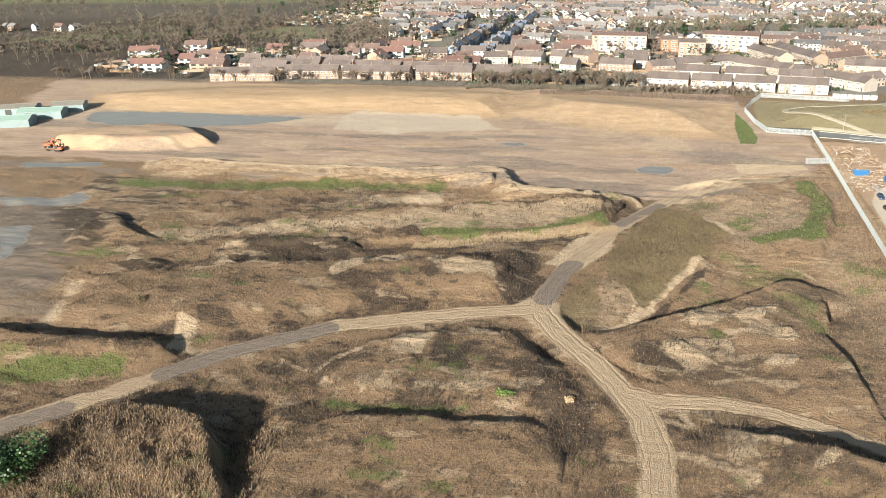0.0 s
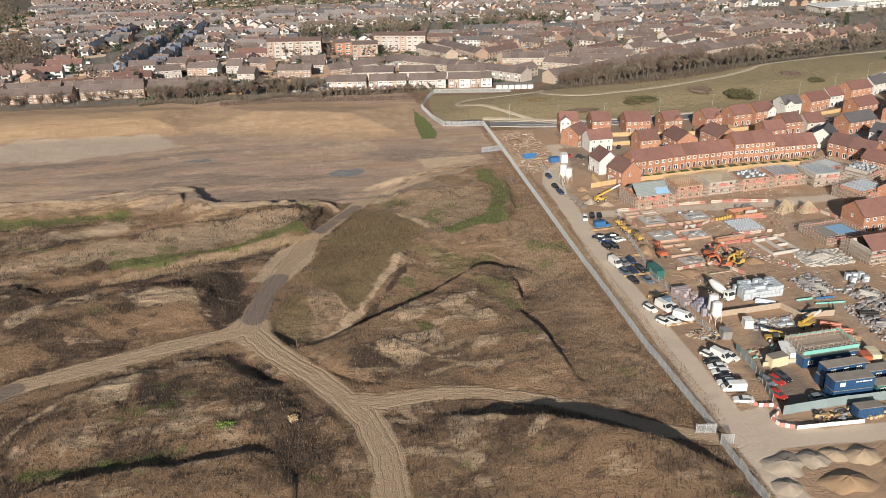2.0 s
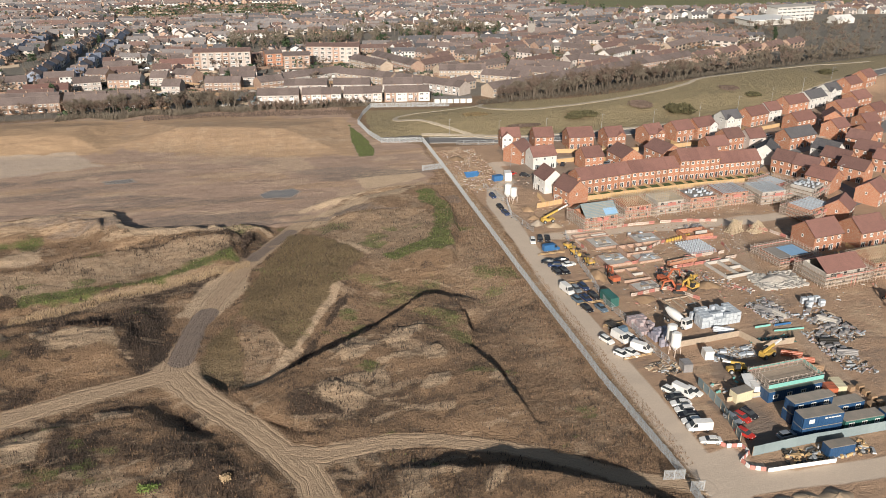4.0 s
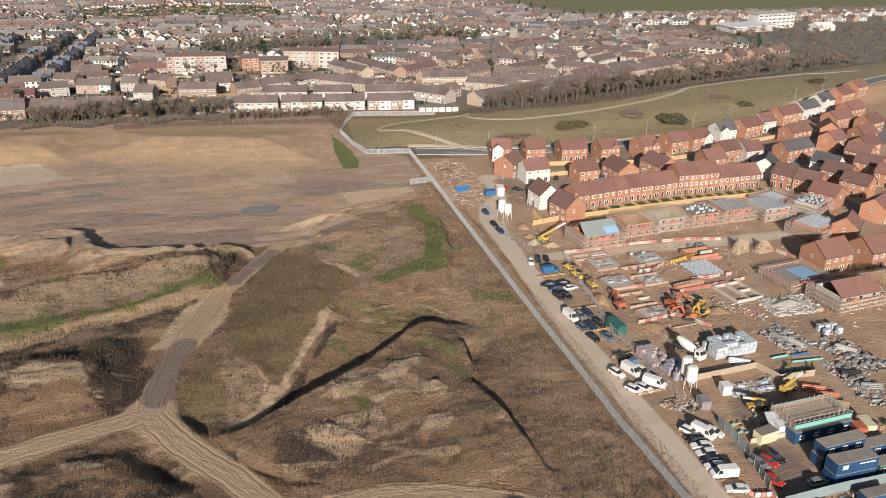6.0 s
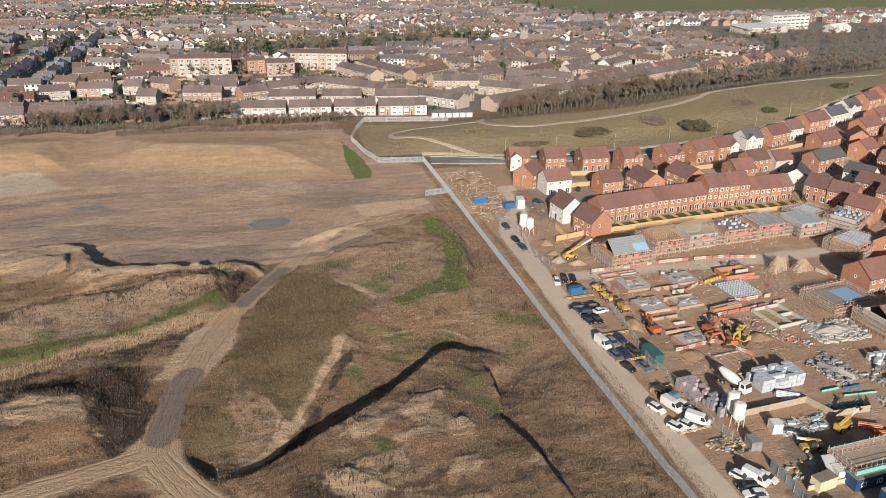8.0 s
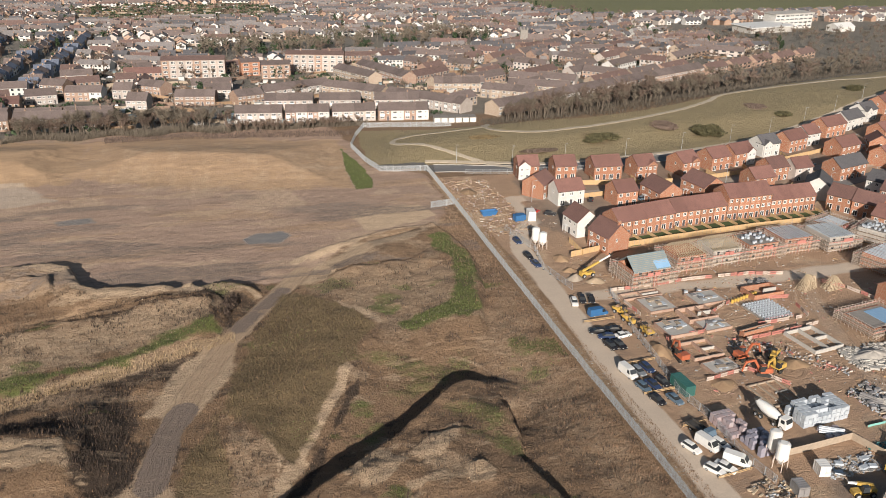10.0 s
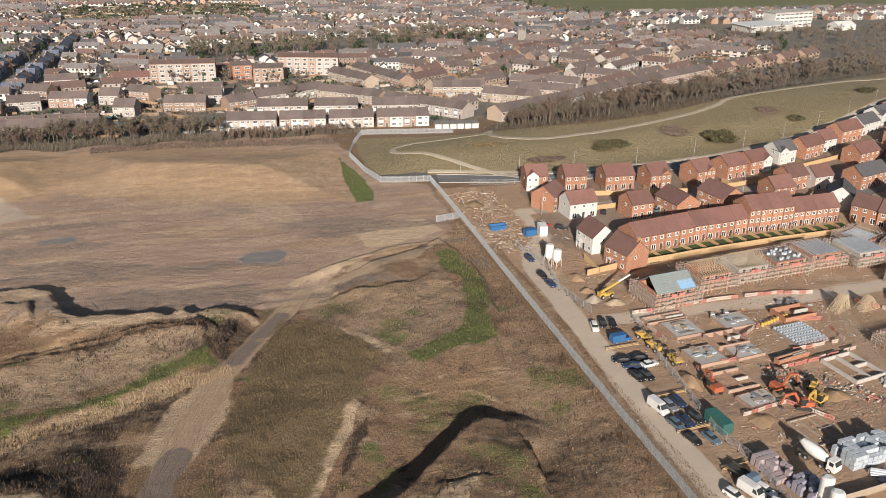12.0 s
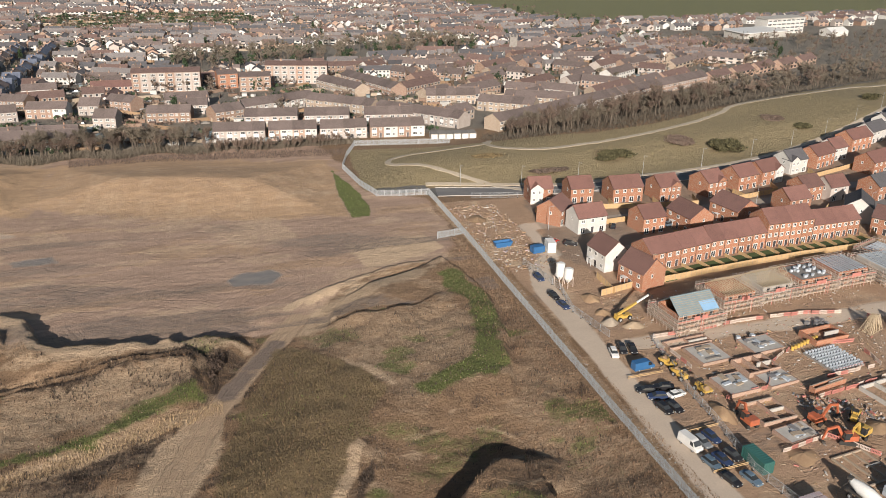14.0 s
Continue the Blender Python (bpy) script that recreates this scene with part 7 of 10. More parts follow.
def silo(x, y, h=7.0, r=1.25, label="white mortar silo on steel legs"):
    ob = thing("silo", x, y, gz(x, y), 20, label, "silo", "mortar silos")
    part("drum", Solid().tube((0, 0, 2.6), (0, 0, h - 0.3), r, r, 18).tube((0, 0, h - 0.3), (0, 0, h), r, r * 0.6, 18), PAINT_WHITE, ob)
    part("cone", Solid().tube((0, 0, 1.2), (0, 0, 2.6), 0.25, r, 18), PAINT_WHITE, ob)
    for sx in (-1, 1):
        for sy in (-1, 1):
            part("leg", Solid().bar((sx * r * .8, sy * r * .8, -0.05), (sx * r * .75, sy * r * .75, 3.0), 0.14), TUBE, ob)
    part("ladder", Solid().bar((r + .1, -0.2, 0.3), (r + .1, -0.2, h), 0.05).bar((r + .1, 0.2, 0.3), (r + .1, 0.2, h), 0.05), TUBE, ob)


silo(103.2, 138.4, 6.6), silo(102.6, 135, 6.2), silo(96.4, 248.6, 6.4), silo(97.8, 246.2, 5.6)


def hoarding(pts, mat, h, label, name="hoarding"):
    x0, y0 = pts[0]
    z0 = gz(x0, y0)
    ob = thing(name, x0, y0, z0, 0, label, "hoarding", "site hoardings")
    for (ax, ay), (bx, by) in zip(pts, pts[1:]):
        ln = math.hypot(bx - ax, by - ay)
        n = max(1, round(ln / 2.44))
        turn = math.degrees(math.atan2(by - ay, bx - ax))
        me = Solid().box(0, 0, 0.05, ln / n - 0.012, 0.05, h).box(0, 0.08, h - 0.3, ln / n, 0.1, 0.05).mesh("panel", mat)
        post = box_mesh("post", 0.1, 0.1, h, TIMBER_GREY)
        for k in range(n):
            mx, my = ax + (bx - ax) * (k + .5) / n, ay + (by - ay) * (k + .5) / n
            part("panel", me, None, ob, m=pose(mx - x0, my - y0, gz(mx, my) - z0, 0, 0, turn))
            part("post", post, None, ob, m=pose(ax + (bx - ax) * k / n - x0 - math.sin(radians(turn)) * .09, ay + (by - ay) * k / n - y0 + math.cos(radians(turn)) * .09, 0, 0, 0, turn))


hoarding([(98.6, 94.6), (114.4, 95.4), (142, 96)], PAINT_GREY, 2.4, "blue-grey painted site hoarding in front of the cabins")
hoarding([(98.8, 99.4), (101.2, 111.2), (101.2, 121.2)], PAINT_GREY, 2.2, "blue-grey painted hoarding beside the car park")
hoarding([(98.6, 89.2), (113.9, 88.7)], PAINT_WHITE, 1.0, "low white wall along the yard road", "low_wall")
hoarding([(104.7, 137.8), (114, 138.6), (123.2, 139.4), (125.4, 133), (134.8, 132.8), (136.5, 136.5)], TIMBER_GREY, 1.7, "greyed timber hoarding round the materials yard")
hoarding([(104, 113.2), (113, 113.4)], TIMBER_PALE, 1.2, "pale timber walkway rail by the cabins", "timber_barrier")


def road_barriers():
    line = [(93.3, 100.4), (95, 98.6), (98.3, 98), (98.4, 95.6), (95.4, 93.6), (95.8, 91.2), (98.6, 89.8)]
    k = 0
    me = {}
    for mt, nm in ((SAFETY_RED, "red"), (PAINT_WHITE, "white")):
        me[nm] = Solid().loft([[(u, -a, 0), (u, a, 0), (u, b, 0.85), (u, -b, 0.85)] for u, a, b in ((-0.48, 0.2, 0.07), (0.48, 0.2, 0.07))]).mesh("barrier", mt)
    for (ax, ay), (bx, by) in zip(line, line[1:]):
        n = max(1, round(math.hypot(bx - ax, by - ay) / 1.0))
        for i in range(n):
            x, y = ax + (bx - ax) * (i + .5) / n, ay + (by - ay) * (i + .5) / n
            nm = "red" if k % 2 else "white"
            ob = new("road_barrier", me[nm])
            ob.matrix_basis = pose(x, y, gz(x, y), 0, 0, math.degrees(math.atan2(by - ay, bx - ax)))
            tagged(ob, f"{nm} plastic road barrier block", "barrier", "road barriers")
            k += 1


road_barriers()


def guard_run(pts, seed):
    """Low pedestrian barriers set end to end round a plot, red and weathered."""
    rnd = random.Random(seed)
    s = Solid()
    us = [-0.98 + 1.96 * k / 14 for k in range(15)]
    zs = (0.05, 0.28, 0.80, 1.0)
    s.add([(u, y, z) for y in (-0.04, 0.04) for z in zs for u in us],
          [f for j in range(3) for i in range(14) if j != 1 or i % 2 == 0 for f in ((j * 15 + i, j * 15 + i + 1, j * 15 + i + 16, j * 15 + i + 15), (75 + j * 15 + i, 60 + j * 15 + i, 60 + j * 15 + i + 1, 75 + j * 15 + i + 1))]
          + [(45 + i, 46 + i, 106 + i, 105 + i) for i in range(14)] + [(j * 15 + 15, j * 15, j * 15 + 60, j * 15 + 75) for j in range(3)] + [(j * 15 + 14, j * 15 + 29, j * 15 + 89, j * 15 + 74) for j in range(3)])
    kinds = [(s.mesh("site_barrier", SAFETY_RED), "red plastic pedestrian barrier beside a plot"), (s.mesh("site_barrier", TUBE), "grey-brown steel pedestrian barrier beside a plot")]
    for (ax, ay), (bx, by) in zip(pts, pts[1:]):
        n = max(1, round(math.hypot(bx - ax, by - ay) / 2.1))
        turn = math.degrees(math.atan2(by - ay, bx - ax))
        for i in range(n):
            if rnd.random() < 0.12:
                continue
            x, y = ax + (bx - ax) * (i + .5) / n, ay + (by - ay) * (i + .5) / n
            me, label = kinds[0 if rnd.random() < 0.6 else 1]
            ob = new("site_barrier", me)
            ob.matrix_basis = pose(x + rnd.uniform(-.15, .15), y + rnd.uniform(-.15, .15), gz(x, y) - 0.01, 0, 0, turn + rnd.uniform(-7, 7))
            tagged(ob, label, "barrier", "plot barriers")


guard_run([(105, 214), (118, 214.5), (132, 215.5), (150, 214.5), (164, 211), (172, 200), (176, 190)], 1)
guard_run([(106, 207.5), (106.5, 199)], 2)
guard_run([(106.5, 186), (118, 187), (126, 196), (134, 200)], 3)
guard_run([(134, 187), (150, 188), (152, 199), (140, 200.5)], 4)
guard_run([(126, 180.5), (138, 182), (150, 184)], 5)
guard_run([(106, 166.5), (118, 168.5), (124, 160)], 6)
guard_run([(112, 229), (126, 231), (150, 232.5), (180, 236)], 7)


# ---- building plots ----
def slab_plot(x, y, turn, w, d, label, wall=True, h=0.7):
    """A ground slab ringed by a low brick wall."""
    ob = thing("foundation", x, y, gz(x, y) - 0.05, turn, label, "foundation", "house foundations")
    part("slab", Solid().box(0, 0, 0, w - 0.5, d - 0.5, h), CONCRETE, ob)
    rnd = random.Random(int(x * 10))
    for k in range(9):
        a, b = rnd.uniform(0.8, 2.6), rnd.uniform(0.5, 1.3)
        part("insulation_board", Solid().box(0, 0, 0, a, b, rnd.uniform(0.08, 0.4)), rnd.choice((WRAP_WHITE, WRAP_WHITE, WRAP_GREY, CONCRETE_DARK, TIMBER_GREY)), ob, m=pose(rnd.uniform(-w / 2 + 1.6, w / 2 - 1.6), rnd.uniform(-d / 2 + 1, d / 2 - 1), h + 0.004 + 0.02 * k, 0, 0, rnd.choice((0, 90)) + rnd.uniform(-12, 12)))
    if wall:
        for sy in (-1, 1):
            part("brick_wall", Solid().box(0, sy * (d / 2 - 0.12), 0, w, 0.24, h + 0.06), BRICK_PINK, ob)
        for sx in (-1, 1):
            part("brick_wall", Solid().box(sx * (w / 2 - 0.12), 0, 0, 0.24, d - 0.49, h + 0.06), BRICK_PINK, ob)


def footing_plot(x, y, turn, w, d, label, mat=None, rooms=2, h=0.9):
    """Open footings: low walls round rooms with no floor yet."""
    mat = mat or BRICK_PINK
    ob = thing("foundation", x, y, gz(x, y) - 0.05, turn, label, "foundation", "house foundations")
    for sy in (-1, 1):
        part("brick_wall", Solid().box(0, sy * (d / 2 - 0.15), 0, w, 0.3, h), mat, ob)
    for k in range(rooms + 1):
        part("brick_wall", Solid().box(-w / 2 + 0.15 + (w - 0.3) * k / rooms, 0, 0, 0.3, d - 0.61, h - 0.01), mat, ob)
    part("cross_wall", Solid().box(w / 4, 0, 0, w / 2 - 0.62, 0.3, h - 0.02), BLOCK, ob)


slab_plot(113.4, 203.2, 4, 8.4, 7.8, "concrete ground slab with a low brick edge")
slab_plot(111.6, 190, 4, 8.2, 7.6, "concrete ground slab with a low brick edge", h=0.9)
slab_plot(112.6, 170.8, 8, 8, 5.2, "small concrete ground slab of a plot")
slab_plot(122.2, 189.5, 6, 8, 5.5, "concrete ground slab with a low brick edge")
slab_plot(128.5, 203.5, 4, 9, 7, "damp concrete ground slab with stacked materials")
footing_plot(112, 179, 4, 8.6, 7.6, "open brick footings of a new house")
footing_plot(121, 195.4, 4, 9, 6.5, "open brick footings with a red edge guard", rooms=3, h=1.3)
footing_plot(142.6, 176.4, 8, 9.4, 10.5, "pale concrete block footings of a house pair", BLOCK, 2, 1.1)
footing_plot(131, 183.5, 10, 10, 1.6, "long low brick retaining wall", BRICK, 1, 1.5)
footing_plot(146, 202.6, 4, 10, 6, "orange brick footings with a white beam pack", BRICK, 1, 1.6)
footing_plot(118, 158, 6, 8, 9, "shallow trench footings edged with timber", TIMBER_GREY, 3, 0.4)
footing_plot(112, 209.6, 4, 12, 3.4, "low brick walls of a new plot", BRICK_PINK, 2, 0.7)


def floor_blocks(x, y, turn, nx, ny):
    ob = thing("block_floor", x, y, gz(x, y), turn, "grid of pale grey floor blocks laid between beams", "block floor")
    part("beam_base", Solid().box(0, 0, 0, nx * 0.95, ny * 1.05, 0.5), CONCRETE_DARK, ob)
    me = Solid().box(0, 0, 0.5, 0.55, 0.6, 0.55, 0, 0.7).mesh("block", WRAP_WHITE)
    for i in range(nx):
        for j in range(ny):
            part("block", me, None, ob, m=pose((i - nx / 2 + .5) * 0.95 + 0.2 * (j % 2), (j - ny / 2 + .5) * 1.05, 0))
    g = Solid()
    for k in range(nx + 1):
        g.bar(((k - nx / 2) * .95, -ny * .53, 0), ((k - nx / 2) * .95, -ny * .53, 1.1), 0.05)
    g.bar((-nx * .48, -ny * .53, 1.05), (nx * .48, -ny * .53, 1.05), 0.06)
    part("guard_rail", g, SAFETY_RED, ob)


floor_blocks(141, 193.2, 6, 10, 9)
me_drum = Solid().tube((0, 0, 0), (0, 0, 1.0), 0.38, 0.38, 10).mesh("drum", PAINT_YELLOW)
for k in range(9):
    ob = new("yellow_drum", me_drum)
    ob.matrix_basis = pose(134.6 + 1.15 * k, 199.6 + 0.35 * k, gz(134.6 + 1.15 * k, 199.6 + 0.35 * k), 0, 0, 13 * k)
    tagged(ob, "yellow plastic drum standing on bare soil", "drum", "yellow drums")


def truss_frame(d, rise):
    s = Solid()
    s.bar((0, -d / 2, 0), (0, d / 2, 0), 0.06, 0.14)
    s.bar((0, -d / 2 - 0.3, -0.1), (0, 0, rise), 0.06, 0.14)
    s.bar((0, d / 2 + 0.3, -0.1), (0, 0, rise), 0.06, 0.14)
    for q in (-0.25, 0.25):
        s.bar((0, q * d, 0), (0, q * d * 0.6, rise * 0.7), 0.05, 0.1)
    return s


def scaffold(ob, w, d, h, lifts, boards=TIMBER_GREY, red=True, seed=0):
    """Tubes round a house: standards, ledgers, boarded lifts, guard rails and red gates."""
    rnd = random.Random(seed)
    ox, oy = w / 2 + 0.5, d / 2 + 0.5
    std, led = Solid(), Solid()
    for off in (0.0, 1.1):
        X, Y = ox + off, oy + off
        nx, ny = max(2, round(2 * X / 1.25)), max(2, round(2 * Y / 1.25))
        for k in range(nx + 1):
            for sy in (-1, 1):
                x = -X + 2 * X * k / nx
                std.bar((x, sy * Y, -0.2), (x, sy * Y, h + rnd.uniform(0.5, 1.4)), 0.065)
        for k in range(ny + 1):
            for sx in (-1, 1):
                y = -Y + 2 * Y * k / ny
                std.bar((sx * X, y, -0.2), (sx * X, y, h + rnd.uniform(0.5, 1.4)), 0.065)
        for lv in range(1, lifts + 1):
            for rail in (0.0, 0.5, 1.0) if off else (0.0, 1.0):
                z = h * lv / lifts - 0.2 + rail - (0.0 if lv < lifts or not off else 0.05)
                for sy in (-1, 1):
                    led.bar((-X - .3, sy * Y, z), (X + .3, sy * Y, z), 0.06)
                for sx in (-1, 1):
                    led.bar((sx * X, -Y - .3, z), (sx * X, Y + .3, z), 0.06)
    for sx in (-1, 1):
        led.bar((-ox - 1.1, sx * (oy + 1.1), 0), (0, sx * (oy + 1.1), h), 0.055)
        led.bar((ox + 1.1, sx * (oy + 1.1), 0), (0, sx * (oy + 1.1), h), 0.055)
    part("standard_frame", std, TUBE, ob)
    part("ledger_frame", led, TUBE, ob)
    for lv in range(1, lifts + 1):
        z = h * lv / lifts - 0.15
        for sy in (-1, 1):
            part("boarded_lift", Solid().box(0, sy * (oy + .55), z, 2 * ox + 2, 0.75, 0.05), boards, ob)
            part("toe_board", Solid().box(0, sy * (oy + 1.08), z + .06, 2 * ox + 2, 0.04, 0.2), TIMBER_GREY if lv < lifts else SAFETY_RED, ob)
        for sx in (-1, 1):
            part("boarded_lift", Solid().box(sx * (ox + .55), 0, z + .004, 0.75, 2 * oy, 0.05), boards, ob)
    if red:
        for k in range(2):
            gx, px = rnd.uniform(-w / 3, w / 3), rnd.uniform(-w / 3, w / 3)
            part("loading_gate", Solid().box(gx, -oy - 1.15, h - 0.2, 1.8, 0.06, 1.1), SAFETY_RED, ob, "red loading-bay gate")
            part("hoist_post", Solid().box(px, -oy - 1.15, 0.2, 0.12, 0.1, h * 0.9), SAFETY_RED, ob, "red painted post")


def shell_house(x, y, turn, w, d, storeys, top, label, wall=None, seed=0, lifts=3):
    """A house under construction inside its scaffold; top: trusses, joists, tarp or battens."""
    eave = 2.35 * storeys
    ob = thing("unfinished_house", x, y, gz(x, y) - 0.05, turn, label, "unfinished house", "houses under construction")
    wall = wall or (BRICK if seed % 3 else BLOCK)
    s = Solid()
    for sy in (-1, 1):
        s.box(0, sy * (d / 2 - .15), 0, w, 0.3, eave)
    for sx in (-1, 1):
        s.box(sx * (w / 2 - .15), 0, 0, 0.3, d - .61, eave)
    part("wall", s, wall, ob)
    # dark panels on the uncut walls stand in for shade inside the openings
    for k in range(3):
        for st in range(storeys):
            part("window_opening", Solid().box(-w / 2 + w * (k + .5) / 3, -d / 2 - 0.01, 0.8 + 2.35 * st, 1.1, 0.06, 1.1), GLASS, ob, "dark panel for the shade inside an empty window opening")
    if top == "trusses":
        n = max(8, int(w / 0.7))
        me = truss_frame(d, 3.2).mesh("roof_truss", TIMBER_PALE)
        for k in range(n):
            part("roof_truss", me, None, ob, m=pose(-w / 2 + 0.1 + (w - 0.2) * k / (n - 1), 0, eave))
    elif top == "battens":
        part("roof_membrane", gable_roof(w, d, eave, 3.2, thick=0.06), PAINT_GREY, ob)
        for sy in (-1, 1):
            for k in range(9):
                f = k / 9
                part("batten", Solid().bar((-w / 2, sy * (d / 2) * (1 - f), eave + 3.2 * f + .16), (w / 2, sy * (d / 2) * (1 - f), eave + 3.2 * f + .16), 0.07), TIMBER_GREY, ob)
        part("tarpaulin", Solid().add([(w * .1, -d / 2 - .2, eave + .22), (w / 2, -d / 2 - .2, eave + .22), (w / 2, -d * .1, eave + 2.5), (w * .1, -d * .1, eave + 2.5)], [(0, 1, 2, 3)]), TARP_BLUE, ob)
    elif top == "tiles":
        part("roof", gable_roof(w, d, eave, 2.8), ROOF_RED, ob)
    else:
        if top != "joists":
            part("floor_deck", Solid().box(0, 0, eave - 0.3, w - .62, d - .62, 0.3), CONCRETE_DARK, ob)
        if top == "joists":
            n = int(w / 1.0)
            me = box_mesh("floor_beam", 0.42, round(d - .5, 2), 0.22, WRAP_WHITE)
            for k in range(n):
                part("floor_beam", me, None, ob, m=pose(-w / 2 + .5 + (w - 1) * k / (n - 1), 0, eave - 0.05 + 0.02 * (k % 3), 0, 0, 1.5 * math.sin(k * 2.1)))
        elif top == "packs":
            rnd = random.Random(seed)
            for k in range(22):
                part("block_pack", box_mesh("block_pack", 0.8, 0.5, 0.7, WRAP_WHITE), None, ob, m=pose(rnd.uniform(-w / 2 + .8, w / 2 - .8), rnd.uniform(-d / 2 + .8, d / 2 - .8), eave + .01, 0, 0, rnd.uniform(-20, 20)))
        elif top == "tarp":
            part("tarpaulin", Solid().box(w * .18, 0, eave + .01, w * .5, d * .7, 0.12), TARP_BLUE, ob)
    scaffold(ob, w, d, eave - 0.9 if storeys > 1 else eave, lifts, seed=seed)


UC = "half-built house in brown scaffolding with red guards"
shell_house(118, 219.5, 6, 12, 8.5, 2, "battens", "unfinished house with roof battens and a blue tarpaulin in scaffolding", seed=1)
shell_house(134.5, 225.5, 4, 9.5, 8.5, 2, "trusses", "unfinished house with bare roof trusses in scaffolding", seed=2)
shell_house(147.5, 227.2, 4, 10, 8.5, 2, "trusses", "unfinished house with bare roof trusses in scaffolding", seed=3)
shell_house(161, 228.6, 4, 10.5, 9, 2, "packs", "unfinished house loaded with wrapped block packs in scaffolding", seed=4)
shell_house(174.5, 230.5, 3, 10.5, 10, 2, "joists", "unfinished house with white floor beams in scaffolding", seed=5)
shell_house(189, 229, 3, 10, 11, 2, "joists", "unfinished house with white floor beams in scaffolding", seed=6)
shell_house(194, 210, 20, 12, 9, 2, "joists", "unfinished house with pale floor beams in scaffolding", seed=7)
shell_house(164.5, 180, 8, 13, 9.5, 1, "tarp", "single-storey shell with a blue tarpaulin in scaffolding", seed=8, lifts=2)
shell_house(169.5, 164.5, 6, 14, 9.5, 2, "tiles", "unfinished house with a new red roof in scaffolding", seed=9)
shell_house(187, 166.5, 6, 13, 9.5, 2, "trusses", "unfinished house with bare roof trusses in scaffolding", seed=10)
shell_house(206, 168, 6, 13, 9.5, 2, "trusses", "unfinished house with bare roof trusses in scaffolding", seed=11)
shell_house(206, 228, 30, 9, 8.5, 2, "packs", UC, seed=12)
shell_house(199, 240, 20, 9, 8, 1, "joists", UC, seed=13, lifts=2)


def truss_stack(x, y, turn, w=5.5, h=3.2, n=7, label="stack of pale timber roof trusses leaning upright"):
    ob = thing("truss_stack", x, y, gz(x, y), turn, label, "roof trusses", "truss stacks")
    for k in range(n):
        t = Solid()
        u = -n * 0.12 + 0.24 * k
        t.bar((-w / 2, 0, 0.1), (w / 2, 0, 0.1), 0.05, 0.14).bar((-w / 2, 0, 0.1), (0, 0, h), 0.05, 0.14).bar((w / 2, 0, 0.1), (0, 0, h), 0.05, 0.14)
        for q in (-.25, 0, .25):
            t.bar((q * w, 0, 0.1), (q * w * .5, 0, h * (1 - abs(q) * 1.0)), 0.05, 0.1)
        part("truss", t, TIMBER_PALE, ob, m=pose(0, u * 2.2, 0, 4 * (k - 3), 0, 3 * (k % 3)))


truss_stack(126.2, 221.8, 8, 5.0, 4.0)
truss_stack(160.6, 203, 20, 6, 4.4), truss_stack(168.6, 201.6, 10, 6.5, 3.8), truss_stack(163.5, 205, 60, 5, 3.2)


def packs(x0, x1, y0, y1, step, mat, label, group, layers=2, seed=0, size=(1.05, 0.9, 0.95), skew=6.0, keep=0.85, turn=0):
    rnd = random.Random(seed)
    me = Solid().box(0, 0, 0.12, size[0], size[1], size[2], 0, 0.96).box(-.35, 0, 0, 0.1, size[1], 0.12).box(.35, 0, 0, 0.1, size[1], 0.12).mesh("pack", mat)
    cx, cy, c, s_ = (x0 + x1) / 2, (y0 + y1) / 2, math.cos(radians(turn)), math.sin(radians(turn))
    nx, ny = max(1, int((x1 - x0) / step)), max(1, int((y1 - y0) / step))
    for i in range(nx):
        for j in range(ny):
            ux, uy = x0 + (i + .5) * (x1 - x0) / nx - cx, y0 + (j + .5) * (y1 - y0) / ny - cy
            x, y = cx + ux * c - uy * s_, cy + ux * s_ + uy * c
            for k in range(layers if rnd.random() < 0.7 else max(1, layers - 1)):
                if rnd.random() < keep:
                    ob = new("material_pack", me)
                    ob.matrix_basis = pose(x + rnd.uniform(-.06, .06), y + rnd.uniform(-.06, .06), gz(x, y) - 0.02 + k * (size[2] + .12), 0, 0, turn + rnd.uniform(-skew, skew))
                    tagged(ob, label, "material pack", group)
                else:
                    break


packs(115.5, 127.5, 145.4, 151.4, 1.12, WRAP_WHITE, "white shrink-wrapped pack of insulation blocks", "white packs", 3, 1, (1.12, 1.05, 0.95), 2.0, 0.985, 4)
packs(146, 152, 207, 210, 1.5, WRAP_GREY, "grey wrapped pallet of blocks", "plot packs", 1, 8, skew=15, keep=0.8)
packs(124, 130, 206, 209, 1.6, WRAP_WHITE, "white wrapped pack of building boards", "plot packs", 1, 9, skew=18, keep=0.7)


packs(98.2, 103.2, 145.6, 153.0, 1.12, WRAP_PINK, "shrink-wrapped pallet of pink bricks", "brick pallets", 2, 2, (1.08, 1.0, 1.0), skew=2.0, keep=0.99, turn=6)
packs(100.4, 106.0, 138.8, 145.4, 1.12, WRAP_MAUVE, "blue-grey shrink-wrapped pallet of bricks", "brick pallets", 2, 3, (1.08, 1.0, 1.0), skew=2.0, keep=0.99, turn=6)
packs(112, 124, 129.6, 134.4, 2.0, WRAP_WHITE, "white wrapped pack of building boards", "yard packs", 1, 4, (1.7, 1.0, 0.5), skew=25, keep=0.75)
packs(118, 125, 139.6, 144.6, 1.7, WRAP_PINK, "wrapped pallet of pale pink bricks", "yard packs", 1, 5, (1.3, 1.1, 0.6), skew=20, keep=0.85)
packs(135.5, 141.5, 144.0, 155.0, 1.7, WRAP_GREY, "grey wrapped stack of drainage fittings", "far yard packs", 1, 6, (1.2, 0.9, 0.7), skew=35, keep=0.6, turn=-18)
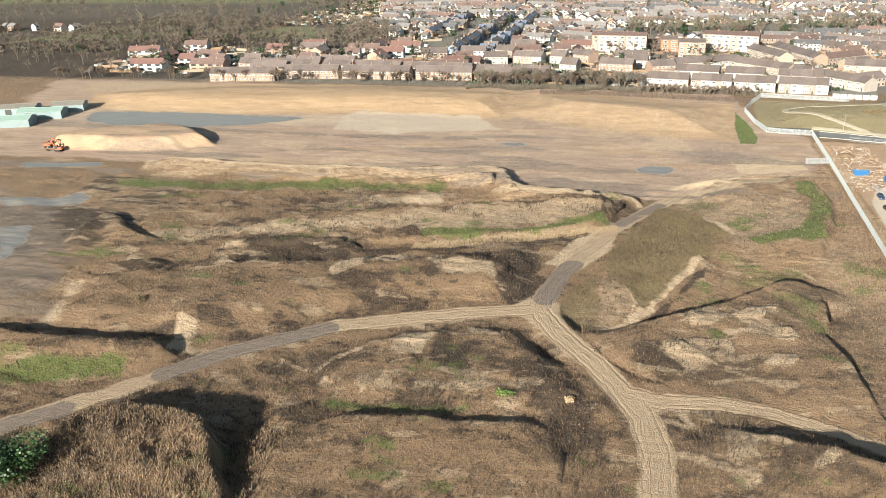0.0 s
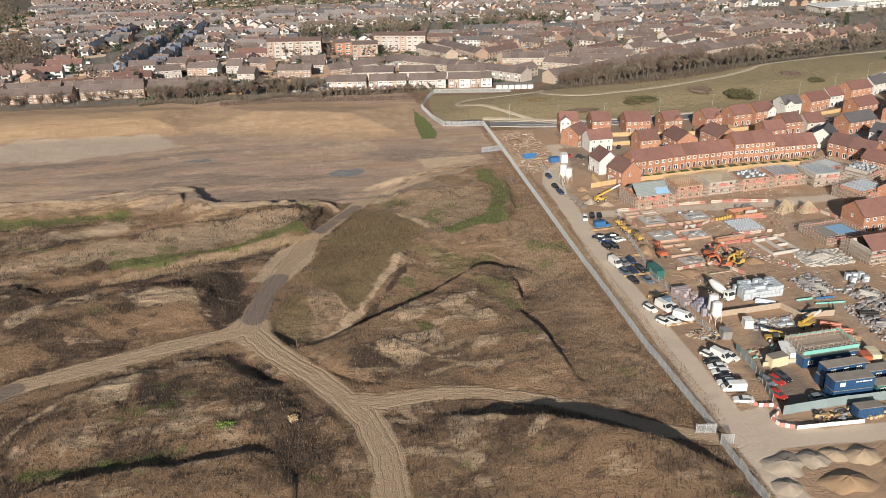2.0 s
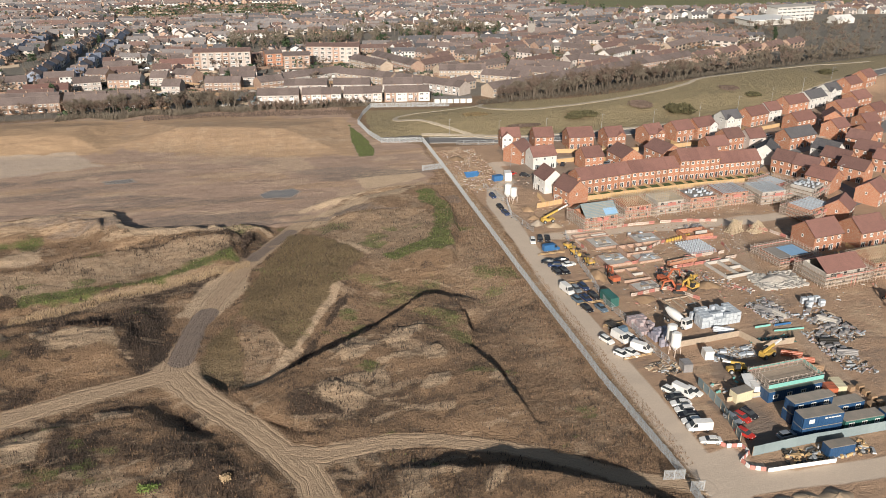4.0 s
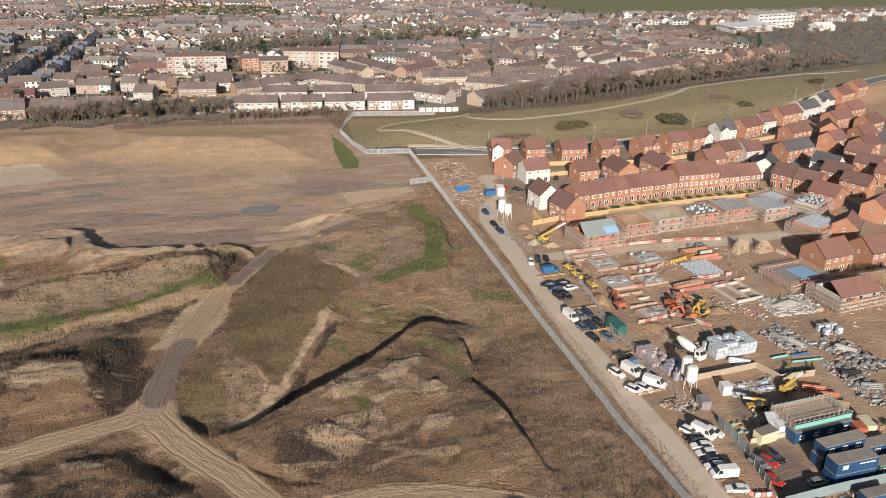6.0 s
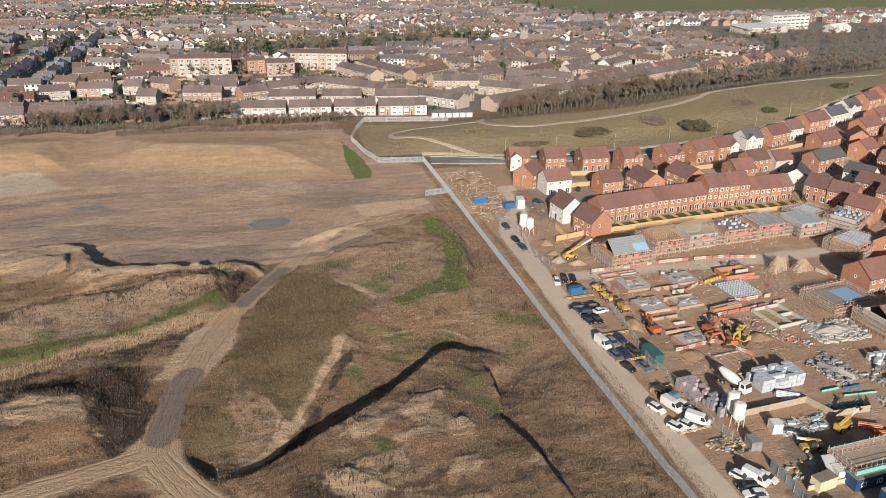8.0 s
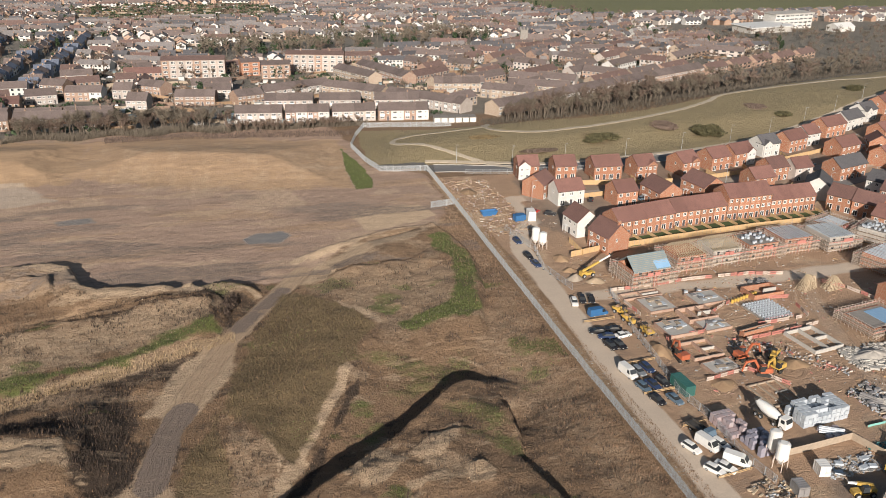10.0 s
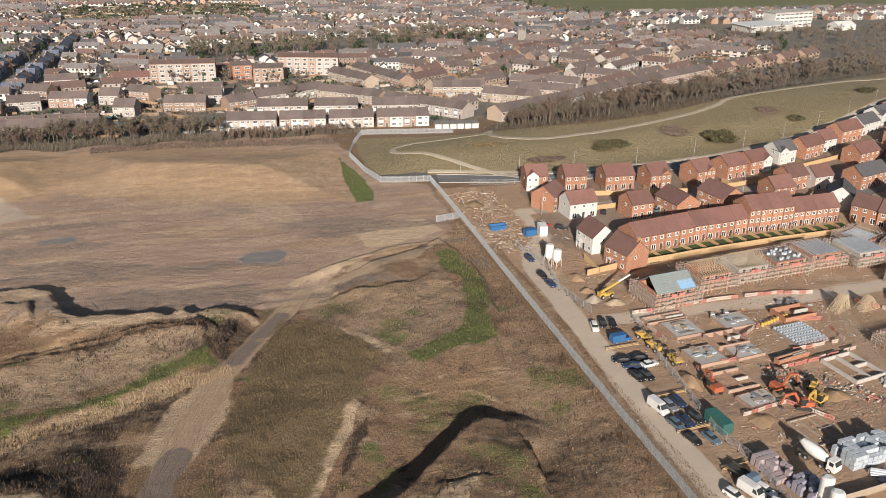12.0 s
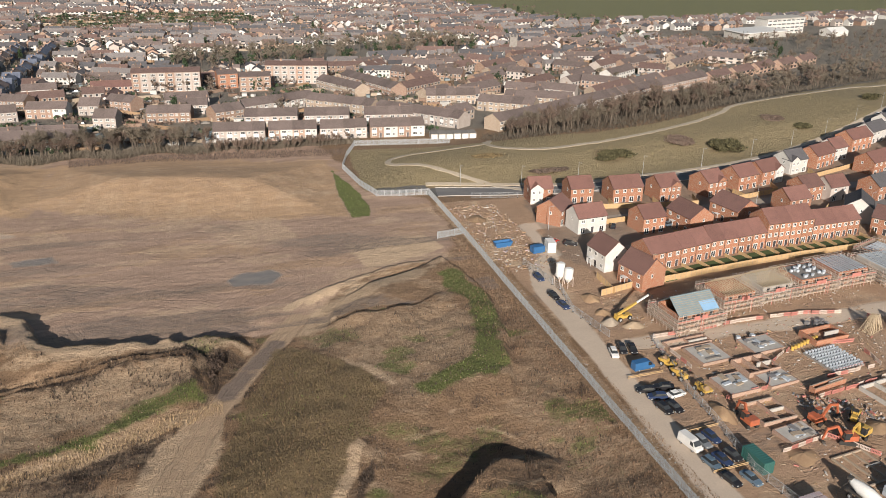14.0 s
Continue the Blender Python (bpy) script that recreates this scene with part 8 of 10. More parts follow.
packs(146.0, 153.0, 133.0, 148.0, 2.1, WRAP_GREY, "grey wrapped pallet of kerb stones", "far yard packs", 1, 7, (1.5, 1.0, 0.8), skew=30, keep=0.5, turn=20)
packs(141.0, 146.0, 120.0, 136.0, 2.0, WRAP_GREY, "grey wrapped pallet of kerb stones", "far yard packs", 1, 8, (1.5, 1.0, 0.7), skew=30, keep=0.6, turn=8)
packs(150.0, 156.0, 148.0, 153.0, 1.8, WRAP_WHITE, "white wrapped pack of building boards", "far yard packs", 2, 9, (1.5, 1.2, 0.8), skew=12, keep=0.8)
packs(131, 138, 103, 112, 1.9, TIMBER_BROWN, "brown timber crate of fittings", "yard crates", 1, 10, (1.5, 1.2, 1.1), skew=8, keep=0.7)


@functools.lru_cache(None)
def pipe_mesh(length, r, mat):
    return Solid().tube((0, -length / 2, 0), (0, length / 2, 0), r, r, 8).mesh("pipe", mat)


def pipe_bundle(x, y, turn, mat, label, length=5.0, r=0.22, wide=4):
    """Drain pipes stacked in a pyramid between two timber bearers."""
    ob = thing("pipe_bundle", x, y, gz(x, y), turn, label, "pipes", "stacked pipes")
    for u in (-length / 3, length / 3):
        part("bearer", Solid().box(0, u, 0, wide * 2 * r + 0.3, 0.1, 0.1), TIMBER_GREY, ob)
    for row in range(3):
        for k in range(wide - row):
            part("pipe", pipe_mesh(length, r, mat), None, ob, m=pose((k - (wide - row - 1) / 2) * 2.02 * r, 0.1 * math.sin(k * 3 + row), 0.1 + r + row * 1.75 * r))


for x, y, t, mat, word in ((130.4, 127.6, 62, PAINT_ORANGE, "orange"), (131.6, 124.4, 66, PAINT_ORANGE, "orange"), (129.0, 122.4, 64, SAFETY_RED, "red"), (131.6, 121.0, 60, TIMBER_BROWN, "brown"), (137.5, 150, 30, WRAP_GREY, "grey"), (139.4, 147, 24, CONCRETE, "pale grey"),
                         (143.6, 131, 75, RUBBER, "black"), (144.4, 125, 70, WRAP_GREY, "grey"), (150.4, 141, 40, CONCRETE, "pale grey"), (120.6, 142.4, 60, WRAP_WHITE, "white")):
    pipe_bundle(x, y, t, mat, f"stack of {word} drain pipes on timber bearers")
container(109.9, 131.9, 80, 2.6, PAINT_WHITE, "small white store with a flat roof", h=2.3, w=2.2)
container(101.8, 128.0, 84, 3.0, WRAP_GREY, "small pale grey site store", h=2.2, w=2.2)
container(112.4, 115.2, 84, 2.8, PAINT_WHITE, "small white welfare box beside the cabins", h=2.4, w=2.2)


def teal_stage():
    """The scaffold deck with teal debris netting over the long cabin."""
    ob = thing("scaffold_deck", 120.5, 116.2, gz(120.5, 116.2), 4, "scaffold deck wrapped in teal debris netting", "scaffold")
    scaffold(ob, 12, 4, 3.4, 2, seed=31, red=False)
    for sy in (-1, 1):
        part("net", Solid().box(0, sy * 3.75, 2.0, 15, 0.04, 1.9), NET_TEAL, ob)
    part("net", Solid().box(7.7, 0, 2.0, 0.04, 7, 1.9), NET_TEAL, ob)
    part("deck", Solid().box(0, 0, 3.02, 13, 5, 0.08), TIMBER_GREY, ob)
    part("ramp", Solid().bar((-9, -2.4, 0.2), (-8.2, 3.0, 3.2), 3.2, 0.15), STEEL, ob)


teal_stage()
hoarding([(129.6, 142), (134.5, 142.4)], NET_TEAL, 0.6, "low teal formwork box", "formwork")
hoarding([(135.4, 142), (140.4, 142)], PAINT_BLUE_BRIGHT, 0.6, "low bright blue formwork box", "formwork")
hoarding([(133.6, 139.4), (142, 138.8)], NET_TEAL, 0.5, "low teal formwork panels", "formwork")


# ---- heaps ----
def heap(x, y, rx, ry, h, mat, label, seed=0, turn=0):
    s = Solid()
    rings, n = 9, 26
    v = []
    for k in range(rings):
        f = k / (rings - 1)
        for i in range(n):
            a = 2 * math.pi * i / n
            wob = 1 + 0.34 * noise.noise(Vector((math.cos(a) * 1.6 + seed, math.sin(a) * 1.6, f * 1.5))) + 0.10 * noise.noise(Vector((math.cos(a) * 5 + seed, math.sin(a) * 5, f * 6)))
            r = (1 - f) * wob + 0.02
            z = h * (1 - (1 - f) ** 1.35) * (1 + 0.2 * noise.noise(Vector((math.cos(a) * 2 + seed, math.sin(a) * 2, 5)))) - 0.25 * (1 - f)
            v.append((rx * r * math.cos(a), ry * r * math.sin(a), z))
    f_ = [(k * n + i, k * n + (i + 1) % n, (k + 1) * n + (i + 1) % n, (k + 1) * n + i) for k in range(rings - 1) for i in range(n)] + [tuple(range((rings - 1) * n, rings * n))]
    s.add(v, f_)
    ob = new("stockpile", s.mesh("stockpile", mat, False))
    ob.matrix_basis = pose(x, y, gz(x, y) - 0.05, 0, 0, turn)
    tagged(ob, label, "heap", "stockpiles")


heap(90, 79, 5.6, 4.2, 1.2, SAND, "pale sand stockpile with a sharp ridge", 1, 20)
heap(96.5, 79.4, 4.2, 3.6, 1.1, SAND, "pale gravel stockpile beside the yard road", 2)
heap(101.4, 80, 3.6, 3.0, 1.0, SAND_ORANGE, "orange sand stockpile beside the yard road", 3)
heap(106.8, 79, 4.2, 3.6, 1.4, SAND_ORANGE, "tall orange sand stockpile", 4)
heap(111.6, 75, 3.0, 2.8, 1.2, SAND_ORANGE, "small orange sand stockpile", 5)
heap(87.4, 73, 4.0, 3.4, 1.0, SAND, "pale gravel stockpile beside the yard road", 6)
heap(99, 72, 5.5, 4, 1.5, SPOIL, "brown spoil heap on churned soil", 7)
heap(102.6, 181.6, 2.6, 4.4, 1.6, SPOIL, "brown spoil heap beside the parking", 8)
heap(109, 164.5, 4.2, 3.4, 0.8, SPOIL, "low orange spoil spread", 9)
heap(100.6, 238, 2.8, 3.4, 1.2, SPOIL, "grey gravel heap beside the site road", 10)
heap(99.6, 229.6, 2.6, 2.2, 1.0, SPOIL, "grey gravel heap beside the site road", 11)
heap(99, 224, 2.8, 2.4, 1.5, SAND, "pale gravel heap beside the site road", 12)
heap(152, 166.5, 7, 4, 1.6, RUBBLE, "grey broken concrete heap", 13)
heap(104, 221, 3.4, 2.4, 1.2, SAND_ORANGE, "orange sand heap beside a telehandler", 14)
heap(91, 300, 3.5, 5, 0.9, SPOIL, "brown spoil heap with rubbish", 15)
heap(131, 168, 4, 3, 1.2, SPOIL, "brown spoil heap on churned soil", 16)


def litter(name, n, x0, x1, y0, y1, lo, hi, mats, label, seed, flat=1.0):
    """Loose small pieces lying about, too many to count."""
    rnd = random.Random(seed)
    s = Solid()
    for k in range(n):
        x, y = rnd.uniform(x0, x1), rnd.uniform(y0, y1)
        a, b, c = (rnd.uniform(lo, hi) for _ in range(3))
        s.side(rnd.randrange(len(mats))).box(x, y, gz(x, y) - 0.03, a * rnd.choice((1, 1, 2.4)), b * .7, c * flat * .6, rnd.uniform(0, 3.14), rnd.uniform(.7, 1))
    tagged(part(name, s, mats), label, "debris", kind="stuff")


MIX = [TIMBER, CONCRETE, STEEL, BRICK_PINK, BLOCK, TIMBER_GREY, BLOCK, SAFETY_RED]
litter("site_debris", 620, 84, 102, 258, 313, 0.12, 0.7, [BRICK_PINK, CONCRETE, SPOIL, TIMBER_GREY, SAND_ORANGE, TIMBER_GREY, SAND, WRAP_PINK, SPOIL, BRICK_PINK], "scattered rubbish and offcuts by the skip", 1)
litter("broken_rubble", 420, 145, 160, 161, 171, 0.3, 1.2, [RUBBLE, BLOCK, CONCRETE], "broken grey concrete rubble", 2)
litter("site_materials", 420, 104, 160, 186, 216, 0.1, 0.5, MIX, "scattered building materials on the plots", 3)
litter("verge_stones", 700, 82.4, 84.6, 60, 318, 0.08, 0.3, [BLOCK, SAND, RUBBLE], "stones and rubble along the fence", 6)
litter("site_materials", 420, 160, 240, 140, 240, 0.1, 0.6, MIX, "scattered building materials on far plots", 7)
litter("site_materials", 260, 103, 150, 150, 186, 0.1, 0.5, MIX, "scattered building materials on the plots", 8)


def litter_in(name, n, pts, lo, hi, mats, label, seed, flat=0.6):
    """Loose pieces inside an outline of the plan."""
    rnd = random.Random(seed)
    s = Solid()
    px, py = [q[0] for q in pts], [q[1] for q in pts]
    while n:
        x, y = rnd.uniform(min(px), max(px)), rnd.uniform(min(py), max(py))
        if poly_depth(np.array([x]), np.array([y]), pts)[0] < 0:
            continue
        n -= 1
        a, b, c = (rnd.uniform(lo, hi) for _ in range(3))
        s.side(rnd.randrange(len(mats))).box(x, y, gz(x, y) - 0.03, a * rnd.choice((1, 1.6, 3.4)), b * .6, c * flat, rnd.choice((0.2, 1.75, 0.5)) + rnd.uniform(-.35, .35), rnd.uniform(.75, 1))
    tagged(part(name, s, mats), label, "debris", kind="stuff")


GREYS = [WRAP_GREY, STEEL, CONCRETE_DARK, TIMBER_GREY, RUBBER, BLOCK, WRAP_WHITE, WRAP_PINK]
litter_in("pipe_fittings", 260, [(134, 154), (142, 157), (144, 146), (136, 142)], 0.2, 0.8, GREYS, "heaped grey pipes and fittings", 21)
litter_in("kerb_stacks", 260, [(144, 146), (154, 150), (156, 132), (148, 130)], 0.2, 0.8, GREYS, "jumbled grey kerbs and pallets", 22)
litter_in("kerb_stacks", 240, [(140, 137), (146, 137), (146, 116), (139, 118)], 0.2, 0.8, GREYS, "jumbled grey kerbs and tyres", 23)
litter_in("stacked_boards", 240, [(111, 134.6), (124, 134.8), (123, 129.4), (111, 129.6)], 0.2, 0.8, [WRAP_WHITE, CONCRETE, TIMBER_GREY, WRAP_GREY], "loose pale boards and wrapped sheets in the timber yard", 24, 0.4)
litter_in("log_pieces", 90, [(93, 131.5), (101, 133.5), (101.4, 126.6), (95, 126.2)], 0.2, 0.7, [TIMBER_PALE, TIMBER_GREY, DARK_METAL, STEEL], "sawn offcuts and gas bottles", 25)
litter_in("deck_clutter", 150, [(104, 121), (128, 123), (131, 119), (128, 114.5), (112, 115.5), (104, 116)], 0.2, 0.8, [STEEL, TIMBER_GREY, NET_TEAL, CONCRETE_DARK, DARK_METAL, TIMBER_BROWN], "jumbled scaffold parts and stores by the cabins", 26, 0.8)
litter_in("formwork_pieces", 120, [(124, 136.6), (135, 137), (135, 133.4), (126, 133.6)], 0.2, 0.8, [NET_TEAL, PAINT_GREEN, DARK_METAL, TIMBER_GREY], "teal and dark formwork in a pit", 27, 0.5)
litter_in("barrier_pieces", 160, [(120, 178), (130, 172), (140, 160), (143, 162), (132, 178), (122, 184)], 0.15, 0.6, [SAFETY_RED, TUBE, TIMBER_GREY, STEEL, WRAP_GREY], "loose barriers and timber along the track", 28, 0.8)
litter_in("earth_clods", 900, [(97, 160), (98, 216), (170, 214), (176, 160), (150, 140), (104, 152)], 0.1, 0.4, [SPOIL, SPOIL, SAND_ORANGE, BRICK_PINK, TIMBER_GREY], "clods of brown soil and broken brick", 29, 0.6)
litter_in("earth_clods", 500, [(97, 218), (104, 250), (118, 262), (104, 290), (112, 236), (180, 238), (176, 218)], 0.1, 0.5, [SPOIL, SAND_ORANGE, BRICK_PINK, TIMBER_GREY, CONCRETE], "clods of brown soil and broken brick", 30, 0.6)
litter("cabin_yard_pieces", 130, 104, 124, 89.8, 94, 0.3, 1.2, [STEEL, DARK_METAL, TIMBER, RUBBER], "steel and plant stacked behind the low wall", 9)


def yard_shed(x, y, turn, ln, w, roof, label):
    """A long low industrial shed with a shallow metal roof."""
    ob = thing("industrial_shed", x, y, gz(x, y), turn, label, "shed", "sheds west of the site")
    part("wall", gable_walls(ln, w, 3.6, 1.2), PAINT_GREY, ob)
    part("roof", gable_roof(ln, w, 3.6, 1.2), roof, ob)
    part("door", Solid().box(-ln / 4, -w / 2 - 0.03, 0, 3.2, 0.08, 3.0), DOOR_DARK, ob)


ROOF_SHEET = surface("pale_green_sheet_roof", (0.30, 0.42, 0.37), (0.36, 0.47, 0.42), 0.4, 0.5, vary=0.1)
yard_shed(-291, 306, 14, 24, 10, ROOF_SHEET, "low shed with a pale green metal roof")
yard_shed(-283, 322, 12, 22, 9, ROOF_SHEET, "low shed with a pale green metal roof")
yard_shed(-277, 336, 16, 16, 8, ROOF_CABIN, "dark low shed with a flat grey roof")
yard_shed(-300, 328, 14, 18, 9, ROOF_CABIN, "dark low shed with a flat grey roof")


def street_lamp(x, y, turn=0):
    ob = thing("street_lamp", x, y, gz(x, y), turn, "tall grey steel street lamp beside the road", "street lamp", "estate road lamps")
    part("column", Solid().tube((0, 0, 0), (0, 0, 7.8), 0.09, 0.05, 8), STEEL, ob)
    part("arm", Solid().bar((0, 0, 7.75), (0, -1.1, 7.9), 0.06), STEEL, ob)
    part("lantern", Solid().box(0, -1.3, 7.86, 0.24, 0.6, 0.12), STEEL, ob)


for x, y in ((96, 332), (118, 327.5), (140, 326), (168, 327.5), (196, 330.5), (224, 337), (250, 345), (276, 355), (302, 366), (330, 380)):
    street_lamp(x, y, 8)
for x, y in ((110, 286), (150, 286), (190, 288), (222, 270), (244, 272), (226, 236), (268, 312), (292, 326)):
    street_lamp(x, y, 90)

# ---- garages at the end of the first street ----
def garage(x, y, turn, label):
    ob = thing("garage", x, y, gz(x, y) - 0.1, turn, label, "garage", "garages by the first street")
    part("wall", Solid().box(0, 0, 0, 3.0, 5.4, 2.3), CONCRETE, ob)
    part("roof", Solid().box(0, 0, 2.3, 3.2, 5.7, 0.14), CONCRETE_DARK, ob)
    part("door", Solid().box(0, -2.73, 0.05, 2.3, 0.05, 2.0), FRAME_WHITE, ob)


for k in range(6):
    garage(106 + 3.3 * k, 396.5 - 0.55 * k, -9, "flat-roofed concrete garage with a white door")

# ---- the old town beyond ----
@functools.lru_cache(None)
def old_house_meshes(w, d, eave, rise, wall, roof, chim):
    wl = gable_walls(w, d, eave, rise).mesh("wall", wall)
    rf = gable_roof(w, d, eave, rise, verge=0.0).mesh("roof", roof)
    s = Solid().box(w / 2 - 0.3, 0.3, eave + rise - 0.5, 0.55, 0.8, 1.5)
    s.box(w / 2 - 0.3, 0.15, eave + rise + 1.0, 0.22, 0.22, 0.35).box(w / 2 - 0.3, 0.5, eave + rise + 1.0, 0.22, 0.22, 0.35)
    return wl, rf, s.mesh("chimney", BRICK_OLD)


def old_row(x0, y0, x1, y1, wall=None, roof=None, storeys=2, d=9.2, unit=5.6, rise=2.5, white_every=0, label="", group="old terraces", band=None):
    """A terrace of older houses along its south front."""
    wall, roof = wall or BRICK_OLD, roof or ROOF_OLD
    ln = math.hypot(x1 - x0, y1 - y0)
    n = max(1, round(ln / unit))
    w, turn = ln / n, math.degrees(math.atan2(y1 - y0, x1 - x0))
    w = round(w, 2)
    a, eave = radians(turn), 0.15 + 2.35 * storeys
    for k in range(n):
        t = (k + 0.5) / n
        x, y = x0 + (x1 - x0) * t, y0 + (y1 - y0) * t
        wm = RENDER_WHITE if white_every and (k * 7 + int(abs(x0))) % white_every == 0 else wall
        wl, rf, ch = old_house_meshes(w, d, eave, rise, wm, roof, True)
        ob = thing("terraced_house", x - math.sin(a) * d / 2, y + math.cos(a) * d / 2, gz(x, y), turn, label or "weathered terraced house with a grey-brown tiled roof", "house", group)
        part("wall", wl, None, ob), part("roof", rf, None, ob)
        if k % 2 == 0:
            part("chimney", ch, None, ob)
        for st in range(storeys):
            part("window", window_mesh(1.9, 1.15), None, ob, m=pose(-w / 5, -d / 2, 1.4 + 2.4 * st))
            if st or k % 2:
                part("window", window_mesh(1.1, 1.1), None, ob, m=pose(w / 4, -d / 2, 1.4 + 2.4 * st))
            else:
                part("door", door_mesh(0.95, 2.0, DOOR_DARK), None, ob, m=pose(w / 4, -d / 2, 0.02))
        if band is not None and band:
            s = Solid().box(-w / 5, -d / 2 - 0.02, 2.05, 2.2, 0.05, 1.1)
            part("cladding_panel", s, FRAME_WHITE, ob, "white weatherboard panel between windows")


def flats(x0, y0, x1, y1, storeys, wall, roof, label, d=11, rise=1.6, bays=8):
    ln = math.hypot(x1 - x0, y1 - y0)
    turn = math.degrees(math.atan2(y1 - y0, x1 - x0))
    a, eave = radians(turn), 0.4 + 2.75 * storeys
    x, y = (x0 + x1) / 2, (y0 + y1) / 2
    ob = thing("apartment_block", x - math.sin(a) * d / 2, y + math.cos(a) * d / 2, gz(x, y), turn, label, "apartment block", "flats")
    part("wall", gable_walls(ln, d, eave, rise), wall, ob)
    part("roof", gable_roof(ln, d, eave, rise), roof, ob)
    for c in range(bays):
        for st in range(storeys):
            part("window", window_mesh(ln / bays * 0.55, 1.5, 2), None, ob, m=pose(-ln / 2 + ln * (c + 0.5) / bays, -d / 2 - 0.06, 1.6 + 2.75 * st))
        if bays > 4 and c not in (0, bays // 2):
            part("facade_panel", Solid().box(-ln / 2 + ln * (c + 0.5) / bays, -d / 2 - 0.02, 0.4, ln / bays * 0.97, 0.06, eave - 0.7), RENDER_CREAM, ob, "pale facade panel")
    for c in (0.25, 0.75):
        part("chimney", Solid().box(-ln / 2 + ln * c, 0, eave + rise - 0.6, 0.9, 1.4, 1.8), BRICK_OLD, ob)


CREAM = "pale rendered terraced house with white window panels"
old_row(-81, 434, -60.6, 432, band=True, group="street by the site")
old_row(-60, 432.5, -38.7, 430, band=True, group="street by the site")
old_row(14.9, 416, 36.3, 412, RENDER_CREAM, band=True, label=CREAM, group="street by the site")
old_row(37.5, 411.6, 57.5, 408, BRICK_PINK, band=True, white_every=2, label=CREAM, group="street by the site")
old_row(58.8, 407.5, 78.5, 404, RENDER_CREAM, band=True, label=CREAM, group="street by the site")
old_row(79.8, 403.6, 103, 400, BRICK_PINK, band=True, white_every=2, label=CREAM, group="street by the site")
old_row(-80, 425.6, -37.8, 421, band=False, group="street by the site")
old_row(-114, 424.2, -81.4, 425, group="street by the site")
old_row(-158, 423.4, -117.4, 423.6, group="street by the site")
old_row(-193, 420, -160, 423, group="street by the site")
old_row(-232, 405, -194, 410, group="street by the site")
old_row(-234, 449, -180, 446, group="street by the site")
old_row(-178, 446, -128, 442, group="street by the site")
old_row(-126, 441, -84, 437, group="street by the site")
old_row(30.8, 446, 54.4, 441, RENDER_CREAM, band=True, label=CREAM)
old_row(57.3, 440, 77.5, 435.5, RENDER_CREAM, band=True, label=CREAM)
old_row(84, 433, 106, 428.5, RENDER_CREAM, band=True, label=CREAM)
old_row(19, 461, 33, 467)
old_row(33.8, 473, 71.8, 493, RENDER_CREAM, band=True, label=CREAM)
old_row(65.5, 486, 92, 455, BRICK_BUFF)
old_row(93, 452, 122, 410, RENDER_CREAM, band=True, label=CREAM)
old_row(137, 398, 164.5, 412, BRICK_BUFF, label="buff brick terraced house with a long brown roof")
old_row(165, 412.4, 226, 448, RENDER_CREAM, label=CREAM)
old_row(227, 449, 308, 492, BRICK_PINK)
old_row(146, 452, 168, 432, BRICK_BUFF, label="buff brick terraced house with a brown roof")
old_row(164.5, 462, 193, 442, BRICK_BUFF, label="buff brick terraced house with a brown roof")
old_row(127, 477, 152, 470, BRICK_BUFF)
old_row(101, 572, 116, 507, BRICK_PINK)
old_row(83, 555, 97, 512, BRICK_BUFF)
old_row(-67.5, 500, -48.8, 495.5, BRICK_PINK, white_every=3)
old_row(-84, 532, -71, 525)
old_row(-77, 564, -59, 566, RENDER_WHITE)
old_row(-44, 502, -34, 499, RENDER_CREAM, rise=3.0)
old_row(-32, 515, -19.5, 504, BRICK_PINK)
old_row(-3, 506, 19, 507.5, RENDER_CREAM)
old_row(2.6, 487, 17, 485.5, RENDER_CREAM)
old_row(-35, 465, -25, 462, RENDER_CREAM, rise=3.0)
old_row(-85, 492, -70, 494, RENDER_CREAM)
old_row(-12, 470, 8, 466, BRICK_OLD)
flats(-20, 567, 17.5, 563.5, 4, BRICK_PINK, ROOF_OLD_RED, "four-storey block of flats with white facade bays")
flats(56, 577, 92, 568, 4, BRICK_PINK, ROOF_OLD_RED, "four-storey block of flats with white facade bays")
flats(27.5, 567, 39, 568, 3, BRICK, ROOF_OLD, "orange brick block of flats", bays=2)
flats(38.5, 552, 56, 551, 3, BRICK_PINK, ROOF_OLD, "pink brick block of flats", bays=4)


FAR = Solid()
FAR_MATS = [ROOF_RED, RENDER_WHITE, RENDER_CREAM, BRICK_OLD, BRICK_PINK, BRICK_BUFF, ROOF_OLD, ROOF_OLD_RED, ROOF_BROWN, ROOF_SLATE, FRAME_WHITE, GLASS, ROOF_SHADE_BLUE, WALL_SHADE_BLUE, ROOF_GREY]


def joined_row(x, y, turn, n, unit, wall, roof, d, eave, rise):
    """The same row, laid into the one mesh of the distant town."""
    ln = n * unit
    m = pose(x, y, gz(x, y) - 0.2, 0, 0, turn)
    w, r, c, g = gable_walls(ln, d, eave, rise), gable_roof(ln, d, eave, rise, verge=0.05), Solid(), Solid()
    for k in range(n):
        for z in (0.9, 3.4):
            g.box(-ln / 2 + unit * (k + 0.5), -d / 2 - 0.02, z, unit * 0.55, 0.06, 1.3)
        if k % 2 == 0:
            c.box(-ln / 2 + unit * (k + 1) - 0.3, 0.2, eave + rise - 0.5, 0.6, 0.9, 1.6)
    for part_, mt in ((w, wall), (r, roof), (c, BRICK_OLD), (g, GLASS)):
        FAR.side(FAR_MATS.index(mt)).add([tuple(m @ Vector(p)) for p in part_.v], part_.f)


